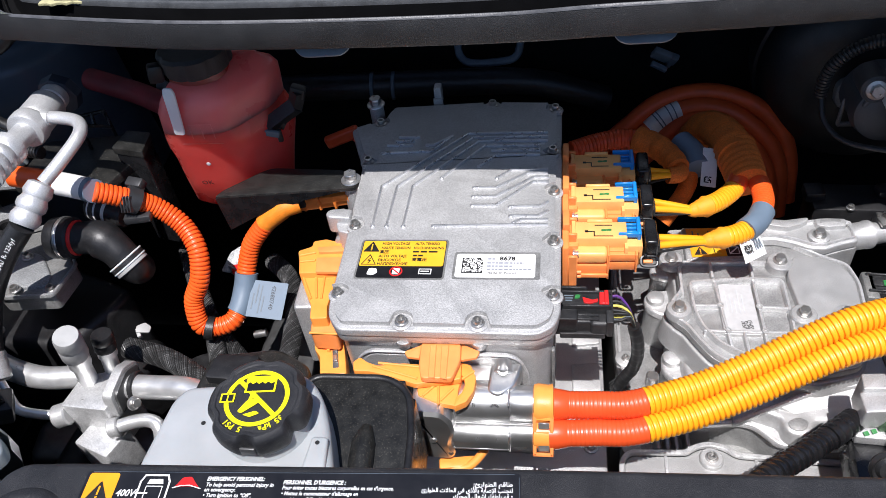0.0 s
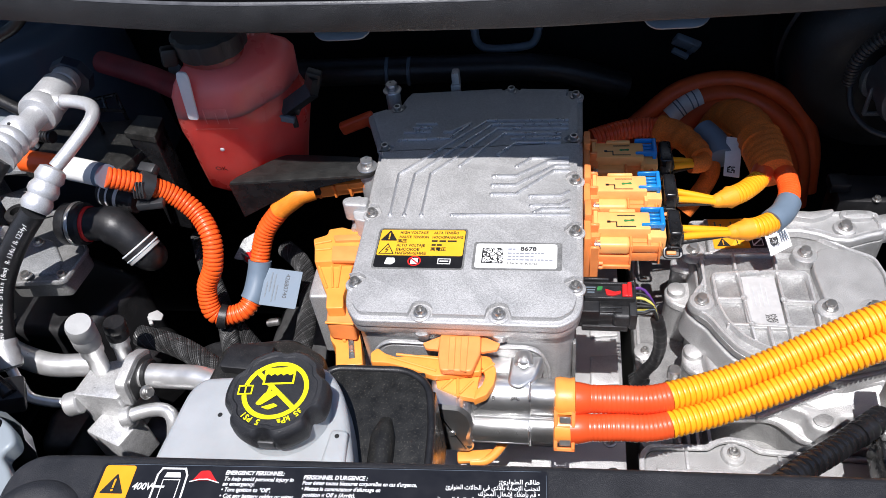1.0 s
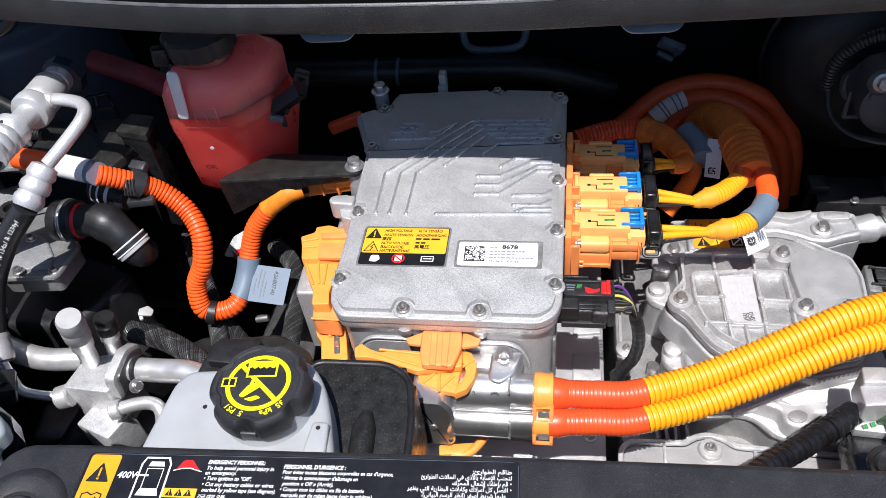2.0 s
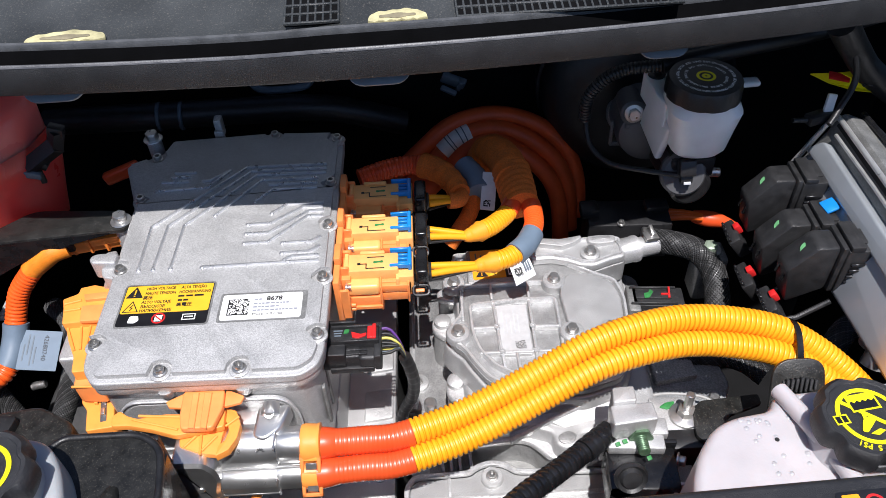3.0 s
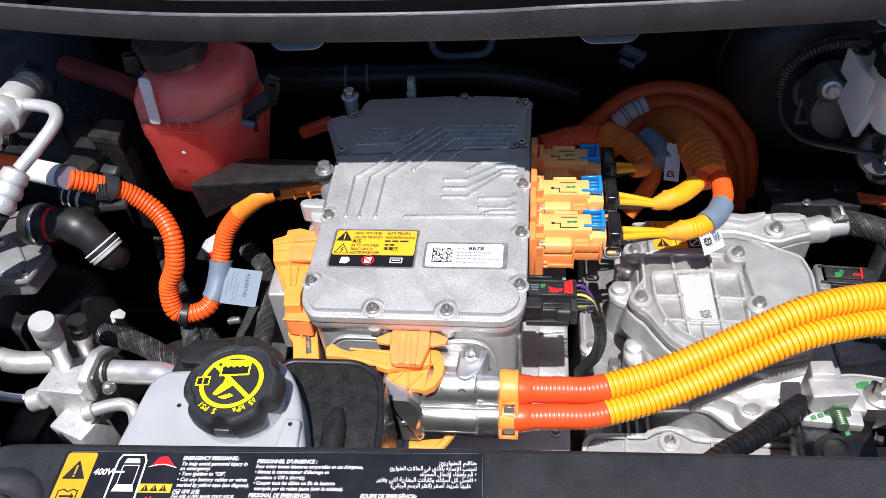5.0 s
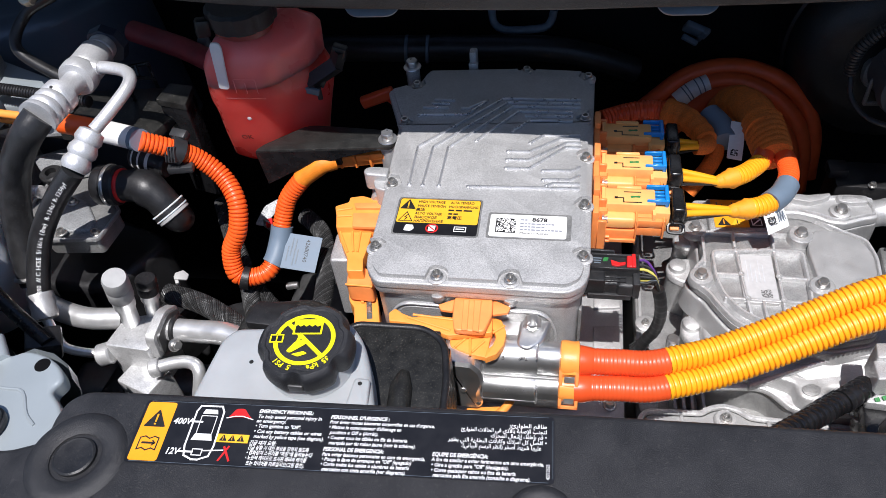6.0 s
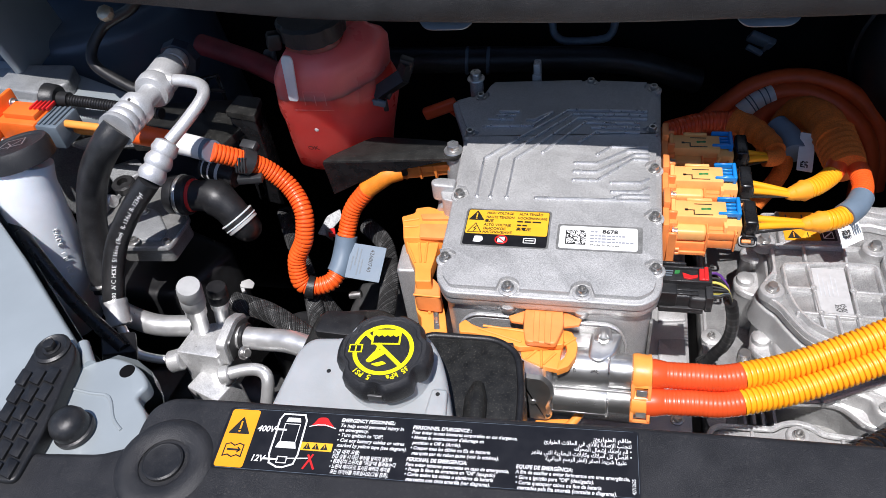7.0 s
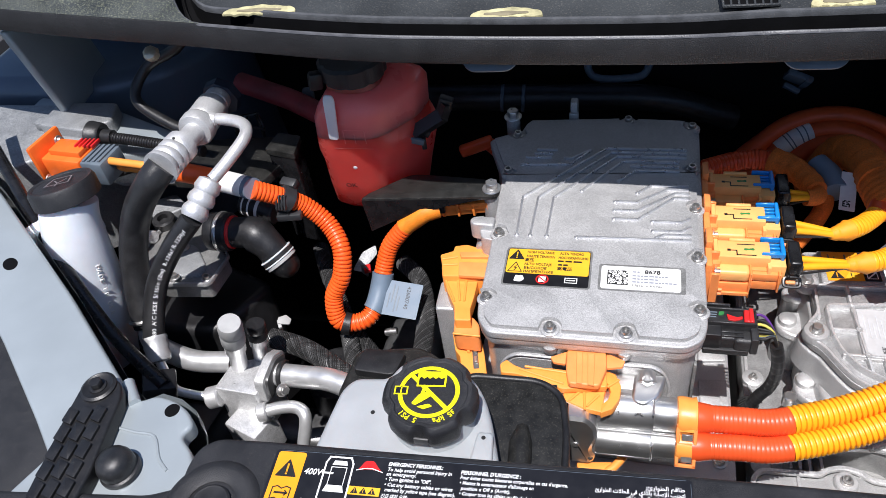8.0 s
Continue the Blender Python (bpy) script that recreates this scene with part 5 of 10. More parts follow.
part("shank", merge(rod((0.174, 0.029, 0.715), (0.173, 0.030, 0.795), 0.0034, bev=0.0006), rod((0.173, 0.030, 0.785), (0.173, 0.030, 0.798), 0.0056, bev=0.0012)), STEEL, stud)
part("nut", merge(lathe([(0.0082, 0), (0.0082, 0.0015)], (0.174, 0.029, 0.772), (0.174, 0.029, 1), 28), lathe([(0.0066, 0), (0.0066, 0.006)], (0.174, 0.029, 0.7735), (0.174, 0.029, 1), 6)), STEEL, stud)
# sensor plug with green and red marks
side = thing("side_cover", "dull grey cover plate beside the gearbox below the thick cables", "cover", (0.41, 0.08, 0.72))
part("plate", prism(round_outline([(0.382, 0.020), (0.384, 0.118), (0.452, 0.110), (0.462, 0.070), (0.440, 0.030)], 0.010), 0.700, 0.7450, 0.003, 3), CASE_GREY, side)
part("step", prism(round_outline([(0.388, 0.070), (0.388, 0.104), (0.428, 0.100), (0.432, 0.076)], 0.005), 0.744, 0.7520, 0.002, 3), CASE_GREY, side)
part("drain_cord", pipe([(0.372, 0.044, 0.768), (0.392, 0.047, 0.766), (0.420, 0.044, 0.764), (0.436, 0.038, 0.760)], 0.0013, 8), GREY_CAP, side, "pale twisted cord")
bolt((0.4400, 0.0520, 0.7450), side, mesh=BOLT_HEX_SMALL)
splug = thing("sensor_plug", "black sensor plug with green mark and red lock beside the gearbox", "connector", (0.385, 0.128, 0.79))
part("body", merge(block((0.050, 0.024, 0.022), (0.395, 0.130, 0.797), (0, 0, -4), 0.002), block((0.034, 0.010, 0.003), (0.391, 0.1310, 0.8085), (0, 0, -4), 0.0008)), PLUG_BLACK, splug)
part("rim", merge(block((0.044, 0.0022, 0.004), (0.392, 0.1405, 0.8085), (0, 0, -4), 0.0006, 1), block((0.044, 0.0022, 0.004), (0.390, 0.1205, 0.8085), (0, 0, -4), 0.0006, 1)), PLUG_BLACK, splug)
part("seat", block((0.012, 0.034, 0.03), (0.372, 0.130, 0.793), (0, 0, -4), 0.003), CAST_DARK, splug)
part("lock", merge(block((0.002, 0.014, 0.002), (0.406, 0.132, 0.8105), (0, 0, -10), 0.0004), block((0.008, 0.002, 0.002), (0.402, 0.1300, 0.8105), (0, 0, -4), 0.0004)), RED, splug)
part("paint_mark", prism(round_outline([(-0.006, -0.003), (-0.001, -0.004), (0.006, 0.001), (0.005, 0.005), (0.001, 0.002), (-0.003, 0.003)], 0.001), 0, 0.0004, 0, m=pose(0.386, 0.131, 0.8102, 0, 0, 20)), GREEN_MARK, splug)

# ---- high-voltage plugs on the inverter's side ----
PLUG_COVER = material("yellowish_plug_plastic", (0.90, 0.44, 0.14), 0.40, 0, 0.06, 90, 0.12, 1100)
PLUG_SHELL = material("bright_orange_plug_plastic", (0.87, 0.265, 0.07), 0.40, 0, 0.07, 90, 0.12, 1100)


def hv_plug(y, group="high-voltage plugs"):
    """A plug whose cover has its front edge at y."""
    t = thing("high_voltage_plug", "orange three-core high-voltage plug with blue lock and black end cap", "connector", (0.14, y, 0.85), group)
    part("flange", merge(block((0.006, 0.046, 0.052), (0.0985, y + 0.004, 0.868), (0, 0, 0), 0.0018), block((0.006, 0.020, 0.012), (0.0990, y + 0.013, 0.895), (0, 0, 0), 0.0015),
                         *[block((0.008, 0.003, z1 - 0.848), (0.1045, y + dy, (z1 + 0.848) / 2), (0, 0, 0), 0.0008, 1) for dy, z1 in ((-0.018, 0.884), (-0.0125, 0.870), (0.0015, 0.892), (0.0235, 0.890))],
                         block((0.010, 0.030, 0.022), (0.1045, y + 0.010, 0.872), (0, 0, 0), 0.0015)), PLUG_SHELL, t)
    part("cover", merge(block((0.047, 0.0215, 0.015), (0.1275, y + 0.0108, 0.880), (0, 0, 0), 0.0014, 2), block((0.022, 0.0035, 0.003), (0.128, y + 0.0215, 0.8880), (0, 0, 0), 0.0008, 1), block((0.004, 0.0215, 0.002), (0.1055, y + 0.0108, 0.8880), (0, 0, 0), 0.0006, 1)), PLUG_COVER, t)
    part("core", block((0.060, 0.030, 0.018), (0.133, y + 0.011, 0.8675), (0, 0, 0), 0.0018), PLUG_SHELL, t)
    part("front_bar", block((0.030, 0.0120, 0.0125), (0.1195, y - 0.0045, 0.8725), (0, 0, 0), 0.0032, 3), PLUG_COVER, t)
    part("front_bar", block((0.026, 0.0090, 0.0090), (0.1470, y - 0.0030, 0.8705), (0, 0, 0), 0.0020, 2), PLUG_SHELL, t)
    part("rib", block((0.0022, 0.0150, 0.030), (0.1350, y - 0.0045, 0.8640), (0, 0, 0), 0.0006, 1), PLUG_SHELL, t)
    part("rib", block((0.0022, 0.0120, 0.022), (0.1590, y - 0.0035, 0.8660), (0, 0, 0), 0.0006, 1), PLUG_SHELL, t)
    part("skirt", merge(block((0.030, 0.030, 0.014), (0.1200, y + 0.004, 0.8585), (0, 0, 0), 0.0015), block((0.026, 0.026, 0.010), (0.1470, y + 0.006, 0.8605), (0, 0, 0), 0.0015), block((0.031, 0.0025, 0.004), (0.1200, y - 0.0120, 0.8540), (0, 0, 0), 0.0006, 1)), PLUG_SHELL, t)
    for z in (0.8560, 0.8610):
        part("wire_groove", rod((0.1020, y - 0.0150, z), (0.1120, y - 0.0150, z), 0.0018, seg=10), PLUG_SHELL, t)
    # Raised black strips draw the dark of the cover's slots.
    for pts in ([(0.1240, 0.0165), (0.1380, 0.0165)], [(0.1165, 0.0085), (0.1230, 0.0085), (0.1230, 0.0030), (0.1385, 0.0030)]):
        for a, b in zip(pts, pts[1:]):
            d = Vector(b) - Vector(a)
            part("groove", block((d.length + 0.0009, 0.0010, 0.0005), ((a[0] + b[0]) / 2, y + (a[1] + b[1]) / 2, 0.8875), (0, 0, math.degrees(math.atan2(d.y, d.x))), 0), PRINT_BLACK, t)
    part("groove", block((0.0028, 0.0026, 0.0005), (0.1165, y + 0.0088, 0.8875), (0, 0, 0), 0), PRINT_BLACK, t)
    part("ink_mark", prism([(0.0045 * math.cos(a), 0.0016 * math.sin(a) + 0.0006 * math.sin(3 * a)) for a in [math.pi * k / 8 for k in range(16)]], 0, 0.0002, 0, m=pose(0.1335, y + 0.0105, 0.8874, 0, 0, 4)), GREEN_MARK, t)
    part("blue_lock", block((0.0036, 0.0220, 0.0095), (0.1610, y + 0.0148, 0.8852), (0, 0, 0), 0.0008, 1), BLUE, t, "blue plastic lock")
    for dy in (0.0050, 0.0245):
        part("lock_arm", block((0.0190, 0.0026, 0.0050), (0.1530, y + dy, 0.8870), (0, 0, 0), 0.0007, 1), BLUE, t)
    for dy in (0.0100, 0.0148, 0.0196):
        part("lock_rib", block((0.012, 0.0022, 0.0034), (0.1545, y + dy, 0.8850), (0, 0, 0), 0.0005, 1), BLUE, t)
    part("rear_shell", merge(block((0.015, 0.032, 0.022), (0.1565, y + 0.012, 0.8710), (0, 0, 0), 0.0015), block((0.0030, 0.036, 0.026), (0.1500, y + 0.0115, 0.8690), (0, 0, 0), 0.0008)), PLUG_COVER, t)
    part("end_cap", merge(block((0.0110, 0.030, 0.024), (0.1715, y + 0.0125, 0.8735), (0, 0, 0), 0.0024, 3), block((0.0030, 0.034, 0.010), (0.1668, y + 0.0120, 0.8660), (0, 0, 0), 0.001)), BLACK_GLOSS, t)
    part("cap_latch", block((0.0030, 0.016, 0.010), (0.1782, y + 0.0120, 0.8700), (0, 0, 0), 0.001), PLUG_BLACK, t)
    part("cap_hoop", sweep([Vector((0.1700 + 0.0068 * math.copysign(abs(math.cos(a)) ** 0.5, math.cos(a)), y - 0.0060 + 0.0034 * math.copysign(abs(math.sin(a)) ** 0.5, math.sin(a)), 0.8660 + 0.0026 * math.copysign(abs(math.sin(a)) ** 0.5, math.sin(a)))) for a in [2 * math.pi * k / 32 for k in range(33)]], 0.0015, 8), BLACK_GLOSS, t)
    part("hoop_tongue", block((0.0080, 0.0034, 0.0022), (0.1690, y - 0.0058, 0.8655), (25, 0, 0), 0.0006, 1), PLUG_SHELL, t)
    for z in (0.880, 0.856):
        bolt((0.1055, y - 0.0080, z - 0.004), t, (1, -0.15, 0.2), BOLT_SMALL)
    return t


for y in (0.1066, 0.1546, 0.2026):
    hv_plug(y)


def core_wires(a, b):
    t = thing("core_wires", "thin orange wires with a black drain wire leaving the plug", "wires", a, "core wires")
    A, B = Vector(a), Vector(b)
    for k in (-1, 1):
        part("wire", pipe([A + Vector((0, 0.0050 * k, 0.001)), A.lerp(B, 0.5) + Vector((0, 0.0030 * k, 0.001)), B + Vector((0, 0.0014 * k, 0))], 0.0033, 12), CONDUIT_AMBER, t)
    part("drain_wire", pipe([A + Vector((0, -0.0100, -0.002)), A.lerp(B, 0.5) + Vector((0, -0.0062, -0.0015)), B + Vector((0, -0.0030, -0.0005))], 0.0012, 8), PRINT_BLACK, t)


core_wires((0.1785, 0.1690, 0.869), (0.2170, 0.1725, 0.860))
core_wires((0.1785, 0.1210, 0.869), (0.2240, 0.1325, 0.860))
core_wires((0.1785, 0.2160, 0.868), (0.2060, 0.2345, 0.853))

TAPE_AMBER = material("amber_cloth_tape", (0.90, 0.33, 0.012), 0.6, 0, 0.08, 150, 0.4, 1400)
TAPE_WOVEN = material("orange_brown_cloth_tape", (0.80, 0.185, 0.020), 0.75, 0, 0.18, 70, 0.9, 700, speck=0.25)
branch = thing("split_cable", "orange taped cable splitting into two yellow-orange branches", "cable", (0.26, 0.25, 0.85))
trunk, _ = spline([(0.2330, 0.352, 0.770), (0.2380, 0.345, 0.805), (0.2470, 0.330, 0.838), (0.2570, 0.306, 0.853), (0.2640, 0.280, 0.858), (0.2670, 0.252, 0.860)], 0.002)
nt = len(trunk)
part("taped_trunk", sweep(trunk, lambda i: 0.0176 + 0.00022 * math.sin(i * 0.9) + 0.0006 * (i % 9 == 0) + 0.0012 * (i / nt), 28), TAPE_WOVEN, branch, "cloth-taped trunk of the cable")
boot, _ = spline([(0.2660, 0.264, 0.860), (0.2680, 0.245, 0.860), (0.2695, 0.228, 0.860), (0.2700, 0.212, 0.860)], 0.001)
nb = len(boot)
part("boot", sweep(boot, lambda i: (0.0203, 0.0208, 0.0206)[min(2, i // 2)] - 0.0018 * (i / nb) ** 1.4 + 0.0004 * math.sin(i * 0.8), 32, 0.80), TAPE_WOVEN, branch, "cloth-taped fork of the cable")
part("branch_sleeve", pipe([(0.2650, 0.226, 0.860), (0.2610, 0.2126, 0.860), (0.2560, 0.2030, 0.860)], 0.0096), RED_SLEEVE, branch)
part("branch_sleeve", pipe([(0.2755, 0.228, 0.860), (0.2800, 0.2130, 0.860), (0.2812, 0.2020, 0.860)], 0.0096), RED_SLEEVE, branch)
part("branch_conduit", conduit([(0.2575, 0.2050, 0.860), (0.2516, 0.1973, 0.860), (0.2400, 0.1860, 0.860), (0.2264, 0.1775, 0.860)], 0.0094, 0.0034, 0.0011, 20), CONDUIT_AMBER, branch)
part("branch_conduit", conduit([(0.2811, 0.2053, 0.860), (0.2800, 0.1850, 0.860), (0.2725, 0.1640, 0.860)], 0.0096, 0.0034, 0.0011, 20), CONDUIT, branch)
part("branch_conduit", conduit([(0.2600, 0.1475, 0.860), (0.2474, 0.1398, 0.860), (0.2327, 0.1352, 0.860)], 0.0094, 0.0034, 0.0011, 20), CONDUIT_AMBER, branch)
for a, b in (((0.2310, 0.1800, 0.860), (0.2100, 0.1705, 0.860)), ((0.2400, 0.1370, 0.860), (0.2170, 0.1310, 0.860))):
    part("tape_wrap", lathe([(0.0097, 0), (0.0100, 0.005), (0.0088, 0.008), (0.0086, 0.010), (0.0068, 0.014), (0.0070, 0.016), (0.0054, 0.020), (0.0040, 0.022)], a, b, 22, wave=lambda q, h: 1 + 0.04 * math.sin(2 * q + h * 700)), TAPE_AMBER, branch, "amber tape wrap over the wires")
part("grey_tape", pipe([(0.2770, 0.1720, 0.860), (0.2690, 0.1575, 0.860), (0.2575, 0.1455, 0.860)], 0.0109, 22), GREY_SLEEVE, branch, "grey-blue tape band")
tagw = thing("cable_tag", "white paper tag with a data matrix hanging from the cable", "tag", (0.265, 0.14, 0.845))
TG = Matrix.Translation((0.2575, 0.1210, 0.8440)) @ pose(0, 0, 0, 24, 0, 22)
tg = bmesh.new()
tgr = [[tg.verts.new((u * 0.0225 * (1 - 0.10 * v), v * 0.036 + 0.004 * u, 0.0030 * math.sin(3.0 * v) - 0.003 * (1 - v) ** 2)) for u in (0, 0.5, 1)] for v in [k / 8 for k in range(9)]]
for a, b in zip(tgr, tgr[1:]):
    for k in range(2):
        tg.faces.new((a[k], a[k + 1], b[k + 1], b[k]))
tg_ex = bmesh.ops.extrude_face_region(tg, geom=tg.faces[:])
bmesh.ops.translate(tg, vec=(0, 0, -0.0004), verts=[v for v in tg_ex["geom"] if isinstance(v, bmesh.types.BMVert)])
bmesh.ops.recalc_face_normals(tg, faces=tg.faces)
tg.transform(TG)
part("paper", tg, WHITE, tagw)
cells_ = bmesh.new()
for i in range(9):
    for j in range(9):
        if rnd.random() < 0.55:
            cells_.faces.new([cells_.verts.new(TG @ Vector(((2.5 + (i + a) * 0.85) * MM, (7 + (j + b) * 0.85) * MM, 0.0018 + 0.00008 * (j + b)))) for a, b in ((0, 0), (1, 0), (1, 1), (0, 1))])
part("data_matrix", cells_, PRINT_BLACK, tagw, smooth=False)
for k in range(3):
    flat(mmrect(13.0 + k * 2.4, 9, 14.0 + k * 2.4, 26 - 4 * k), TG, GREY_PLASTIC, tagw, "tag_bar", 0.0034)

rear = thing("rear_conduit", "orange corrugated conduit behind the plugs, in shade", "cable", (0.16, 0.28, 0.85))
part("conduit", conduit([(0.106, 0.284, 0.846), (0.1367, 0.2963, 0.848), (0.1600, 0.2995, 0.849), (0.1800, 0.2960, 0.850)], 0.0108, 0.0042, 0.0009, 22), RED_SLEEVE, rear)
part("elbow", sweep(spline([(0.1740, 0.2975, 0.850), (0.1925, 0.2850, 0.850), (0.2060, 0.2640, 0.850), (0.2110, 0.2480, 0.850)], 0.002)[0], lambda i: 0.0140 - 0.00008 * i + 0.0004 * math.sin(i), 22), TAPE_WOVEN, rear, "cloth-taped elbow")
part("branch", pipe([(0.2080, 0.2560, 0.848), (0.2130, 0.2420, 0.850), (0.2080, 0.2345, 0.852), (0.1990, 0.2320, 0.854)], 0.0082, 18), TAPE_WOVEN, rear)
part("branch", pipe([(0.2180, 0.2720, 0.842), (0.2250, 0.2580, 0.830), (0.2200, 0.2460, 0.820), (0.2090, 0.2320, 0.812), (0.1980, 0.2230, 0.800)], 0.0088, 18), TAPE_WOVEN, rear)
part("grey_tape", pipe([(0.2180, 0.2960, 0.846), (0.2290, 0.2760, 0.845), (0.2320, 0.2560, 0.842)], 0.0135, 20), GREY_SLEEVE, rear)
TG2 = Matrix.Translation((0.2310, 0.2300, 0.842)) @ pose(0, 0, 0, 22, 6, -6)
tagr = thing("cable_tag", "white paper tag with a data matrix hanging from the cable", "tag", (0.24, 0.25, 0.84))
flat(mmrect(0, 0, 15, 44, 1), TG2, WHITE, tagr, "paper", 0, 0.0003)
for i in range(6):
    for j in range(6):
        if rnd.random() < 0.5:
            flat(mmrect(3 + i * 1.2, 4 + j * 1.2, 4.2 + i * 1.2, 5.2 + j * 1.2), TG2, PRINT_BLACK, tagr, "code_cell", 0.0004)

LOOP = [(0.120, 0.350, 0.760), (0.150, 0.378, 0.784), (0.176, 0.392, 0.803), (0.205, 0.404, 0.822), (0.240, 0.412, 0.830), (0.277, 0.412, 0.829), (0.316, 0.405, 0.816), (0.3468, 0.396, 0.788), (0.362, 0.385, 0.752), (0.366, 0.370, 0.700)]
for k, (dx, dy, dz) in enumerate([(0, 0, 0), (-0.012, -0.014, -0.010), (-0.024, -0.026, -0.020)]):
    t = thing("looped_cable", "thick orange cable looping up behind the gearbox in shade", "cable", (0.25, 0.4, 0.7), "looped cables")
    part("sheath", pipe([(x + dx * max(-1, min(1, (x - 0.25) / 0.06)), y + dy, z + dz) for x, y, z in LOOP], 0.0105, 20), SHEATH, t)
    if k == 1:
        bandp = [(x + dx * max(-1, min(1, (x - 0.25) / 0.06)), y + dy, z + dz) for x, y, z in LOOP]
        bpts = cut(bandp, 0.27, 0.385)
        part("white_band", pipe(bpts, 0.0120, 22), WHITE, t, "white printed tape band")
        for j in (4, 5, 8, 10):
            part("band_print", pipe([bpts[j], bpts[j].lerp(bpts[j + 1], 0.35)], 0.01212, 22), GREY_PLASTIC, t)

# ---- low-voltage plug and loom on the inverter's side ----
lv = thing("signal_plug", "black multi-way signal plug with red lock and green mark", "connector", (0.115, 0.042, 0.85))
part("socket", block((0.020, 0.038, 0.020), (0.0980, 0.0440, 0.866), (0, 0, 0), 0.002), BLACK, lv)
part("upper_shell", merge(block((0.040, 0.017, 0.013), (0.1145, 0.0445, 0.8705), (0, 0, 0), 0.0015), block((0.022, 0.006, 0.010), (0.1050, 0.0560, 0.8710), (0, 0, 0), 0.001), block((0.022, 0.0022, 0.004), (0.1045, 0.0575, 0.8775), (0, 0, 0), 0.0008, 1), block((0.040, 0.0022, 0.004), (0.1150, 0.0525, 0.8780), (0, 0, 0), 0.0006, 1), block((0.040, 0.0022, 0.004), (0.1150, 0.0372, 0.8780), (0, 0, 0), 0.0006, 1)), PLUG_BLACK, lv)
part("lower_shell", merge(block((0.026, 0.012, 0.014), (0.1070, 0.0320, 0.8650), (0, 0, 0), 0.003, 3), block((0.018, 0.014, 0.015), (0.1265, 0.0310, 0.8640), (0, 0, 0), 0.0035, 3), block((0.006, 0.036, 0.018), (0.1335, 0.0410, 0.8660), (0, 0, 0), 0.0012), block((0.036, 0.006, 0.006), (0.1120, 0.0262, 0.8570), (0, 0, 0), 0.001), *[block((0.030, 0.0015, 0.0022), (0.1100, 0.0285 + 0.0042 * k, 0.8723), (0, 0, 0), 0.0005, 1) for k in range(3)]), PLUG_BLACK, lv)
part("red_lock", merge(block((0.0075, 0.0130, 0.004), (0.1290, 0.0450, 0.8785), (0, 0, 0), 0.0008, 1), block((0.0035, 0.0150, 0.0055), (0.1310, 0.0450, 0.8790), (0, 0, 0), 0.0006, 1)), RED, lv)
part("red_lock", prism(round_outline([(0.1120, 0.0475), (0.1200, 0.0445), (0.1245, 0.0460), (0.1245, 0.0430), (0.1180, 0.0405), (0.1130, 0.0415)], 0.0008), 0.8765, 0.8785, 0.0005, 1), RED, lv)
part("print_bars", merge(*[block((0.0075 - 0.001 * k, 0.0012, 0.0002), (0.1010, 0.0495 - 0.0026 * k, 0.8772), (0, 0, 0), 0) for k in range(3)]), GREY_PLASTIC, lv)
part("paint_mark", prism(round_outline([(0.1055, 0.0460), (0.1095, 0.0465), (0.1105, 0.0505), (0.1065, 0.0505)], 0.0008), 0.8768, 0.8776, 0), GREEN_MARK, lv)
loom = thing("signal_loom", "black taped wire loom curving down from the signal plug", "cable", (0.15, 0.03, 0.80))
LOOM = [(0.1540, 0.0395, 0.852), (0.1575, 0.0385, 0.838), (0.1596, 0.0390, 0.820), (0.1590, 0.0395, 0.805), (0.1564, 0.0410, 0.790), (0.1510, 0.0430, 0.775), (0.1450, 0.0420, 0.755), (0.1430, 0.0340, 0.735)]
ll_, _ = spline(LOOM, 0.0012)
part("taped_loom", sweep(ll_, lambda i: 0.0053 + 0.0004 * ((i % 7) / 7), 14), BLACK, loom, "loom wound with black cloth tape")
PURPLE = material("purple_wire", (0.10, 0.03, 0.20), 0.4, 0, 0.1, 100, 0.05, 900)
WIRE_YELLOW = material("pale_yellow_wire", (0.55, 0.48, 0.10), 0.4, 0, 0.1, 100, 0.05, 900)
for m, y0, z0, bow in [(PURPLE, 0.0540, 0.872, 0.006), (PRINT_BLACK, 0.0500, 0.870, 0.004), (WIRE_YELLOW, 0.0470, 0.868, 0.003), (PRINT_BLACK, 0.0440, 0.866, 0.0), (PRINT_BLACK, 0.0400, 0.866, 0.0), (GREY_PLASTIC, 0.0370, 0.862, -0.002), (PRINT_BLACK, 0.0340, 0.864, -0.002), (WIRE_YELLOW, 0.0415, 0.861, 0.0)]:
    part("wire", pipe([(0.1360, y0, z0), (0.1430, 0.044 + (y0 - 0.044) * 0.75 + bow * 0.4, z0 - 0.001), (0.1505, 0.042 + (y0 - 0.044) * 0.30 + bow * 0.3, 0.863), (0.1555, 0.0390 + (y0 - 0.044) * 0.15, 0.848)], 0.00125, 8), m, loom)
for k in range(4):
    part("branch_wire", pipe([(0.1540, 0.0420 - 0.001 * k, 0.778 - 0.002 * k), (0.1480, 0.0560 + 0.002 * k, 0.748), (0.1420, 0.0620 + 0.003 * k, 0.728)], 0.0011, 6), PRINT_BLACK, loom)

# ---- direct-current connector on the inverter's front ----
CHROME = material("polished_stamped_metal", (0.70, 0.70, 0.69), 0.33, 0.92, 0.06, 60, 0.12, 260, rvary=0.08)
dc = thing("main_connector", "bright metal elbow connector with orange locking lever", "connector", (0.02, -0.04, 0.80))


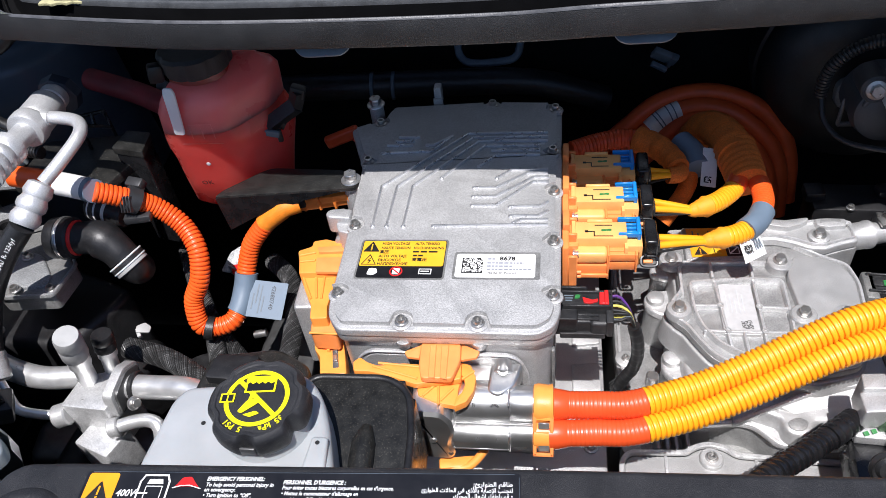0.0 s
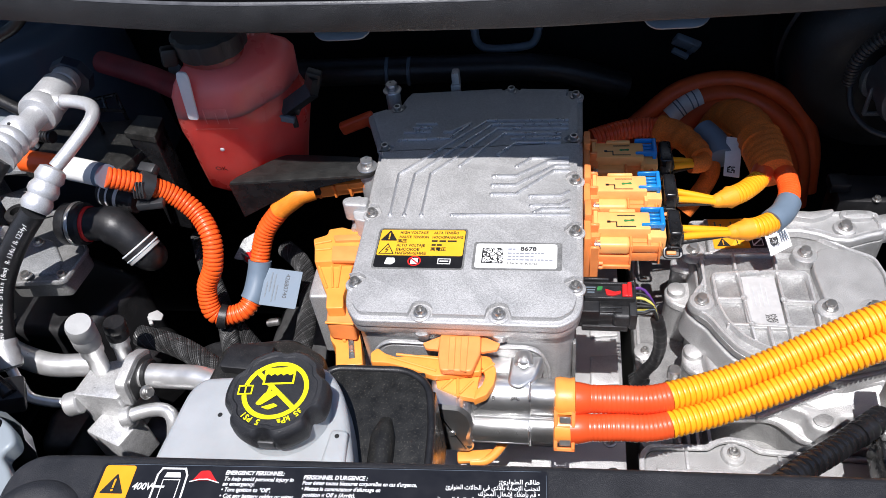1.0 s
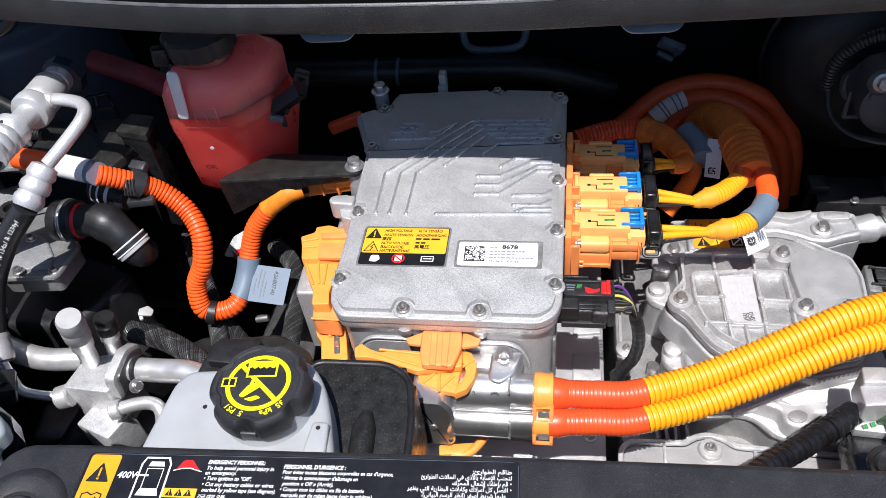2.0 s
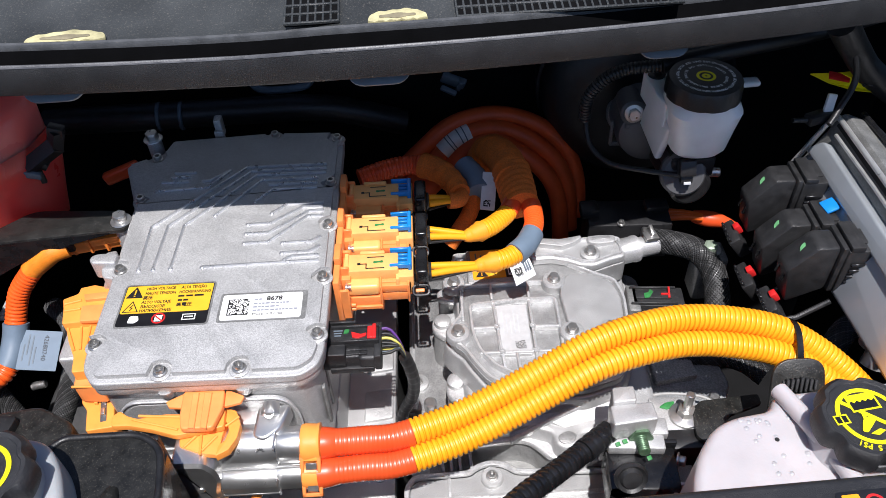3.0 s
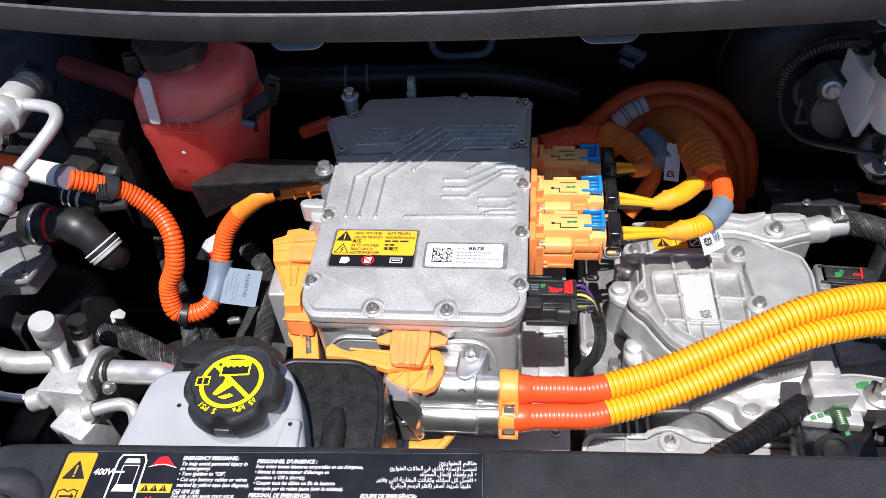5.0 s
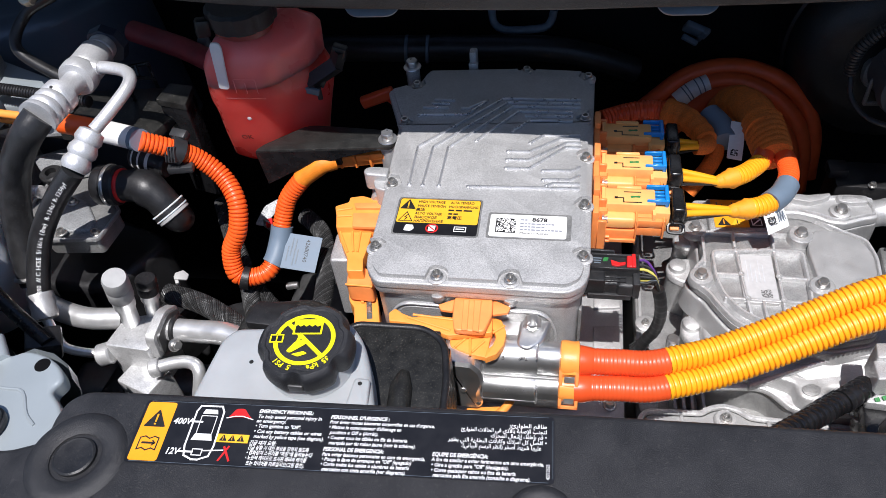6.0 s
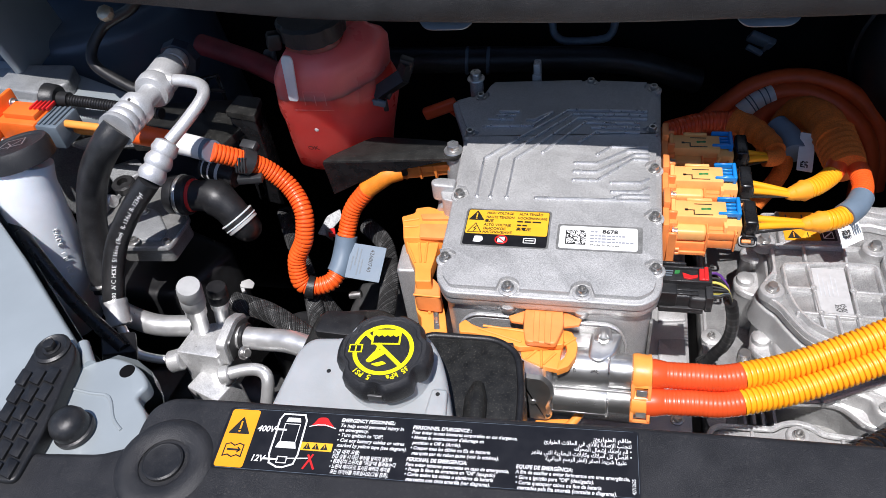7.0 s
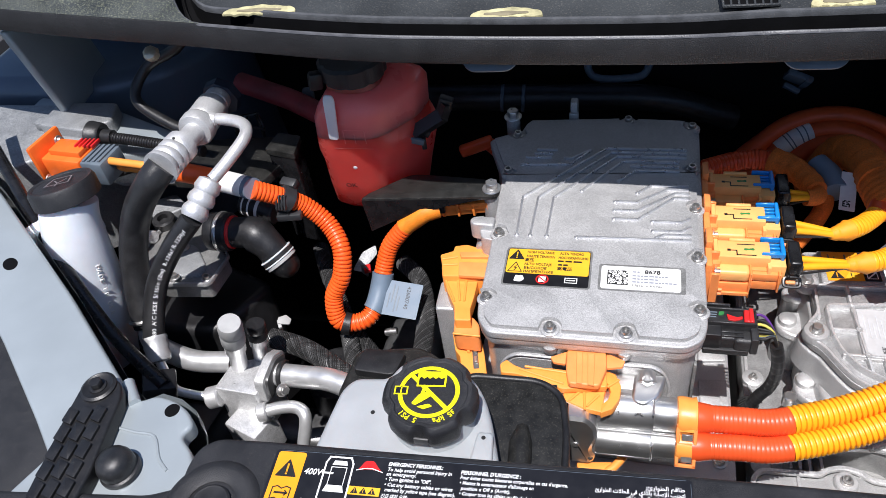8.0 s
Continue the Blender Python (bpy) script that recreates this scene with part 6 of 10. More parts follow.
def trough(x0, x1, y, z, r, flat_top=0.0, seg=20):
    """A half-round pressed barrel along x, open below, with a flat upper shoulder."""
    bm = bmesh.new()
    prof = [(-r, -r * 0.75)] + [(-r * math.cos(math.pi * k / seg), r * math.sin(math.pi * k / seg)) for k in range(seg + 1)] + [(r, -r * 0.75)]
    rows = [[bm.verts.new((x, y + p[0] * s, z + p[1] * s)) for p in prof] for x, s in ((x0, 0.97), (x0 + 0.001, 1.0), (x1 - 0.001, 1.0), (x1, 0.97))]
    for a, b in zip(rows, rows[1:]):
        for k in range(len(prof)):
            j = (k + 1) % len(prof)
            bm.faces.new((a[k], a[j], b[j], b[k]))
    bm.faces.new(rows[0][::-1])
    bm.faces.new(rows[-1])
    bmesh.ops.recalc_face_normals(bm, faces=bm.faces)
    return bm


part("upper_barrel", merge(trough(0.008, 0.0560, -0.0330, 0.8440, 0.0162), trough(0.0550, 0.0740, -0.0335, 0.8445, 0.0132)), CHROME, dc)
part("lower_barrel", merge(trough(0.012, 0.0550, -0.0500, 0.8265, 0.0108), trough(0.0540, 0.0745, -0.0490, 0.8275, 0.0098)), CHROME, dc)
# A black strip paints the shaded slit between the barrels.
part("seam", block((0.064, 0.006, 0.0030), (0.042, -0.0480, 0.8350), (40, 0, 0), 0.0004), PRINT_BLACK, dc)
part("barrel_lip", merge(block((0.062, 0.0016, 0.0022), (0.042, -0.0500, 0.8385), (40, 0, 0), 0.0005, 1), block((0.044, 0.0016, 0.0020), (0.033, -0.0605, 0.8185), (0, 0, 0), 0.0005, 1)), CHROME, dc)
part("step_ring", block((0.0016, 0.030, 0.0022), (0.0555, -0.0330, 0.8595), (0, 0, 0), 0.0006, 1), CHROME, dc)
part("step_ring", block((0.0016, 0.0030, 0.022), (0.0555, -0.0600, 0.8270), (0, 0, 0), 0.0006, 1), CHROME, dc)
part("neck", merge(block((0.060, 0.024, 0.022), (0.030, -0.014, 0.8440), (14, 0, 0), 0.006, 4), rod((0.0500, -0.018, 0.8580), (0.0500, -0.006, 0.8620), 0.0082, 0.0066, seg=26, bev=0.0015), prism(round_outline([(0.038, -0.036), (0.048, -0.040), (0.060, -0.030), (0.066, -0.008), (0.040, -0.008)], 0.005), 0.848, 0.8615, 0.005, 4)), CHROME, dc)
part("neck_dimple", lathe([(0.0042, 0), (0.0040, 0.0012), (0.0026, 0.0012), (0.0022, 0.0002), (0.0001, 0.0001)], (0.0500, -0.0180, 0.8640), (0.0500, -0.035, 0.90), 22), BRIGHT, dc)
sb = bmesh.new()
sh = round_outline([(-0.0190, 0.8000), (0.0090, 0.7985), (0.0120, 0.8080), (0.0085, 0.8200), (0.0135, 0.8380), (0.0120, 0.8520), (0.0050, 0.8620), (-0.0190, 0.8640)], 0.004, 5)
rows = []
for d, s in ((0.0, 0.0), (0.0, 0.0022), (0.0025, 0.0050), (0.0080, 0.0060)):
    rows.append([sb.verts.new((p.x * (1 - 0.0), -0.0600 + d + (0.0 if s else 0.0004), p.y)) for p in (inset(sh, 0.0050 - s) if s < 0.005 else sh)])
rows.append([sb.verts.new((p.x, -0.0260, p.y)) for p in sh])
for a, b in zip(rows, rows[1:]):
    for k in range(len(a)):
        j = (k + 1) % len(a)
        sb.faces.new((a[k], a[j], b[j], b[k]))
sb.faces.new(rows[0])
bmesh.ops.recalc_face_normals(sb, faces=sb.faces)
part("end_shield", sb, CHROME, dc)
part("rivet", lathe([(0.0030, 0), (0.0024, 0.0010), (0.0003, 0.0012)], (-0.004, -0.0598, 0.8270), (-0.004, -0.070, 0.8290), 14), STEEL, dc)
part("rivet", lathe([(0.0022, 0), (0.0016, 0.0008), (0.0003, 0.0010)], (0.0080, -0.0594, 0.8080), (0.0085, -0.070, 0.8100), 14), DARK_STEEL, dc)
for word, x, y, z in (("B", 0.027, -0.0462, 0.8545), ("A", 0.030, -0.0600, 0.8308), ("2", 0.0445, -0.0600, 0.8308)):
    lettering(word, 0.0048, pose(x, y, z, 50, 0, 0), DARK_STEEL, dc, "mark", 0.0003)
for k in range(7):
    a = math.radians(25 + 22 * k)
    part("stamped_ray", block((0.0018, 0.0007, 0.0004), (0.0445 + 0.0030 * math.cos(a), -0.0467 + 0.0016 * math.sin(a), 0.8548 + 0.0022 * math.sin(a)), (50, 0, math.degrees(a)), 0), DARK_STEEL, dc)
part("lever_arm", prism(round_outline([(-0.067, -0.028), (-0.069, -0.019), (-0.064, -0.014), (-0.057, -0.019), (-0.048, -0.022), (-0.028, -0.019), (-0.012, -0.02), (0.018, -0.017), (0.019, -0.033), (-0.016, -0.039), (-0.037, -0.032), (-0.055, -0.028)], 0.002), 0.8665, 0.8720, 0.0012), AMBER, dc, "orange plastic locking lever")
part("lever_web", prism(round_outline([(-0.017, -0.03), (0.019, -0.025), (0.017, -0.037), (0.017, -0.053), (0.005, -0.051), (-0.014, -0.044)], 0.002), 0.8600, 0.8650, 0.0010), AMBER, dc)
part("lever_hoop", prism(round_outline([(0.016, -0.013), (0.025, -0.016), (0.03, -0.028), (0.029, -0.04), (0.024, -0.05), (0.015, -0.055), (0.016, -0.046), (0.02, -0.042), (0.022, -0.034), (0.02, -0.027), (0.016, -0.023)], 0.0015), 0.8600, 0.8670, 0.0010), AMBER, dc)
part("lever_tab", prism(round_outline([(-0.015, -0.005), (-0.011, -0.001), (0.01, -0.0), (0.017, -0.004), (0.018, -0.02), (0.013, -0.038), (-0.011, -0.038), (-0.014, -0.025)], 0.003), 0.8740, 0.8790, 0.0014, 3), PEACH, dc, "paler orange press tab")
part("tab_wing", prism(round_outline([(-0.028, -0.011), (-0.025, -0.016), (-0.015, -0.017), (-0.015, -0.004)], 0.001), 0.8735, 0.8760, 0.0008), PEACH, dc)
part("tab_wing", prism(round_outline([(0.017, -0.002), (0.032, -0.009), (0.03, -0.015), (0.018, -0.018)], 0.001), 0.8735, 0.8760, 0.0008), PEACH, dc)
part("tab_rib", prism([(-0.007, -0.007), (-0.002, -0.007), (-0.0, -0.038), (-0.005, -0.038)], 0.8788, 0.8804, 0.0005, 1), PEACH, dc)
part("tab_rib", prism([(0.002, -0.007), (0.008, -0.007), (0.009, -0.039), (0.004, -0.038)], 0.8788, 0.8804, 0.0005, 1), PEACH, dc)
part("lever_rib", rod((-0.013, -0.036, 0.8655), (0.015, -0.032, 0.8655), 0.0011, seg=8), AMBER, dc)
part("lever_rib", rod((-0.01, -0.045, 0.8655), (-0.001, -0.034, 0.8655), 0.0011, seg=8), AMBER, dc)
part("lever_rib", rod((0.001, -0.034, 0.8655), (0.003, -0.052, 0.8655), 0.0011, seg=8), AMBER, dc)
part("lever_rib", rod((0.004, -0.049, 0.8655), (0.013, -0.037, 0.8655), 0.0011, seg=8), AMBER, dc)
part("lever_rib", rod((0.019, -0.03, 0.8675), (0.028, -0.022, 0.8675), 0.0011, seg=8), AMBER, dc)
part("lever_rib", rod((-0.048, -0.02, 0.8722), (-0.014, -0.023, 0.8722), 0.0011, seg=8), AMBER, dc)
part("lever_rib", rod((-0.052, -0.023, 0.8722), (-0.015, -0.034, 0.8722), 0.0011, seg=8), AMBER, dc)
part("bottom_clip", merge(block((0.030, 0.010, 0.005), (0.012, -0.060, 0.794), (0, 0, 8), 0.002), sweep(spline([(0.008, -0.064, 0.792), (0.022, -0.062, 0.794), (0.034, -0.052, 0.803), (0.036, -0.044, 0.812)], 0.002)[0], 0.0036, 10)), AMBER, dc)
# orange end clip: a half ring over the upper barrel and two latched windows
part("clip_ring", lathe([(0.0128, 0), (0.0150, 0.0008), (0.0158, 0.0040), (0.0150, 0.0120), (0.0158, 0.0150), (0.0128, 0.0160)], (0.0735, -0.0345, 0.8445), (0.10, -0.0340, 0.8440), 32), AMBER, dc)
part("clip_ring", lathe([(0.0112, 0), (0.0122, 0.0008), (0.0122, 0.0150), (0.0112, 0.0160)], (0.0735, -0.0500, 0.8285), (0.10, -0.0495, 0.8280), 28), AMBER, dc)
part("clip_web", block((0.0150, 0.008, 0.012), (0.0815, -0.0440, 0.8440), (40, 0, 0), 0.001), AMBER, dc)
for y, z in ((-0.0515, 0.8430), (-0.0610, 0.8275)):
    wm = pose(0.0815, y, z, 52, 0, 0)
    wb = merge(*[block(sz, at, (0, 0, 0), 0.0006, 1) for sz, at in (((0.0160, 0.0030, 0.0026), (0, 0.0072, 0)), ((0.0160, 0.0030, 0.0026), (0, -0.0072, 0)), ((0.0030, 0.0170, 0.0026), (-0.0065, 0, 0)), ((0.0030, 0.0170, 0.0026), (0.0065, 0, 0)))])
    wb.transform(wm)
    part("latch_frame", wb, PLUG_SHELL, dc)
    lb = block((0.0085, 0.0055, 0.0020), (0.0005, -0.0015, 0.0006), (0, 0, 0), 0.0006, 1)
    lb.transform(wm)
    part("latch_pin", lb, STEEL, dc)

# ---- the two thick cables that cross the bay ----
HV1 = [(0.086, -0.0345, 0.8440), (0.120, -0.0325, 0.8425), (0.152, -0.0292, 0.8415), (0.207, -0.0115, 0.8455), (0.260, 0.0065, 0.8635), (0.318, 0.0245, 0.8835), (0.388, 0.0405, 0.8825), (0.462, 0.0355, 0.8685), (0.505, 0.0165, 0.8475), (0.545, -0.0165, 0.8145), (0.565, -0.0315, 0.7695)]
HV2 = [(0.086, -0.0505, 0.8280)] + [(x, y - 0.0166, z - 0.0128) for x, y, z in HV1[1:]]
for pts, r in ((HV1, 0.0110), (HV2, 0.0107)):
    t = thing("main_cable", "thick yellow-orange corrugated high-voltage cable with a red-orange sleeve", "cable", pts[3], "main cables")
    part("red_sleeve", conduit(cut(pts, 0.0, 0.1325), r - 0.0002, 0.0034, 0.0003, 26), RED_SLEEVE, t, "smooth red-orange sleeve at the cable end")
    part("sleeve_mouth", lathe([(r + 0.0016, 0), (r + 0.0014, 0.006), (r, 0.014), (r - 0.0008, 0.015)], pts[0], pts[1], 28), RED_SLEEVE, t, "flared mouth of the sleeve")
    part("conduit", conduit(cut(pts, 0.131, 1.0), r, 0.0043, 0.0017, 28), CONDUIT_AMBER, t)
tie = thing("cable_tie", "black cable tie round the two thick cables", "cable tie", (0.483, 0.03, 0.85))
TE1 = Vector((0.001, 0.0166, 0.0128)).normalized() * 0.0218
TE2 = Vector((0.86, -0.36, -0.33)).cross(TE1).normalized() * 0.0126
tl_ = [Vector((0.4720, 0.0235, 0.8592)) + TE1 * math.copysign(abs(math.cos(a)) ** 0.8, math.cos(a)) + TE2 * math.sin(a) for a in [2 * math.pi * k / 48 for k in range(49)]]
part("band", ribbon(tl_, 0.0052, 0.0016, across=(0.86, -0.36, -0.33)), BLACK_GLOSS, tie)
part("head", block((0.011, 0.009, 0.010), (0.4750, 0.0030, 0.8480), (20, 0, -10), 0.0015), BLACK_GLOSS, tie)
tieb = thing("cable_bracket", "black steel bracket plate with clip below the thick cables", "bracket", (0.456, -0.005, 0.82))
part("plate", prism(round_outline([(-0.023, -0.030), (0.021, -0.030), (0.020, 0.006), (0.016, 0.012), (0.008, 0.014), (-0.010, 0.013), (-0.019, 0.006)], 0.006), -0.0015, 0.0015, 0.0008, m=pose(0.4605, -0.0120, 0.8690, 50, 0, -4)), BLACK_DUSTY, tieb)
part("stem", block((0.016, 0.003, 0.07), (0.4620, -0.030, 0.830), (-8, 0, -4), 0.001), BLACK_DUSTY, tieb)
part("clip", merge(*[block((0.0024, 0.012 - 0.0012 * abs(k - 3), 0.006), (0.4500 + 0.0032 * k, -0.0190 - 0.0006 * k, 0.8680 + 0.0006 * k), (50, 0, -18), 0.0006, 1) for k in range(7)], block((0.024, 0.004, 0.004), (0.4595, -0.0170, 0.8660), (50, 0, -4), 0.001)), PLUG_BLACK, tieb)


# ---- expansion tanks and their caps ----
def grip(t, h):
    c = max(0.0, -math.cos(6 * t)) ** 2
    return 1 - 0.135 * c * (1 if h < 0.0195 else 0.55)


def tank_cap(at, turn, parent_group):
    t = thing("pressure_cap", "black ribbed pressure cap with a yellow hot-coolant warning symbol", "cap", at, parent_group)
    a, b = Vector(at), Vector(at) + Vector((0, 0, 1))
    part("body", lathe([(0.0300, 0.002), (0.0320, 0.003), (0.0332, 0.007), (0.0332, 0.0150), (0.0320, 0.0190), (0.0295, 0.0212), (0.0270, 0.0210), (0.0262, 0.0202), (0.0001, 0.0200)], a, b, 144, wave=grip), BLACK_GRAIN, t)
    M = Matrix.Translation(Vector(at) + Vector((0, 0, 0.0204))) @ pose(0, 0, 0, 0, 0, turn)
    ring_outline((0, 0), 0.0182, 0.0212, M, PRINT_YELLOW, t, "warning_ring", 0.0002, 64)
    stroke([(-0.0140, 0.0140), (0.0140, -0.0140)], 0.0030, M, PRINT_YELLOW, t, "warning_bar", 0.00028)
    flat([(-0.009, 0.004), (0.011, 0.004), (0.011, 0.0165), (-0.009, 0.0165)], M, LABEL_BLACK, t, "radiator_symbol", 0.0003, 0.00004)
    stroke([(-0.0085, 0.0045), (-0.0085, 0.016), (0.0105, 0.016), (0.0105, 0.0045), (-0.0085, 0.0045)], 0.0013, M, PRINT_YELLOW, t, "radiator_symbol", 0.00042)
    flat([(-0.0085, 0.0105), (-0.0065, 0.012), (-0.0045, 0.0105), (-0.0025, 0.012), (-0.0005, 0.0105), (0.0015, 0.012), (0.0035, 0.0105), (0.0055, 0.012), (0.0075, 0.0105), (0.0105, 0.012), (0.0105, 0.016), (-0.0085, 0.016)], M, PRINT_YELLOW, t, "radiator_symbol", 0.00048, 0.00004)
    stroke([(-0.003, 0.004), (-0.004, -0.001)], 0.0024, M, PRINT_YELLOW, t, "glove_symbol", 0.0004)
    flat(round_outline([(-0.011, -0.0100), (-0.006, -0.002), (0.001, 0.000), (0.003, -0.003), (-0.002, -0.007), (-0.008, -0.0115)], 0.0015), M, PRINT_YELLOW, t, "glove_symbol", 0.00044, 0.00004)
    flat(round_outline([(-0.007, -0.0125), (0.001, -0.0100), (0.004, -0.0120), (-0.002, -0.0145)], 0.001), M, PRINT_YELLOW, t, "glove_symbol", 0.00044, 0.00004)
    flat(rect(-0.0240, -0.003, -0.0145, 0.004, 0.001), M, LABEL_BLACK, t, "book_symbol", 0.0004, 0.00004)
    stroke([(-0.0235, -0.0025), (-0.0235, 0.0035), (-0.0150, 0.0035), (-0.0150, -0.0025), (-0.0235, -0.0025)], 0.0010, M, PRINT_YELLOW, t, "book_symbol", 0.00050)
    stroke([(-0.0192, -0.0025), (-0.0192, 0.0035)], 0.0009, M, PRINT_YELLOW, t, "book_symbol", 0.00052)
    for words, base, spread in (("35 kPa", -58, 6.6), ("5 PSI", -120, 6.8)):
        for k, ch in enumerate(words):
            a2 = math.radians(base + (len(words) / 2 - k - 0.5) * spread)
            lettering(ch, 0.0054, M @ pose(0.0224 * math.cos(a2), 0.0222 * math.sin(a2), 0.0003, 0, 0, math.degrees(a2) - 90 + 0) @ pose(0, 0, 0), PRINT_YELLOW, t, "cap_lettering", align="CENTER", bold=0.025) if ch != " " else None
    # pale slot in the front grip
    part("grip_mark", block((0.010, 0.0016, 0.006), (at[0], at[1] - 0.0312, at[2] + 0.0085), (0, 0, 0), 0.0004), DARK_STEEL, t)
    return t


tank = thing("expansion_tank", "milky grey translucent plastic expansion tank", "tank", (-0.11, -0.13, 0.75))
tk = round_outline([(-0.1772, -0.172), (-0.1760, -0.1447), (-0.1738, -0.1197), (-0.1716, -0.0973), (-0.1640, -0.0862), (-0.1390, -0.0836), (-0.1320, -0.0690), (-0.1200, -0.0680), (-0.080, -0.0720), (-0.0650, -0.0900), (-0.0560, -0.1120), (-0.0460, -0.1450), (-0.0440, -0.172)], [0.012, 0.004, 0.004, 0.008, 0.009, 0.005, 0.005, 0.010, 0.012, 0.012, 0.008, 0.008, 0.012], 6)
part("shell", prism(tk, 0.76, 0.9295, 0.006, 4, draft=0.001), WHITE_PLASTIC, tank)
part("neck", lathe([(0.032, 0), (0.029, 0.006), (0.028, 0.020)], (-0.0970, -0.1135, 0.926), (-0.0970, -0.1135, 1), 40), WHITE_PLASTIC, tank)
part("ridge", prism(round_outline([(-0.066, -0.150), (-0.0500, -0.150), (-0.0530, -0.1240), (-0.0640, -0.1240)], 0.003), 0.92, 0.9325, 0.0025, 3), WHITE_PLASTIC, tank)
# Small black disc in place of the lug hole's dark depth.
part("lug_hole", lathe([(0.0015, 0), (0.0015, 0.0006)], (-0.0590, -0.1290, 0.9322), (-0.0590, -0.1290, 1), 12), PRINT_BLACK, tank)
part("seam", prism([Vector(p) * 1.0 for p in tk], 0.868, 0.872, 0.001, draft=-0.002), WHITE_PLASTIC, tank)
part("vent_hole", lathe([(0.0016, 0), (0.0016, 0.0006)], (-0.1417, -0.1162, 0.9292), (-0.1417, -0.1162, 1), 12), PRINT_BLACK, tank)

tank_cap((-0.0970, -0.1135, 0.9370), 5, "pressure caps")
tank2 = thing("expansion_tank", "pinkish translucent plastic expansion tank with coral coolant", "tank", (0.46, -0.1, 0.75))
tk2 = round_outline([(0.345, -0.172), (0.3476, -0.1118), (0.3575, -0.0880), (0.3740, -0.0680), (0.3900, -0.0605), (0.418, -0.0565), (0.424, -0.044), (0.560, -0.034), (0.575, -0.172)], 0.010, 6)
part("shell", prism(tk2, 0.820, 0.8950, 0.008, 5, draft=0.004), PINK_TANK, tank2)
part("coolant_level", prism(inset(tk2, 0.0012), 0.745, 0.8195, 0.002, draft=0.002), CORAL, tank2, "coral coolant showing through the wall")
part("fin", sweep(spline([(0.427, -0.043, 0.897), (0.436, -0.075, 0.902), (0.447, -0.110, 0.902), (0.456, -0.150, 0.898)], 0.003)[0], 0.0065, 14), PINK_TANK, tank2)
part("neck", lathe([(0.033, 0), (0.029, 0.006), (0.028, 0.03)], (0.4625, -0.087, 0.890), (0.4625, -0.087, 1), 40), PINK_TANK, tank2)
for k in range(22):
    x, y = 0.392 + 0.05 * rnd.random(), -0.062 - 0.055 * rnd.random()
    part("droplet", lathe([(0.0022, 0), (0.0016, 0.0006), (0.0003, 0.0009)], (x, y, 0.8945), (x, y, 1), 10), PINK_TANK, tank2)
part("vent_hole", lathe([(0.0016, 0), (0.0016, 0.0006)], (0.413, -0.0815, 0.8948), (0.413, -0.0815, 1), 12), PRINT_BLACK, tank2)
tank_cap((0.4625, -0.0870, 0.9080), 8, "pressure caps")

# ---- dusty steel guard in front of the inverter ----
guard = thing("steel_guard", "dusty black pressed-steel guard plate with a raised bead", "bracket", (-0.04, -0.1, 0.85))
gp = round_outline([(-0.096, -0.068), (-0.084, -0.0545), (-0.030, -0.0540), (-0.0125, -0.066), (-0.0065, -0.098), (-0.0035, -0.170), (-0.060, -0.170), (-0.072, -0.120)], [0.006, 0.006, 0.014, 0.014, 0.01, 0.004, 0.004, 0.008], 6)
part("plate", prism(gp, 0.896, 0.9000, 0.0015), BLACK_DUSTY, guard)
rimline = resample([Vector(p) for p in gp], 0.004)
part("rolled_rim", sweep([Vector((p.x, p.y, 0.8995)) for p in rimline], 0.0028, 10), BLACK, guard)
part("bead", sweep(spline([(-0.0385, -0.096, 0.8985), (-0.038, -0.108, 0.9015), (-0.0365, -0.130, 0.903), (-0.0345, -0.165, 0.903)], 0.003)[0], lambda i: 0.0045 + 0.0038 * min(1, i / 5), 20), BLACK_DUSTY, guard)
part("side_wall", block((0.004, 0.10, 0.075), (-0.0070, -0.120, 0.861), (0, 0, 3), 0.001), BLACK_GLOSS, guard)
part("back_wall", block((0.075, 0.004, 0.05), (-0.055, -0.0555, 0.872), (0, 0, 0), 0.001), BLACK, guard)

# ---- red coolant reservoir and its bracket ----
res = thing("coolant_reservoir", "translucent reservoir filled with coral-red coolant", "reservoir", (-0.225, 0.22, 0.86))


def loft(rows, bev=0.0, steps=6, r=0.014):
    """A body through level outlines: rows of z and a corner list."""
    bm = bmesh.new()
    rings = []
    for z, pts in rows:
        rings.append([bm.verts.new((p[0], p[1], z)) for p in round_outline(pts, r, steps)])
    for lo, hi in zip(rings, rings[1:]):
        n = len(lo)
        for k in range(n):
            bm.faces.new((lo[k], lo[(k + 1) % n], hi[(k + 1) % n], hi[k]))
    bm.faces.new(rings[0][::-1])
    bm.faces.new(rings[-1])
    bmesh.ops.recalc_face_normals(bm, faces=bm.faces)
    return bm


def quad(x0, x1, y0, y1):
    return [(x0, y0), (x1, y0), (x1, y1), (x0, y1)]


def tub(x0, x1, y0, y1):
    """A level outline with the corner towards the inverter cut off."""
    return [(x0, y0), (x1 - 0.040, y0), (x1 - 0.006, y0 + 0.045), (x1, y1), (x0, y1)]


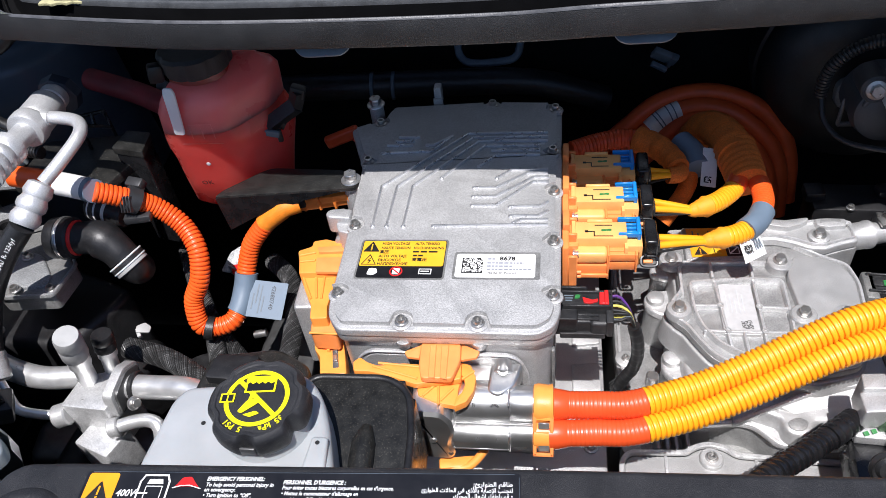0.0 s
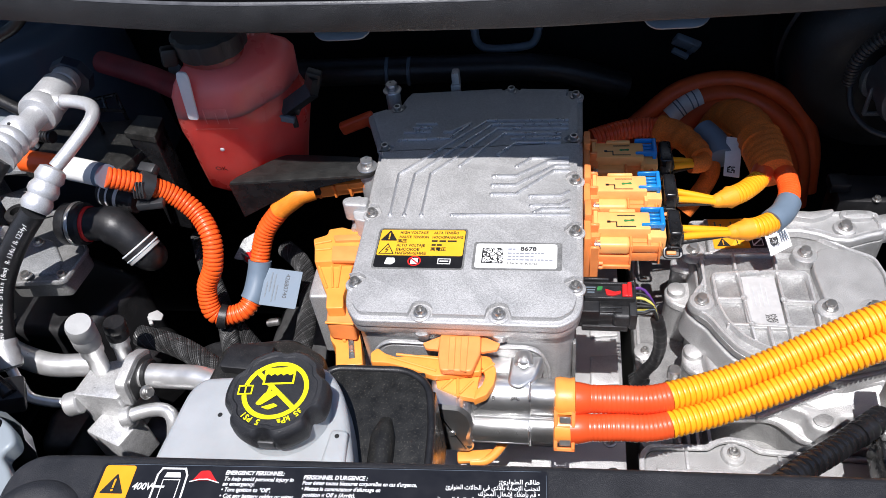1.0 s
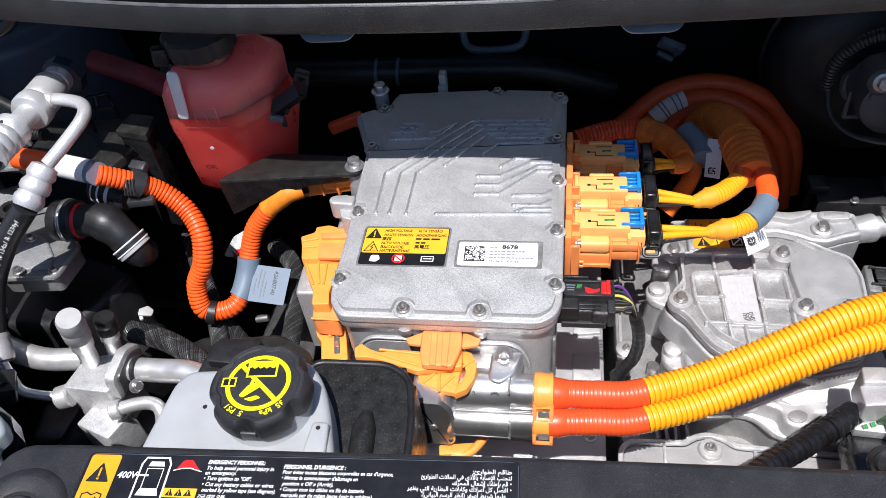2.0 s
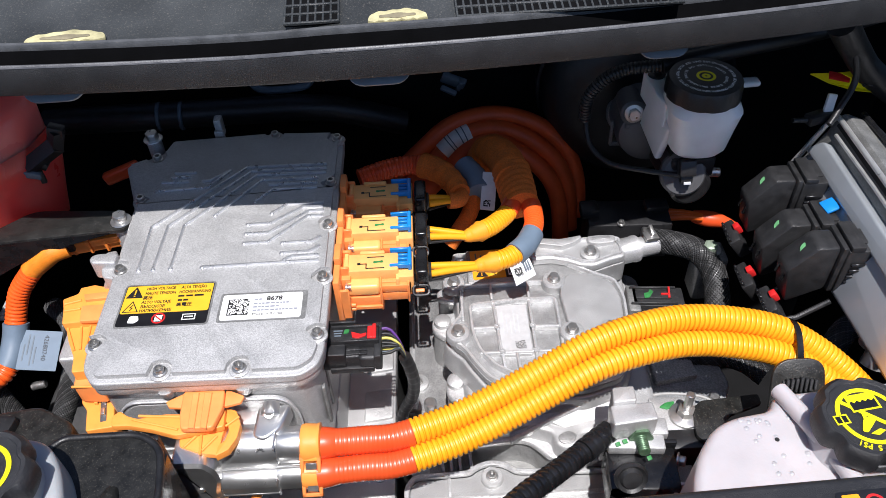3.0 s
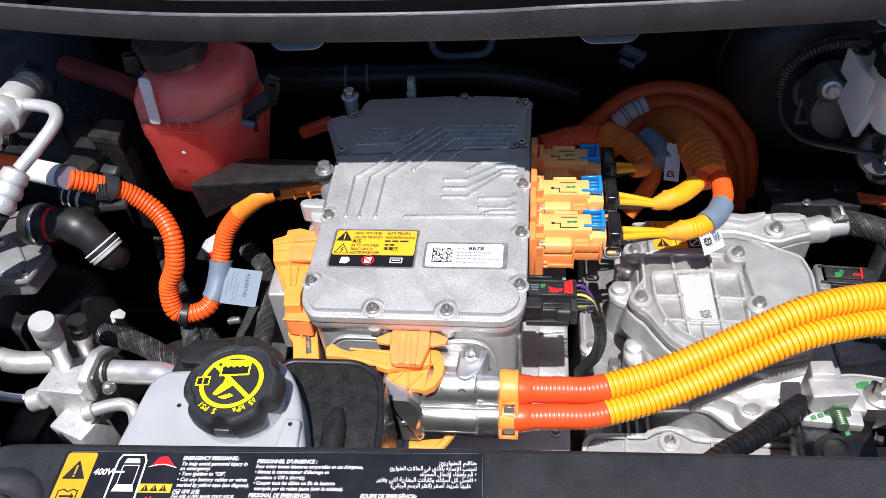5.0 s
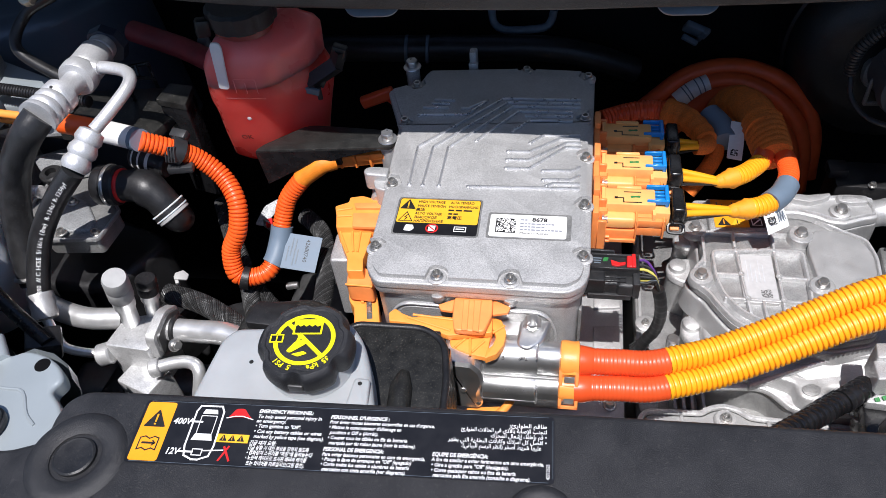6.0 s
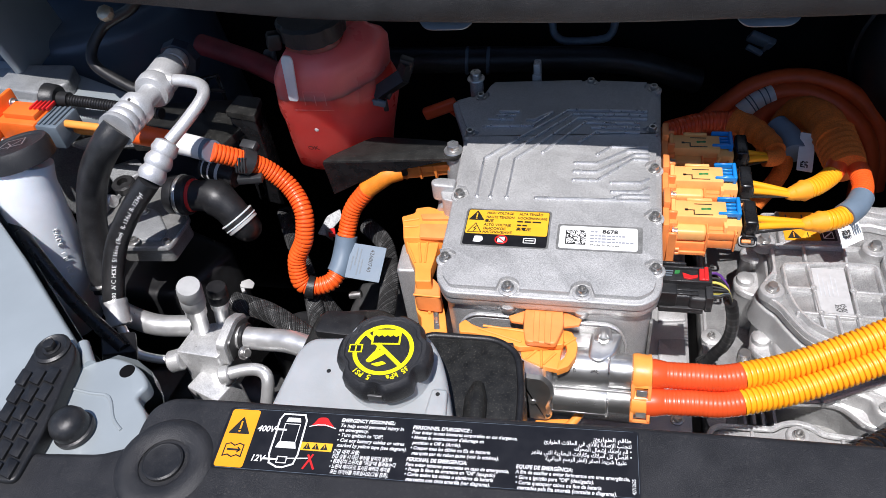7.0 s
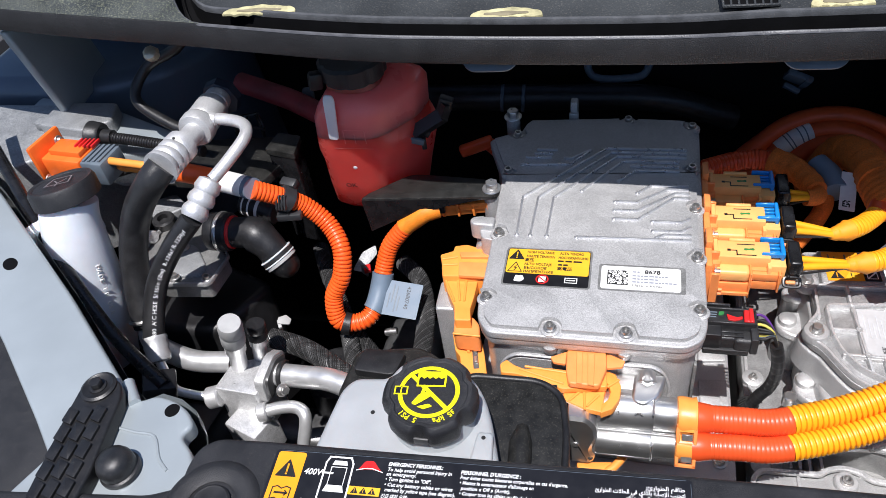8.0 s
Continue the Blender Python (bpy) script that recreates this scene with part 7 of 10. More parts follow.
part("shell", loft([(0.840, tub(-0.272, -0.215, 0.211, 0.240)), (0.843, tub(-0.283, -0.202, 0.205, 0.247)), (0.851, tub(-0.291, -0.190, 0.2005, 0.254)), (0.880, tub(-0.2905, -0.183, 0.1960, 0.258)), (0.915, tub(-0.287, -0.173, 0.1885, 0.262)), (0.930, tub(-0.2875, -0.1705, 0.1850, 0.263)), (0.940, tub(-0.2865, -0.1735, 0.1835, 0.264)), (0.950, tub(-0.285, -0.1780, 0.1825, 0.265))], r=[0.018, 0.018, 0.012, 0.014, 0.018]), CORAL, res)
part("upper_shell", loft([(0.950, tub(-0.285, -0.1780, 0.1825, 0.265)), (0.970, tub(-0.2825, -0.1765, 0.1820, 0.265)), (0.980, tub(-0.278, -0.176, 0.1845, 0.265)), (0.988, tub(-0.272, -0.180, 0.189, 0.262)), (0.995, tub(-0.263, -0.192, 0.197, 0.255)), (0.999, tub(-0.258, -0.194, 0.206, 0.250))], r=[0.018, 0.018, 0.012, 0.014, 0.018]), CORAL_PALE, res, "paler pink shell above the coolant level")
part("neck", lathe([(0.030, 0), (0.029, 0.012)], (-0.243, 0.226, 0.992), (-0.243, 0.226, 1.2), 32), CORAL, res)
part("cap", lathe([(0.031, 0), (0.033, 0.002), (0.034, 0.018), (0.031, 0.021), (0.0001, 0.021)], (-0.243, 0.226, 0.999), (-0.243, 0.226, 1.2), 96, wave=lambda t, h: 1 - 0.05 * max(0, math.cos(8 * t)) ** 3), BLACK_GRAIN, res, "black reservoir cap")
part("cap_ear", block((0.014, 0.012, 0.018), (-0.276, 0.205, 1.004), (0, 10, 30), 0.003), BLACK, res)
part("sight_strip", prism(round_outline([(-0.0050, -0.025), (0.0050, -0.025), (0.0058, 0.020), (0.0040, 0.025), (-0.0040, 0.025), (-0.0058, 0.020)], 0.003), 0, 0.002, 0.0008, m=pose(-0.2575, 0.1800, 0.978, 88, 5, 0)), WHITE_CLEAR, res, "paler pink sight strip")
part("level_mark", block((0.042, 0.0008, 0.0006), (-0.2435, 0.1828, 0.9390), (0, 0, 0), 0.0002), CORAL_PALE, res)
part("embossed_frame", merge(*[block(sz, at, (0, 0, 0), 0.0003, 1) for sz, at in (((0.022, 0.0008, 0.0007), (-0.239, 0.1811, 0.962)), ((0.0007, 0.0008, 0.016), (-0.250, 0.1811, 0.954)), ((0.0007, 0.0008, 0.016), (-0.228, 0.1811, 0.954)), ((0.0007, 0.0008, 0.012), (-0.239, 0.1811, 0.952)))]), CORAL_PALE, res)
lettering("OK", 0.0085, pose(-0.2680, 0.1950, 0.8790, 102, 0, 0), PRINT_BLACK, res)
part("clip_arm", merge(rod((-0.1530, 0.2250, 0.9670), (-0.1610, 0.2245, 0.9480), 0.0075, seg=4), rod((-0.1585, 0.2245, 0.9520), (-0.1890, 0.2200, 0.9330), 0.0092, 0.0090, seg=4), block((0.014, 0.010, 0.011), (-0.1540, 0.2270, 0.9660), (0, 20, 0), 0.0015), block((0.005, 0.004, 0.014), (-0.1800, 0.2160, 0.9230), (0, 0, 10), 0.001), block((0.016, 0.022, 0.008), (-0.1810, 0.2300, 0.9340), (0, 30, 0), 0.001)), BLACK, res, "black plastic hook clip on the reservoir's side")
# The black clip's lit front, its light given as grey plastic.
part("clip_lit_face", block((0.024, 0.004, 0.0075), (-0.1905, 0.2130, 0.9290), (10, 18, 6), 0.001), GREY_PLASTIC, res)
part("boss_dot", lathe([(0.0028, 0), (0.0020, 0.0016), (0.0003, 0.0022)], (-0.2500, 0.1905, 0.9096), (-0.2500, 0.0, 0.9096), 14), PINK_TANK, res)

bracket = thing("bracket", "black steel bracket bolted to the inverter's side", "bracket", (-0.16, 0.18, 0.88))
br = round_outline([(-0.2375, 0.1560), (-0.2320, 0.1655), (-0.193, 0.2000), (-0.119, 0.1955), (-0.1005, 0.1905), (-0.0955, 0.1795), (-0.1005, 0.1680), (-0.108, 0.1670)], [0.003, 0.004, 0.01, 0.01, 0.006, 0.006, 0.006, 0.003], 4)
part("plate", prism(br, 0.8915, 0.8955, 0.0012), BLACK_DUSTY, bracket)
fl = bmesh.new()
vs = [fl.verts.new(p) for p in ((-0.2372, 0.1558, 0.8930), (-0.108, 0.1668, 0.8930), (-0.150, 0.1640, 0.8835), (-0.205, 0.1590, 0.866), (-0.234, 0.1565, 0.851))]
f = fl.faces.new(vs)
r = bmesh.ops.extrude_face_region(fl, geom=[f])
bmesh.ops.translate(fl, vec=(0, 0.003, 0), verts=[v for v in r["geom"] if isinstance(v, bmesh.types.BMVert)])
bmesh.ops.recalc_face_normals(fl, faces=fl.faces)
part("turned_flange", fl, BLACK_GLOSS, bracket, smooth=False)
bolt((-0.1055, 0.1795, 0.8955), bracket, mesh=BOLT_HEX)

# ---- orange plug with straps at the inverter's side ----
op = thing("side_plug", "orange side plug with a folded locking strap", "connector", (-0.115, 0.08, 0.8))
part("shell", prism(round_outline([(-0.147, 0.108), (-0.135, 0.114), (-0.135, 0.121), (-0.123, 0.124), (-0.107, 0.119), (-0.095, 0.112), (-0.09, 0.082), (-0.124, 0.08), (-0.139, 0.079), (-0.143, 0.096)], 0.002), 0.846, 0.8700, 0.0015), AMBER, op)
part("shell_bar", prism(round_outline([(-0.128, 0.11), (-0.095, 0.113), (-0.094, 0.105), (-0.125, 0.103)], 0.0012), 0.8695, 0.8730, 0.0008), PEACH, op)
part("shell_bar", prism(round_outline([(-0.126, 0.097), (-0.095, 0.098), (-0.094, 0.079), (-0.123, 0.079)], 0.0012), 0.8695, 0.8725, 0.0008), PEACH, op)
part("neck", prism(round_outline([(-0.141, 0.087), (-0.106, 0.086), (-0.106, 0.063), (-0.107, 0.047), (-0.104, 0.033), (-0.119, 0.032), (-0.122, 0.048), (-0.132, 0.066)], 0.002), 0.850, 0.8630, 0.0020, 3), AMBER, op)
part("drum", prism(round_outline([(-0.123, 0.048), (-0.106, 0.048), (-0.098, 0.039), (-0.095, 0.023), (-0.12, 0.025)], 0.004), 0.832, 0.8520, 0.0050, 4), PEACH, op)
part("lower_arm", prism(round_outline([(-0.127, 0.045), (-0.1, 0.044), (-0.093, 0.024), (-0.087, 0.001), (-0.11, -0.002), (-0.115, 0.019), (-0.121, 0.026)], 0.002), 0.808, 0.8280, 0.0020, 3), AMBER, op)
part("arm_slot", prism(round_outline([(-0.107, 0.035), (-0.102, 0.035), (-0.095, 0.007), (-0.1, 0.006)], 0.001), 0.8276, 0.8286, 0.0003), DARK_STEEL, op)
part("slot_pin", prism(round_outline([(-0.105, 0.031), (-0.102, 0.031), (-0.1, 0.024), (-0.103, 0.024)], 0.001), 0.8280, 0.8310, 0.0010), STEEL, op)
part("slot_pin", prism(round_outline([(-0.102, 0.018), (-0.099, 0.019), (-0.097, 0.012), (-0.1, 0.012)], 0.001), 0.8280, 0.8310, 0.0010), STEEL, op)
part("arm_edge", prism(round_outline([(-0.112, 0.036), (-0.109, 0.035), (-0.106, 0.023), (-0.109, 0.023)], 0.001), 0.8270, 0.8310, 0.0008), AMBER, op)
part("metal_shell", prism(round_outline([(-0.146, 0.094), (-0.131, 0.095), (-0.123, 0.058), (-0.144, 0.057), (-0.145, 0.063)], 0.004), 0.770, 0.8480, 0.004, 3), CAST_RAW, op)
part("rib", rod((-0.141, 0.093, 0.8705), (-0.127, 0.095, 0.8705), 0.0011, seg=8), AMBER, op)
part("rib", rod((-0.143, 0.101, 0.8705), (-0.129, 0.105, 0.8705), 0.0011, seg=8), AMBER, op)
part("rib", rod((-0.139, 0.086, 0.864), (-0.107, 0.085, 0.864), 0.0011, seg=8), AMBER, op)
part("rib", rod((-0.126, 0.086, 0.8635), (-0.118, 0.055, 0.8635), 0.0011, seg=8), AMBER, op)
part("rib", rod((-0.117, 0.084, 0.8635), (-0.114, 0.055, 0.8635), 0.0011, seg=8), AMBER, op)
part("rib", rod((-0.139, 0.085, 0.8635), (-0.123, 0.054, 0.8635), 0.0011, seg=8), AMBER, op)
part("rib", rod((-0.12, 0.025, 0.8525), (-0.095, 0.024, 0.8525), 0.0011, seg=8), AMBER, op)
part("upper_arm", merge(block((0.010, 0.040, 0.014), (-0.112, 0.142, 0.868), (0, 0, 14), 0.002), rod((-0.104, 0.118, 0.868), (-0.104, 0.150, 0.872), 0.010, bev=0.002)), CAST_RAW, op)
up = thing("bracket_plug", "orange plug below the steel bracket", "connector", (-0.14, 0.17, 0.87))
part("shell", merge(block((0.062, 0.014, 0.014), (-0.140, 0.1805, 0.8705), (0, -6, 4), 0.002), block((0.030, 0.018, 0.008), (-0.125, 0.181, 0.877), (0, -6, 4), 0.0015), *[block((0.003, 0.016, 0.016), (-0.158 + 0.016 * k, 0.1795, 0.8695 + 0.0016 * k), (0, -6, 4), 0.0006, 1) for k in range(4)]), ORANGE, up)
part("latch", block((0.022, 0.012, 0.008), (-0.166, 0.1740, 0.8720), (0, -6, 4), 0.001), BLACK, up)
part("far_strap", merge(block((0.040, 0.010, 0.014), (-0.143, 0.290, 0.866), (0, -16, 12), 0.003, 3), rod((-0.128, 0.294, 0.866), (-0.112, 0.299, 0.844), 0.008)), RED_SLEEVE, up)

# ---- orange cable to the compressor ----
ACC = [(-0.3330, 0.1240, 0.9300), (-0.3110, 0.1350, 0.9120), (-0.2850, 0.1450, 0.8850), (-0.2650, 0.1340, 0.8650), (-0.2550, 0.1170, 0.8450), (-0.2620, 0.1050, 0.8200), (-0.2720, 0.0960, 0.7980), (-0.2640, 0.0880, 0.7820), (-0.2440, 0.0910, 0.7770), (-0.2300, 0.1060, 0.7850), (-0.2250, 0.1270, 0.8000), (-0.2200, 0.1450, 0.8250), (-0.2050, 0.1580, 0.8500), (-0.1750, 0.1660, 0.8720)]
acc = thing("branch_cable", "orange corrugated cable hanging in a deep loop with a grey tag", "cable", ACC[4])
part("conduit", conduit(cut(ACC, 0.0, 0.93), 0.0098, 0.0040, 0.0015, 22), CONDUIT, acc)
part("taped_end", pipe([*cut(ACC, 0.92, 1.0), (-0.162, 0.172, 0.873)], 0.0100), TAPE_ORANGE, acc, "amber taped end of the cable")
part("grey_tape", pipe(cut(ACC, 0.655, 0.765), 0.0118), GREY_SLEEVE, acc, "grey-blue printed tape band")
part("tape_print", pipe(cut(ACC, 0.70, 0.703), 0.01192), PRINT_BLACK, acc)
tag = thing("cable_tag", "grey-blue printed tag taped to the orange cable", "tag", (-0.2, 0.12, 0.8))
TL = Matrix.Translation((-0.2190, 0.0960, 0.7890)) @ pose(0, 0, 0, 28, 4, -4)
flat(mmrect(0, 0, 38, 38, 1), TL, GREY_SLEEVE, tag, "film", 0, 0.0003)
for x, a, b in [(11, 4, 33), (14.5, 6, 22), (7, 14, 34), (3.5, 8, 24)]:
    flat(mmrect(x, a, x + 1.3, b), TL, GREY_PLASTIC, tag, "tag_bar", 0.0005)
lettering("42680740", 0.0062, TL @ pose(22 * MM, 34 * MM, 0.0005, 0, 0, -90), PRINT_BLACK, tag)
cl = thing("cable_clamp", "dark grey plastic clamp holding the orange cable", "clamp", (-0.314, 0.14, 0.9))
cpts = cut(ACC, 0.072, 0.104)
part("band", pipe(cpts, 0.0132, 24), CLAMP_GREY, cl)
mid = cpts[len(cpts) // 2]
part("strap", merge(block((0.018, 0.010, 0.010), tuple(mid + Vector((0.002, 0.013, 0.009))), (20, 0, -14), 0.002), block((0.026, 0.010, 0.008), tuple(mid + Vector((0.003, -0.008, -0.016))), (0, 0, 10), 0.002), *[block((0.0015, 0.004, 0.016), tuple(mid + Vector((-0.004 + 0.003 * k, -0.0115, 0.004))), (-20, 0, -14), 0.0004, 1) for k in range(4)]), CLAMP_GREY, cl)
ct = thing("cable_tie", "black cable tie at the bottom of the loop", "cable tie", ACC[4])
part("band", pipe(cut(ACC, 0.555, 0.572), 0.0120, 24), BLACK, ct)
head = thing("compressor_cable", "orange sleeved cable with white and lilac printed bands", "cable", ACC[0])
H0 = Vector(ACC[0])
part("white_band", pipe([(-0.3720, 0.1330, 0.9330), (-0.356, 0.1310, 0.9308), (-0.3440, 0.1291, 0.9291)], 0.0112), WHITE, head)
part("lilac_band", pipe([(-0.3440, 0.1291, 0.9291), (-0.338, 0.1279, 0.9283), (-0.3345, 0.1262, 0.9290)], 0.0114), GREY_SLEEVE, head)
part("orange_sleeve", pipe([(-0.420, 0.1385, 0.938), (-0.395, 0.1360, 0.9360), (-0.3725, 0.1332, 0.9335)], 0.0102), CONDUIT, head)

# ---- orange plug on the alloy case at the far side ----
case = thing("alloy_case", "grey cast alloy case of the heater unit", "case", (-0.66, 0.24, 0.75))
part("body", prism(round_outline([(-0.78, 0.150), (-0.640, 0.150), (-0.585, 0.185), (-0.560, 0.240), (-0.60, 0.275), (-0.78, 0.275)], 0.008), 0.78, 0.9280, 0.004, 3), CASE_GREY, case)
part("step", prism(round_outline([(-0.640, 0.215), (-0.575, 0.205), (-0.548, 0.225), (-0.560, 0.262), (-0.640, 0.262)], 0.006), 0.88, 0.9400, 0.003, 3), CASE_GREY, case)
part("lug", block((0.018, 0.012, 0.010), (-0.640, 0.225, 0.934), (0, 0, 5), 0.002), CASE_GREY, case)
hp = thing("heater_plug", "orange plug with a grey collar on the alloy case", "connector", (-0.5400, 0.15, 0.93))
part("flange", block((0.006, 0.046, 0.052), (-0.5835, 0.158, 0.938), (0, 0, -8), 0.003), ORANGE_DEEP, hp)
part("housing", merge(block((0.050, 0.034, 0.026), (-0.5550, 0.154, 0.936), (0, 0, -6), 0.003), block((0.040, 0.022, 0.008), (-0.5520, 0.156, 0.951), (0, 0, -6), 0.001)), ORANGE_DEEP, hp)
for k in range(5):
    part("rib", block((0.002, 0.014, 0.004), (-0.5420 + 0.005 * k, 0.160, 0.9555), (0, 0, -6), 0.0005), RED, hp)
part("collar", block((0.028, 0.036, 0.028), (-0.5140, 0.1495, 0.936), (0, 0, -6), 0.003), GREY_PLASTIC, hp, "grey-blue ribbed collar")
for k in range(4):
    part("collar_rib", block((0.003, 0.030, 0.002), (-0.5230 + 0.006 * k, 0.150, 0.951), (0, 0, -6), 0.0006), GREY_PLASTIC, hp)
bolt((-0.5800, 0.136, 0.925), hp, (1, 0, 0))
for k, dz in enumerate((0.006, -0.006)):
    w = thing("plug_wire", "orange wire leaving the grey collar", "wire", (-0.5, 0.14, 0.93), "plug wires")
    part("wire", pipe([(-0.5020, 0.146 + 0.008 * k, 0.938 + dz), (-0.490, 0.143 + 0.006 * k, 0.939 + dz), (-0.452, 0.1405 + 0.003 * k, 0.939 + dz * 0.6), (-0.418, 0.1385, 0.938)], 0.0042, 12), AMBER, w)
bolt((-0.5790, 0.172, 0.950), hp, (1, 0, 0))
cor = thing("wire_conduit", "black corrugated wire conduit with a round end plug", "cable", (-0.49, 0.18, 0.945))
part("conduit", conduit([(-0.525, 0.186, 0.945), (-0.490, 0.182, 0.944), (-0.450, 0.176, 0.943), (-0.405, 0.170, 0.941)], 0.0062, 0.0034, 0.001, 14), BLACK, cor)
part("end_plug", merge(rod((-0.548, 0.186, 0.946), (-0.532, 0.1865, 0.9455), 0.017, 0.015, bev=0.002), rod((-0.532, 0.1865, 0.9455), (-0.520, 0.186, 0.945), 0.008)), RUBBER, cor)

# ---- air-conditioning lines ----
ac = thing("suction_line", "bright aluminium fitting with a thick black rubber hose", "hose", (-0.40, 0.15, 0.95))
C0, C1, CM, C2, C3 = [Vector(p) for p in ((-0.3945, 0.2140, 0.9780), (-0.3920, 0.1990, 0.9790), (-0.3900, 0.1480, 0.9810), (-0.3915, 0.1240, 0.9820), (-0.3950, 0.0870, 0.9830))]
CD = (C2 - C1).normalized()
part("fitting", merge(lathe([(0.0120, 0), (0.0155, 0.002), (0.0165, 0.004), (0.0165, 0.030), (0.0150, 0.033), (0.0172, 0.036), (0.0178, 0.039), (0.0178, 0.047), (0.0165, 0.050), (0.0105, 0.051)], C1, CM, 32), rod(CM - (C2 - CM) * 0.1, C2 + CD * 0.004, 0.0104, seg=28), lathe([(0.0070, 0), (0.0085, 0.002), (0.0085, 0.010), (0.0065, 0.014)], (-0.3860, 0.1660, 0.9830), (-0.3640, 0.1655, 0.9840), 20)), ALU, ac)
part("collar", rod(C0, C1, 0.0135, seg=24, bev=0.002), ALU, ac)
fa, fb = C2 - CD * 0.004, C3
fl_ = (fb - fa).length
part("crimp", lathe([(0.0130, 0), (0.0158, 0.002), (0.0160, fl_ * 0.26), (0.0140, fl_ * 0.33), (0.0158, fl_ * 0.40), (0.0160, fl_ * 0.50), (0.0142, fl_ * 0.57), (0.0160, fl_ * 0.64), (0.0162, fl_ * 0.74), (0.0146, fl_ * 0.80), (0.0166, fl_ * 0.86), (0.0172, fl_ * 0.96), (0.0172, fl_), (0.0140, fl_)], fa, fb, 36), ALU, ac)
part("crimp_dot", lathe([(0.0016, 0), (0.0014, 0.0006), (0.0002, 0.0007)], fa.lerp(fb, 0.16) + Vector((0.002, -0.006, 0.0145)), fa.lerp(fb, 0.16) + Vector((0.004, -0.02, 0.05)), 12), PRINT_BLACK, ac)
BIG = [tuple(C3 - (C3 - C2) * 0.06), (-0.4050, 0.0790, 0.9730), (-0.4260, 0.0750, 0.9480), (-0.4430, 0.0730, 0.9200), (-0.4520, 0.0630, 0.8900), (-0.4530, 0.0500, 0.8620), (-0.4490, 0.0350, 0.8380), (-0.4460, 0.0280, 0.8240)]
part("hose", pipe(BIG, 0.0140, 24), RUBBER, ac)
part("hose_clip", lathe([(0.0165, 0), (0.0172, 0.002), (0.0165, 0.004)], Vector(BIG[-2]).lerp(Vector(BIG[-1]), 0.4), BIG[-1], 24), STEEL, ac)
part("lower_pipe", pipe([BIG[-1], (-0.4370, 0.0150, 0.8150), (-0.4160, 0.0090, 0.8060), (-0.3860, 0.0050, 0.8020), (-0.3500, 0.0090, 0.8000)], 0.0110, 20), MACHINED, ac)
part("grommet", lathe([(0.015, 0), (0.020, 0.002), (0.021, 0.012), (0.017, 0.016)], C0 + Vector((0, 0, -0.004)), C0 - CD * 0.04, 8), NAVY, ac, "dark blue-grey hexagon nut")

ac2 = thing("liquid_line", "slim aluminium pipe with a printed black rubber hose", "hose", (-0.34, 0.1, 0.95))
part("pipe", pipe([(-0.3820, 0.1680, 0.9830), (-0.3640, 0.1660, 0.9840), (-0.3450, 0.1610, 0.9840), (-0.3345, 0.1510, 0.9840), (-0.3325, 0.1370, 0.9810), (-0.3420, 0.1120, 0.9725), (-0.3520, 0.0950, 0.9650)], 0.0060, 18), ALU, ac2)
SM = [(-0.3560, 0.0870, 0.9600), (-0.3660, 0.0630, 0.9440), (-0.3900, 0.0500, 0.9180), (-0.4100, 0.0340, 0.8880), (-0.4150, 0.0150, 0.8640), (-0.4150, -0.0020, 0.8420), (-0.4080, -0.0170, 0.8260)]
s0, s1 = Vector(SM[0]), Vector(SM[1])
sl = (s1 - s0).length
part("crimp", lathe([(0.007, -0.010), (0.0110, -0.008), (0.0125, 0.0), (0.0105, 0.004), (0.0128, 0.009), (0.0128, 0.014), (0.0105, 0.017), (0.0128, 0.022), (0.0128, sl - 0.004), (0.0105, sl)], s0, s1, 28), ALU, ac2)
part("hose", pipe(SM[1:], 0.0104, 22), RUBBER, ac2)
e0, e1 = Vector(SM[5]), Vector(SM[6])
part("lower_crimp", lathe([(0.0118, 0), (0.0124, 0.003), (0.0112, 0.006), (0.0122, 0.010), (0.0112, 0.014), (0.0122, 0.019), (0.0112, 0.024), (0.0085, 0.026)], e0 + (e0 - e1) * 0.1, e1, 26), CAST_RAW, ac2)
part("thin_pipe", pipe([SM[6], (-0.4010, -0.0250, 0.8120), (-0.3930, -0.0310, 0.8020), (-0.3750, -0.0310, 0.7960), (-0.3560, -0.0280, 0.7920)], 0.0046, 14), MACHINED, ac2)
# printed words along the hose
hl, hd = spline(SM[1:], 0.001)
words = "SLE 4890 A/C HOSE 5/16in (8mm) R-134a/R-1234yf"
n_ = len(hl)
for k, ch in enumerate(words):
    if ch == " ":
        continue
    i = round(n_ * (0.93 - 0.88 * k / len(words)))
    p, d = hl[i], (hl[max(i - 3, 0)] - hl[min(i + 3, n_ - 1)]).normalized()
    out = (Vector((0.06, -0.45, 1.38)) - p).normalized()
    out = (out - d * out.dot(d)).normalized()
    up_ = out.cross(d)
    M = Matrix((d, up_, out)).transposed().to_4x4()
    M.translation = p + out * 0.01045 - up_ * 0.0022
    lettering(ch, 0.0056, M, WHITE, ac2, "hose_lettering")

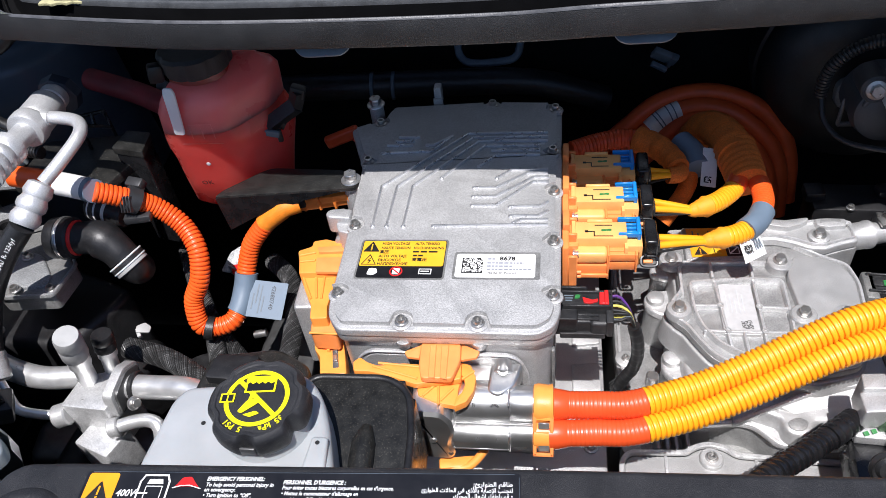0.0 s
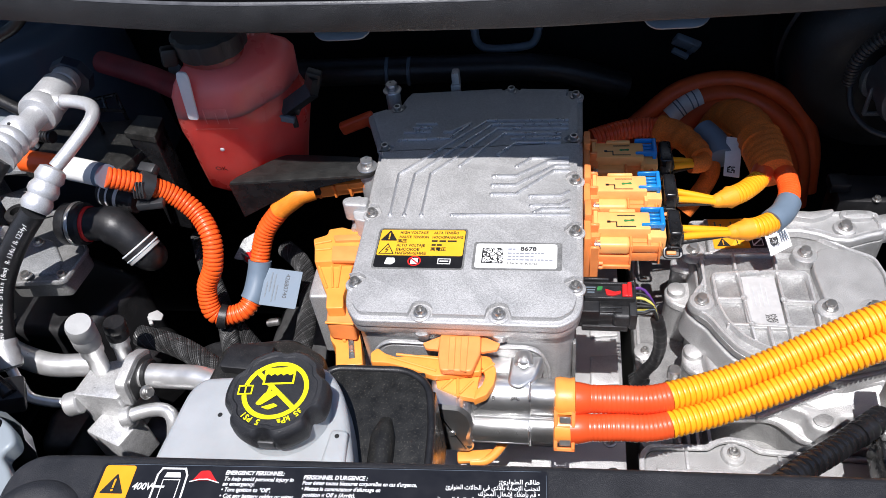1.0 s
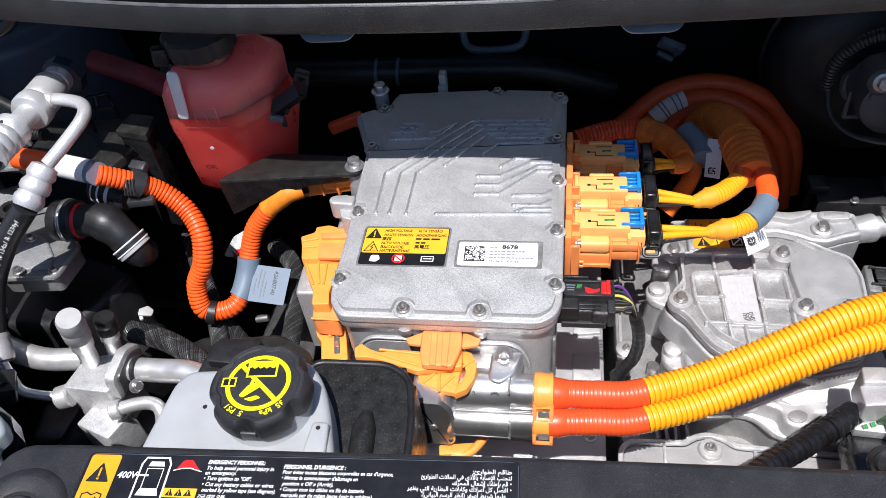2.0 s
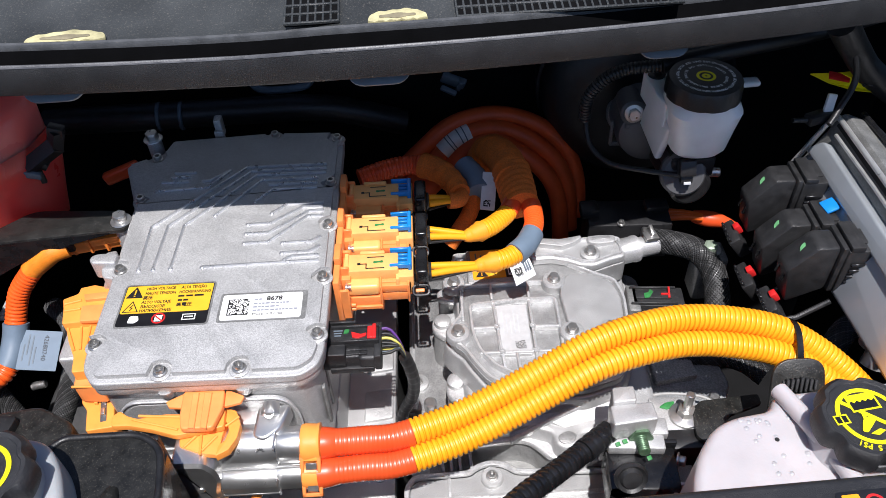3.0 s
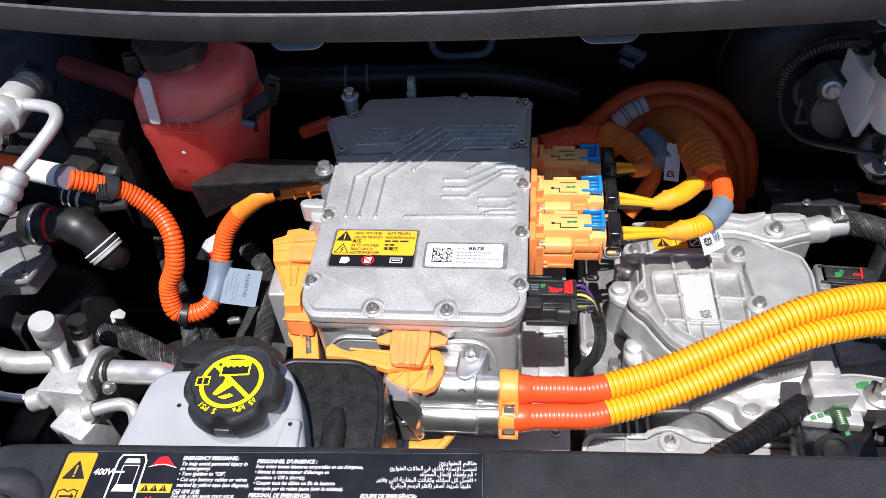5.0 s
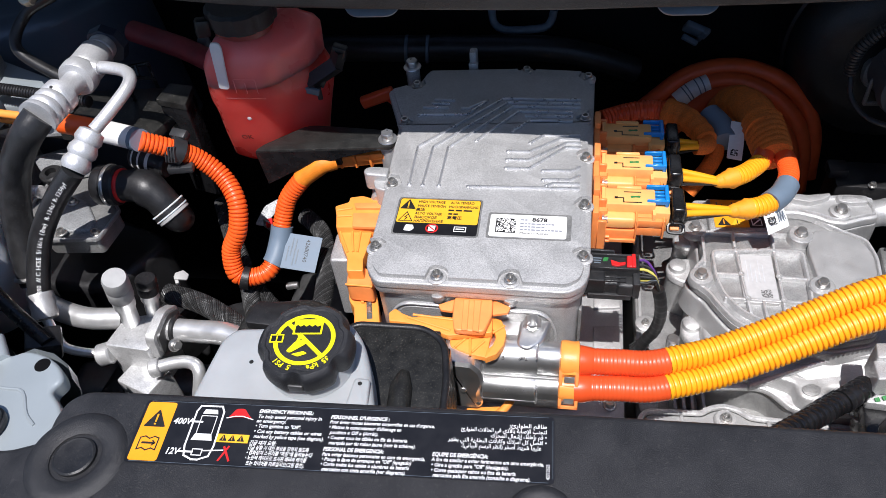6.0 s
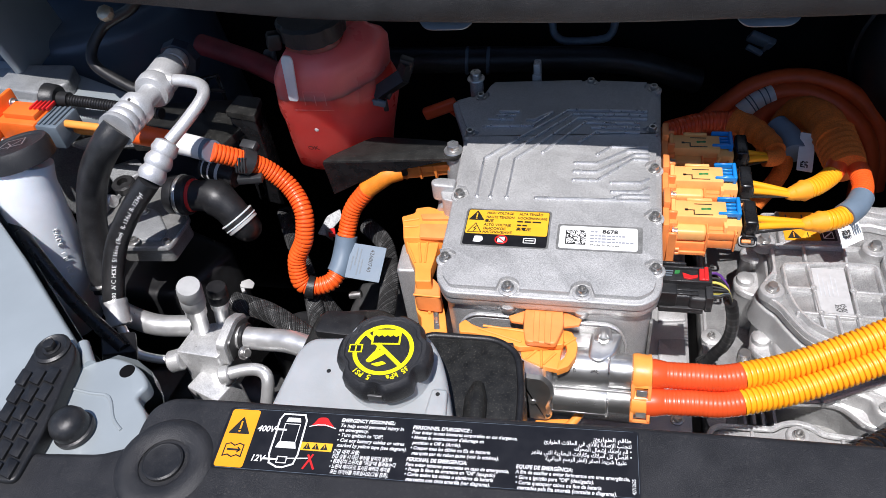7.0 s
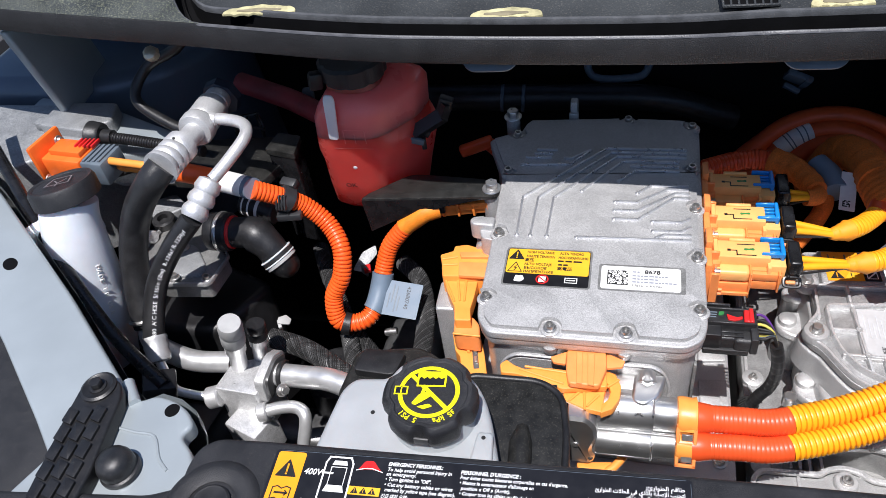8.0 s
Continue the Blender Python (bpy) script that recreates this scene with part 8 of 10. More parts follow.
# manifold block with two service ports
mani = thing("pipe_manifold", "raw aluminium refrigerant manifold block with capped service ports", "manifold", (-0.32, -0.03, 0.76))
mb = [(-0.3510, -0.0290, 0.8080), (-0.3450, 0.0040, 0.8080), (-0.3130, 0.0130, 0.8080), (-0.2990, 0.0020, 0.8080), (-0.3060, -0.0320, 0.8080)]
part("block", prism(round_outline([(p[0], p[1]) for p in mb], 0.003), 0.752, 0.8080, 0.0015), CAST_EDGE, mani)
part("lower_block", prism(round_outline([(-0.020, -0.014), (0.020, -0.018), (0.024, 0.014), (-0.016, 0.018)], 0.003), 0.735, 0.7780, 0.002, m=Matrix.Translation(Vector((-0.3200, -0.0390, 0.7780)) - Vector((0, 0, 0.778))) @ pose(0, 0, 0, 0, 0, -14)), CAST_EDGE, mani)
def port(top, base, r, mat, label):
    t = thing("service_port", label, "service port", base, "service ports")
    a, b = Vector(base), Vector(top)
    L = (b - a).length
    part("stem", lathe([(r * 0.74, 0), (r * 0.74, L * 0.42), (r * 0.9, L * 0.44), (r * 0.9, L * 0.62), (r * 0.7, L * 0.64)], a, b, 22), MACHINED, t)
    part("cap", lathe([(r * 0.92, L * 0.60), (r, L * 0.62), (r, L * 0.80), (r * 0.97, L * 0.81), (r, L * 0.82), (r, L * 0.96), (r * 0.9, L), (0.0002, L)], a, b, 60, wave=lambda q, h: 1 + 0.012 * math.cos(30 * q)), mat, t)
    return t
port((-0.3130, -0.0140, 0.8900), (-0.3360, -0.0000, 0.8060), 0.0112, GREY_CAP, "pale grey knurled cap on a service port")
port((-0.3130, 0.0190, 0.8520), (-0.3190, 0.0140, 0.8060), 0.0098, BLACK, "black cap on a service port")
PA, PB = Vector((-0.3020, -0.0040, 0.8060)), Vector((-0.2530, -0.0060, 0.8060))
part("slanted_plate", prism(round_outline([(-0.026, -0.015), (0.020, -0.017), (0.026, 0.006), (0.008, 0.018), (-0.022, 0.014)], 0.006), -0.004, 0.005, 0.001, m=Matrix.Translation(PA) @ frame_along(PA, PB)), CAST_RAW, mani)
part("plate_edge", prism(round_outline([(-0.022, -0.012), (0.017, -0.014), (0.022, 0.005), (0.006, 0.015), (-0.018, 0.011)], 0.005), 0.005, 0.0075, 0.0005, m=Matrix.Translation(PA) @ frame_along(PA, PB)), DARK_STEEL, mani)
part("outlet_pipe", pipe([(-0.2960, -0.0030, 0.8040), (-0.2660, -0.0040, 0.8050), (-0.2390, -0.0060, 0.8070), (-0.2110, -0.0130, 0.8050)], 0.0112, 20), MACHINED, mani)
part("outlet_ring", rod((-0.2920, -0.0020, 0.8040), (-0.2870, -0.0020, 0.8040), 0.0140, bev=0.001), RUBBER, mani)
part("lower_pipe", pipe([(-0.3030, -0.0390, 0.7900), (-0.2830, -0.0320, 0.7920), (-0.2670, -0.0310, 0.7920), (-0.2580, -0.0380, 0.7880), (-0.2610, -0.0520, 0.7650)], 0.0062, 16), MACHINED, mani)
part("lower_ring", rod((-0.3050, -0.0400, 0.7900), (-0.2960, -0.0370, 0.7910), 0.0092, bev=0.001), CAST_RAW, mani)
bolt((-0.2830, -0.0220, 0.8060), mani, (0.8, -0.3, 0.4), BOLT_HEX_SMALL)
part("inlet_nut", rod((-0.3620, -0.0310, 0.7920), (-0.3490, -0.0270, 0.7940), 0.0110, bev=0.0015), CAST_RAW, mani)

# ---- washer filler and wing panel ----
wash = thing("washer_filler", "white washer filler neck with a black screw cap", "filler neck", (-0.49, 0.05, 0.80))
WT = Vector((-0.5010, 0.0740, 0.9740))
WB = WT + Vector((0.003, -0.004, -0.0185))
part("neck", sweep(spline([WB, (-0.5010, 0.0610, 0.9350), (-0.5020, 0.0530, 0.9050), (-0.5060, 0.0460, 0.8640), (-0.5140, 0.0370, 0.8200), (-0.5560, 0.0610, 0.7500)], 0.004)[0], lambda i: 0.0262 + 0.0003 * i, 28), TANK_WHITE, wash)
part("mould_ring", rod((-0.5010, 0.0580, 0.9250), (-0.5020, 0.0580, 0.9210), 0.0292, bev=0.0015), TANK_WHITE, wash)
part("ear", block((0.016, 0.030, 0.040), (-0.5380, 0.0500, 0.9150), (0, 0, -20), 0.005, 3), TANK_WHITE, wash)
part("cap", lathe([(0.0300, 0), (0.0320, 0.001), (0.0320, 0.015), (0.0300, 0.0190), (0.0270, 0.0184), (0.0262, 0.0176), (0.0001, 0.0176)], WB, WT, 72, wave=lambda q, h: 1 + 0.010 * math.cos(36 * q) if h < 0.014 else 1.0), BLACK_GRAIN, wash, "black washer filler cap")
WC = Matrix.Translation(WT) @ frame_along(WB, WT) @ pose(0, 0, 0.0002, 0, 0, -20)
for pts in ([(-0.012, 0.008), (0.012, 0.008), (0.009, -0.009), (-0.009, -0.009), (-0.012, 0.008)], [(-0.006, -0.003), (0.0, 0.005), (0.006, -0.003)], [(0, 0.005), (0.0, 0.012)]):
    stroke(pts, 0.0014, WC, STEEL, wash, "wiper_symbol", 0.0002)

nd = (Vector((-0.5100, 0.0410, 0.8420)) - Vector((-0.5020, 0.0530, 0.9050))).normalized()
for k, ch in enumerate("MADE IN USA"):
    p = Vector((-0.5025, 0.0520, 0.9000)) + nd * (0.0052 * k)
    out = (Vector((0.03, -0.41, 1.38)) - p + Vector((0.25, 0.10, -0.1))).normalized()
    out = (out - nd * out.dot(nd)).normalized()
    M = Matrix((nd, out.cross(nd), out)).transposed().to_4x4()
    M.translation = p + out * (0.0312 + 0.0008 * k)
    if ch != " ":
        lettering(ch, 0.0064, M, WHITE, wash, "embossed_letter", 0.0006)

FEND_IN = [(-0.70, 0.160), (-0.592, 0.085), (-0.430, -0.042), (-0.333, -0.124), (-0.31, -0.139), (-0.3, -0.132), (-0.283, -0.135), (-0.268, -0.143), (-0.259, -0.154), (-0.265, -0.163), (-0.252, -0.173), (-0.242, -0.188), (-0.30, -0.30)]
FEND_OUT = [(-0.40, -0.30), (-0.355, -0.190), (-0.383, -0.164), (-0.460, -0.097), (-0.60, 0.015), (-0.72, 0.11)]
wing = thing("wing_panel", "silver-blue painted wing rail with hinge strap and rubber stop", "body panel", (-0.4, -0.1, 0.93), kind="structure")
part("rail", prism(round_outline(FEND_IN + FEND_OUT, 0.007), 0.936, 0.9480, 0.004, 4), SILVER_PAINT, wing)
bmw = bmesh.new()
rows = [[bmw.verts.new((p[0] + 0.003, p[1] + 0.003, z)) for z in (0.945, 0.93, 0.84, 0.74)] for p in FEND_IN[:9]]
for i, rr in enumerate(rows):
    rr[2].co += Vector((-0.02, -0.02, 0))
    rr[3].co += Vector((-0.03, -0.03, 0))
for a, b in zip(rows, rows[1:]):
    for k in range(3):
        bmw.faces.new((a[k], b[k], b[k + 1], a[k + 1]))
bmesh.ops.recalc_face_normals(bmw, faces=bmw.faces)
part("inner_wall", bmw, SILVER_PAINT, wing)
# Black discs stand in for the shade inside the rail's two holes.
part("bolt_hole", lathe([(0.0056, 0), (0.0054, 0.0006), (0.0001, 0.0006)], (-0.281, -0.144, 0.9478), (-0.281, -0.144, 1), 24), DEEP_BLACK, wing)
part("rail_hole", prism([(0.0095 * math.cos(q), 0.0062 * math.sin(q)) for q in [2 * math.pi * k / 28 for k in range(28)]], 0, 0.0006, 0.0002, m=pose(-0.5110, -0.0130, 0.9478, 0, 0, -36)), DEEP_BLACK, wing)
part("pressed_line", pipe([(-0.336, -0.160, 0.9482), (-0.300, -0.1645, 0.9482), (-0.284, -0.166, 0.9482), (-0.272, -0.182, 0.9482), (-0.262, -0.190, 0.9482)], 0.0012, 8), SILVER_PAINT, wing)
part("raised_bead", pipe([(-0.328, -0.124, 0.9470), (-0.312, -0.142, 0.9480)], 0.0045, 12), SILVER_PAINT, wing)
liner = [(-0.75, -0.45), (-0.40, -0.30), (-0.352, -0.195), (-0.383, -0.162), (-0.460, -0.095), (-0.60, 0.017), (-0.82, 0.19), (-0.82, -0.45)]
part("outer_seal", prism(round_outline(liner, 0.004), 0.90, 0.9350, 0.004, 3), BLACK_GRAIN, wing, "dark plastic wing edge seal")

strap = thing("hinge_strap", "black plastic strap with raised ribs bolted to the wing", "strap", (-0.33, -0.17, 0.95))
so = round_outline([(-0.352, -0.139), (-0.346, -0.130), (-0.334, -0.128), (-0.322, -0.134), (-0.316, -0.146), (-0.312, -0.170), (-0.306, -0.205), (-0.305, -0.240), (-0.340, -0.240), (-0.345, -0.200), (-0.350, -0.165)], 0.006)
part("strap", prism(so, 0.949, 0.9610, 0.002, 3), BLACK, strap)
part("boss", lathe([(0.0130, 0), (0.0130, 0.002), (0.0110, 0.0032), (0.0090, 0.002)], (-0.337, -0.140, 0.9605), (-0.337, -0.140, 1), 32), BLACK, strap)
for i in range(6):
    for j in (-1, 0, 1):
        cx, cy = -0.3340 + 0.0022 * i + 0.0100 * j, -0.1640 - 0.0140 * i + 0.0022 * j
        part("raised_tile", prism(round_outline([(cx - 0.0042, cy + 0.0070), (cx + 0.0042, cy + 0.0048), (cx + 0.0044, cy - 0.0070), (cx - 0.0040, cy - 0.0048)], 0.0008), 0.9600, 0.9634, 0.0008), BLACK, strap)
bolt((-0.337, -0.140, 0.9620), strap, mesh=BOLT_BLACK)
stop = thing("rubber_stop", "round black rubber bonnet stop on the wing", "buffer", (-0.296, -0.196, 0.948))
part("dome", lathe([(0.0140, 0), (0.0140, 0.003), (0.0126, 0.004), (0.0128, 0.007), (0.0126, 0.011), (0.0106, 0.0155), (0.0062, 0.0182), (0.0002, 0.0190)], (-0.2935, -0.1945, 0.948), (-0.2965, -0.1945, 0.975), 36), RUBBER, stop)

prop = thing("prop_rod", "glossy black bonnet prop rod lying along the wing", "rod", (-0.4, -0.03, 0.96))
part("rod", sweep(spline([(-0.6740, 0.1780, 0.9950), (-0.6060, 0.1180, 0.9580), (-0.5170, 0.0390, 0.9180), (-0.4430, -0.0180, 0.8740), (-0.3710, -0.0600, 0.8500)], 0.006)[0], 0.0065, 14), BLACK_GLOSS, prop)
part("end_block", block((0.030, 0.026, 0.020), (-0.3810, -0.0560, 0.8430), (0, 20, 30), 0.003), BLACK, prop)

# ---- quick-fit elbow and compressor plate ----
elbow = thing("hose_elbow", "black quick-fit hose elbow with red seal and clear ring", "hose fitting", (-0.36, 0.12, 0.87))
E7 = [(-0.3880, 0.1080, 0.8860), (-0.3620, 0.1080, 0.8860), (-0.3420, 0.1085, 0.8850), (-0.3270, 0.1040, 0.8760), (-0.3200, 0.1010, 0.8670)]
part("elbow", sweep(spline(E7[1:], 0.002)[0], lambda i: 0.0158 + 0.0026 * math.exp(-((i - 13) / 5.0) ** 2), 30), BLACK, elbow)
part("clip_ring", lathe([(0.0206, 0), (0.0212, 0.001), (0.0212, 0.003), (0.0206, 0.004)], Vector(E7[0]).lerp(Vector(E7[1]), 0.45), E7[1], 32, caps=False), STEEL, elbow, "wire clip of the quick fitting")
part("socket", lathe([(0.0185, 0), (0.0200, 0.002), (0.0200, 0.010), (0.0180, 0.012), (0.0200, 0.014), (0.0200, 0.022), (0.018, 0.024)], E7[0], E7[1], 32), BLACK, elbow)
part("red_seal", rod(Vector(E7[1]).lerp(Vector(E7[0]), 0.12), Vector(E7[1]).lerp(Vector(E7[2]), 0.06), 0.0172, bev=0.0008), RED, elbow)
e_ = (Vector(E7[4]) - Vector(E7[3])).normalized()
for m, o0, o1, r_ in ((WHITE_CLEAR, 0.0010, 0.0026, 0.0186), (RUBBER, 0.0026, 0.0070, 0.0180), (WHITE_CLEAR, 0.0070, 0.0086, 0.0184), (GREY_CAP, 0.0086, 0.0125, 0.0174)):
    part("ring", rod(Vector(E7[4]) + e_ * o0, Vector(E7[4]) + e_ * o1, r_, seg=32, bev=0.0005), m, elbow)
part("hose", pipe([Vector(E7[4]) + e_ * 0.006, Vector(E7[4]) + e_ * 0.013, Vector(E7[4]) + e_ * 0.016 + Vector((-0.010, 0.016, -0.016)), Vector(E7[4]) + Vector((-0.05, 0.075, -0.09))], 0.0150, 24), BLACK, elbow)
comp = thing("compressor", "raw alloy compressor end plate with screws below the hoses", "compressor", (-0.42, 0.08, 0.75))
cq = [(-0.4780, 0.0900, 0.8550), (-0.4720, 0.1390, 0.8550), (-0.4270, 0.1580, 0.8550), (-0.3770, 0.1010, 0.8550), (-0.3810, 0.0620, 0.8550), (-0.4330, 0.0580, 0.8550)]
part("end_plate", prism(round_outline([(p[0], p[1]) for p in cq], 0.004), 0.836, 0.8550, 0.004, 3), CAST_DARK, comp)
outline_bead(round_outline([(p[0], p[1]) for p in cq], 0.004), 0.8545, 0.0030, 0.0040, CAST_SKIN, comp, "plate_rim")
ci = [(-0.4610, 0.0940, 0.8560), (-0.4500, 0.1200, 0.8560), (-0.4180, 0.1150, 0.8560), (-0.3930, 0.0850, 0.8560), (-0.3920, 0.0700, 0.8560), (-0.4300, 0.0670, 0.8560)]
part("cover", prism(round_outline([(p[0], p[1]) for p in ci], 0.010), 0.85, 0.8585, 0.003, 3), CASE_GREY, comp)
for p in ((-0.4190, 0.0640, 0.8590), (-0.3860, 0.0690, 0.8550), (-0.4290, 0.1080, 0.8590)):
    bolt(p, comp)
part("body", prism(round_outline([(-0.52, 0.06), (-0.40, 0.06), (-0.36, 0.14), (-0.52, 0.2)], 0.02), 0.60, 0.78, 0.01, 3), BLACK, comp)
mp = thing("mounting_plate", "grey cast mounting plates and bushing under the orange wires", "bracket", (-0.48, 0.16, 0.86))
part("plate", prism(round_outline([(-0.5120, 0.1740), (-0.4800, 0.1930), (-0.4560, 0.1730), (-0.4700, 0.1580), (-0.4850, 0.1480)], 0.006), 0.852, 0.8620, 0.002, 3), CASE_GREY, mp)
part("strip", prism(round_outline([(-0.5350, 0.1700), (-0.5160, 0.1820), (-0.4640, 0.1840), (-0.4540, 0.1720), (-0.5170, 0.1640)], 0.002), 0.895, 0.8990, 0.001), CASE_GREY, mp, "bright folded strip")
part("bushing", lathe([(0.0125, 0), (0.0125, 0.008), (0.0105, 0.010), (0.0060, 0.010), (0.0055, 0.004), (0.0002, 0.004)], (-0.4730, 0.1470, 0.856), (-0.470, 0.140, 0.95), 28), RUBBER, mp, "black rubber bushing")
part("spacer", rod((-0.4890, 0.1230, 0.858), (-0.4700, 0.1190, 0.862), 0.0072, bev=0.0012), CAST_EDGE, mp)
part("lower_plate", prism(round_outline([(-0.5000, 0.1420), (-0.4800, 0.1480), (-0.4480, 0.1480), (-0.4400, 0.1250), (-0.4600, 0.1050), (-0.4950, 0.1050)], 0.006), 0.835, 0.8480, 0.002, 3), CAST_DARK, mp)
bolt((-0.4560, 0.1380, 0.848), mp, mesh=BOLT_HEX_SMALL)
gt = thing("wiring_tray", "dusty black plastic wiring tray with a rubber grommet", "tray", (-0.50, 0.21, 0.89))
part("tray", prism(round_outline([(-0.5700, 0.1980), (-0.5500, 0.2380), (-0.4950, 0.2460), (-0.4300, 0.2380), (-0.4200, 0.2020), (-0.4500, 0.1860), (-0.5350, 0.1850)], 0.008), 0.880, 0.8940, 0.003, 3), BLACK_DUSTY, gt)
part("grommet", lathe([(0.0160, 0), (0.0155, 0.004), (0.0120, 0.006), (0.0090, 0.004), (0.0060, 0.004), (0.0040, 0.0065), (0.0002, 0.0070)], (-0.5300, 0.2190, 0.8935), (-0.5300, 0.2190, 1.0), 30), BLACK_DUSTY, gt)
part("tray_rib", merge(block((0.060, 0.003, 0.005), (-0.470, 0.226, 0.8955), (0, 0, -6), 0.0008, 1), block((0.003, 0.034, 0.005), (-0.497, 0.214, 0.8955), (0, 0, 0), 0.0008, 1)), BLACK_DUSTY, gt)

# brackets and trays in the gloom behind
tray = thing("support_bracket", "dusty black steel support bracket beside the reservoir", "bracket", (-0.33, 0.19, 0.90))
tb_ = [(-0.3520, 0.1980), (-0.3480, 0.2285), (-0.3195, 0.2235), (-0.3150, 0.1895)]
part("top", prism(round_outline(tb_, 0.003), 0.918, 0.9250, 0.0012), BLACK_DUSTY, tray)
part("leg", prism(round_outline([(-0.3500, 0.1985), (-0.3465, 0.2260), (-0.3205, 0.2220), (-0.3165, 0.1905)], 0.003), 0.80, 0.9185, 0.001), BLACK_GLOSS, tray)
shelf = thing("dark_tray", "dusty black plastic tray behind the hoses", "tray", (-0.40, 0.19, 0.90))
part("tray", prism(round_outline([(-0.455, 0.165), (-0.350, 0.165), (-0.335, 0.205), (-0.360, 0.250), (-0.455, 0.240)], 0.006), 0.895, 0.9050, 0.003), BLACK_DUSTY, shelf)
part("frame", merge(sweep([Vector(p) for p in ((-0.401, 0.240, 0.935), (-0.378, 0.249, 0.935), (-0.357, 0.2200, 0.935), (-0.394, 0.2240, 0.935), (-0.401, 0.240, 0.935))], 0.0022, 8), rod((-0.390, 0.244, 0.935), (-0.376, 0.222, 0.935), 0.0018, seg=8), rod((-0.379, 0.249, 0.935), (-0.378, 0.249, 0.903), 0.002, seg=8), rod((-0.394, 0.224, 0.935), (-0.394, 0.224, 0.903), 0.002, seg=8)), BLACK_GLOSS, shelf)
ph = thing("printed_hose", "black hose end with white printed bands behind the clamp", "hose", (-0.36, 0.15, 0.88))
part("hose", rod((-0.3680, 0.1520, 0.8890), (-0.3280, 0.1420, 0.8840), 0.0135, seg=28, bev=0.002), RUBBER, ph)
for q, w in ((0.12, 0.04), (0.30, 0.05), (0.52, 0.09)):
    a_, b_ = Vector((-0.3680, 0.1520, 0.8890)), Vector((-0.3280, 0.1420, 0.8840))
    part("white_band", rod(a_.lerp(b_, q), a_.lerp(b_, q + w), 0.01375, seg=28), WHITE, ph)
redh = thing("reservoir_hose", "dull red coolant hose deep in the shade", "hose", (-0.33, 0.34, 0.93))
part("hose", pipe([(-0.4310, 0.3230, 0.9290), (-0.4080, 0.3140, 0.9280), (-0.3840, 0.3050, 0.9260), (-0.3550, 0.2900, 0.9270), (-0.320, 0.272, 0.924), (-0.270, 0.250, 0.915)], 0.0122, 24), RED_HOSE, redh)
part("grey_stub", rod((-0.3520, 0.3170, 0.9150), (-0.3400, 0.3210, 0.9150), 0.009, bev=0.002), GREY_PLASTIC, redh)
cab = thing("wing_cable", "black cable curling down from a brass-coloured plug", "cable", (-0.47, 0.22, 0.98))
part("cable", pipe([(-0.415, 0.240, 1.045), (-0.442, 0.242, 1.020), (-0.484, 0.240, 0.999), (-0.495, 0.216, 0.974), (-0.454, 0.200, 0.954), (-0.42, 0.195, 0.945)], 0.0058, 14), BLACK, cab)
part("plug", lathe([(0.004, 0), (0.0065, 0.002), (0.0085, 0.006), (0.0075, 0.011), (0.004, 0.013)], (-0.4434, 0.2080, 1.0300), (-0.4434, 0.2000, 1.0400), 8), BRASS, cab)
tower = thing("strut_tower", "strut tower in silver-blue paint darkened to carry its shade", "body panel", (-0.6, 0.36, 0.8), kind="structure")
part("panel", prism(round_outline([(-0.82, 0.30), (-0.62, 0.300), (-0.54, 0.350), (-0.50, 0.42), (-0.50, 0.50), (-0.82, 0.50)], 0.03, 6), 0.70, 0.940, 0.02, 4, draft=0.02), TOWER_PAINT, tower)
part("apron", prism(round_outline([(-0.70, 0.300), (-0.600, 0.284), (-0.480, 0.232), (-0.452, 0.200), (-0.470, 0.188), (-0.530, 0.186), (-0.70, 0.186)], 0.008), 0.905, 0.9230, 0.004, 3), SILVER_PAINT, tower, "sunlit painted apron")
part("rib", block((0.010, 0.12, 0.12), (-0.640, 0.30, 0.985), (0, -12, 8), 0.004, 3), SILVER_PAINT, tower)

# ---- hoses and blocks low in the bay ----
for k, (pts, r) in enumerate([
    ([(-0.3280, 0.0520, 0.7900), (-0.2880, 0.0450, 0.7850), (-0.2460, 0.0260, 0.7800), (-0.2180, 0.0090, 0.7750)], 0.0095),
    ([(-0.3300, 0.2100, 0.7700), (-0.3040, 0.1640, 0.7650), (-0.2740, 0.1180, 0.7600), (-0.2520, 0.0720, 0.7500), (-0.2350, 0.0320, 0.7450)], 0.0085),
    ([(-0.2220, 0.1930, 0.7700), (-0.1960, 0.1670, 0.7700), (-0.1800, 0.1270, 0.7680), (-0.1730, 0.0820, 0.7650), (-0.1740, 0.0550, 0.7600)], 0.0090),
    ([(-0.2790, 0.1230, 0.7450), (-0.2470, 0.0910, 0.7420), (-0.2130, 0.0600, 0.7400)], 0.0090)]):
    braid(pts, r, "braided_hose", "black braided protective hose low in the bay", "hose")
low = thing("pump_body", "black plastic pump with hose stubs low in the bay", "pump", (-0.25, 0.06, 0.6))
part("body", merge(rod((-0.27, 0.06, 0.64), (-0.27, 0.06, 0.735), 0.035, seg=32, bev=0.006), block((0.07, 0.05, 0.03), (-0.20, 0.03, 0.72), (0, 0, 15), 0.006)), BLACK, low)
part("stub", rod((-0.2270, 0.1100, 0.7420), (-0.2130, 0.1120, 0.7440), 0.0042, bev=0.0008), STEEL, low)
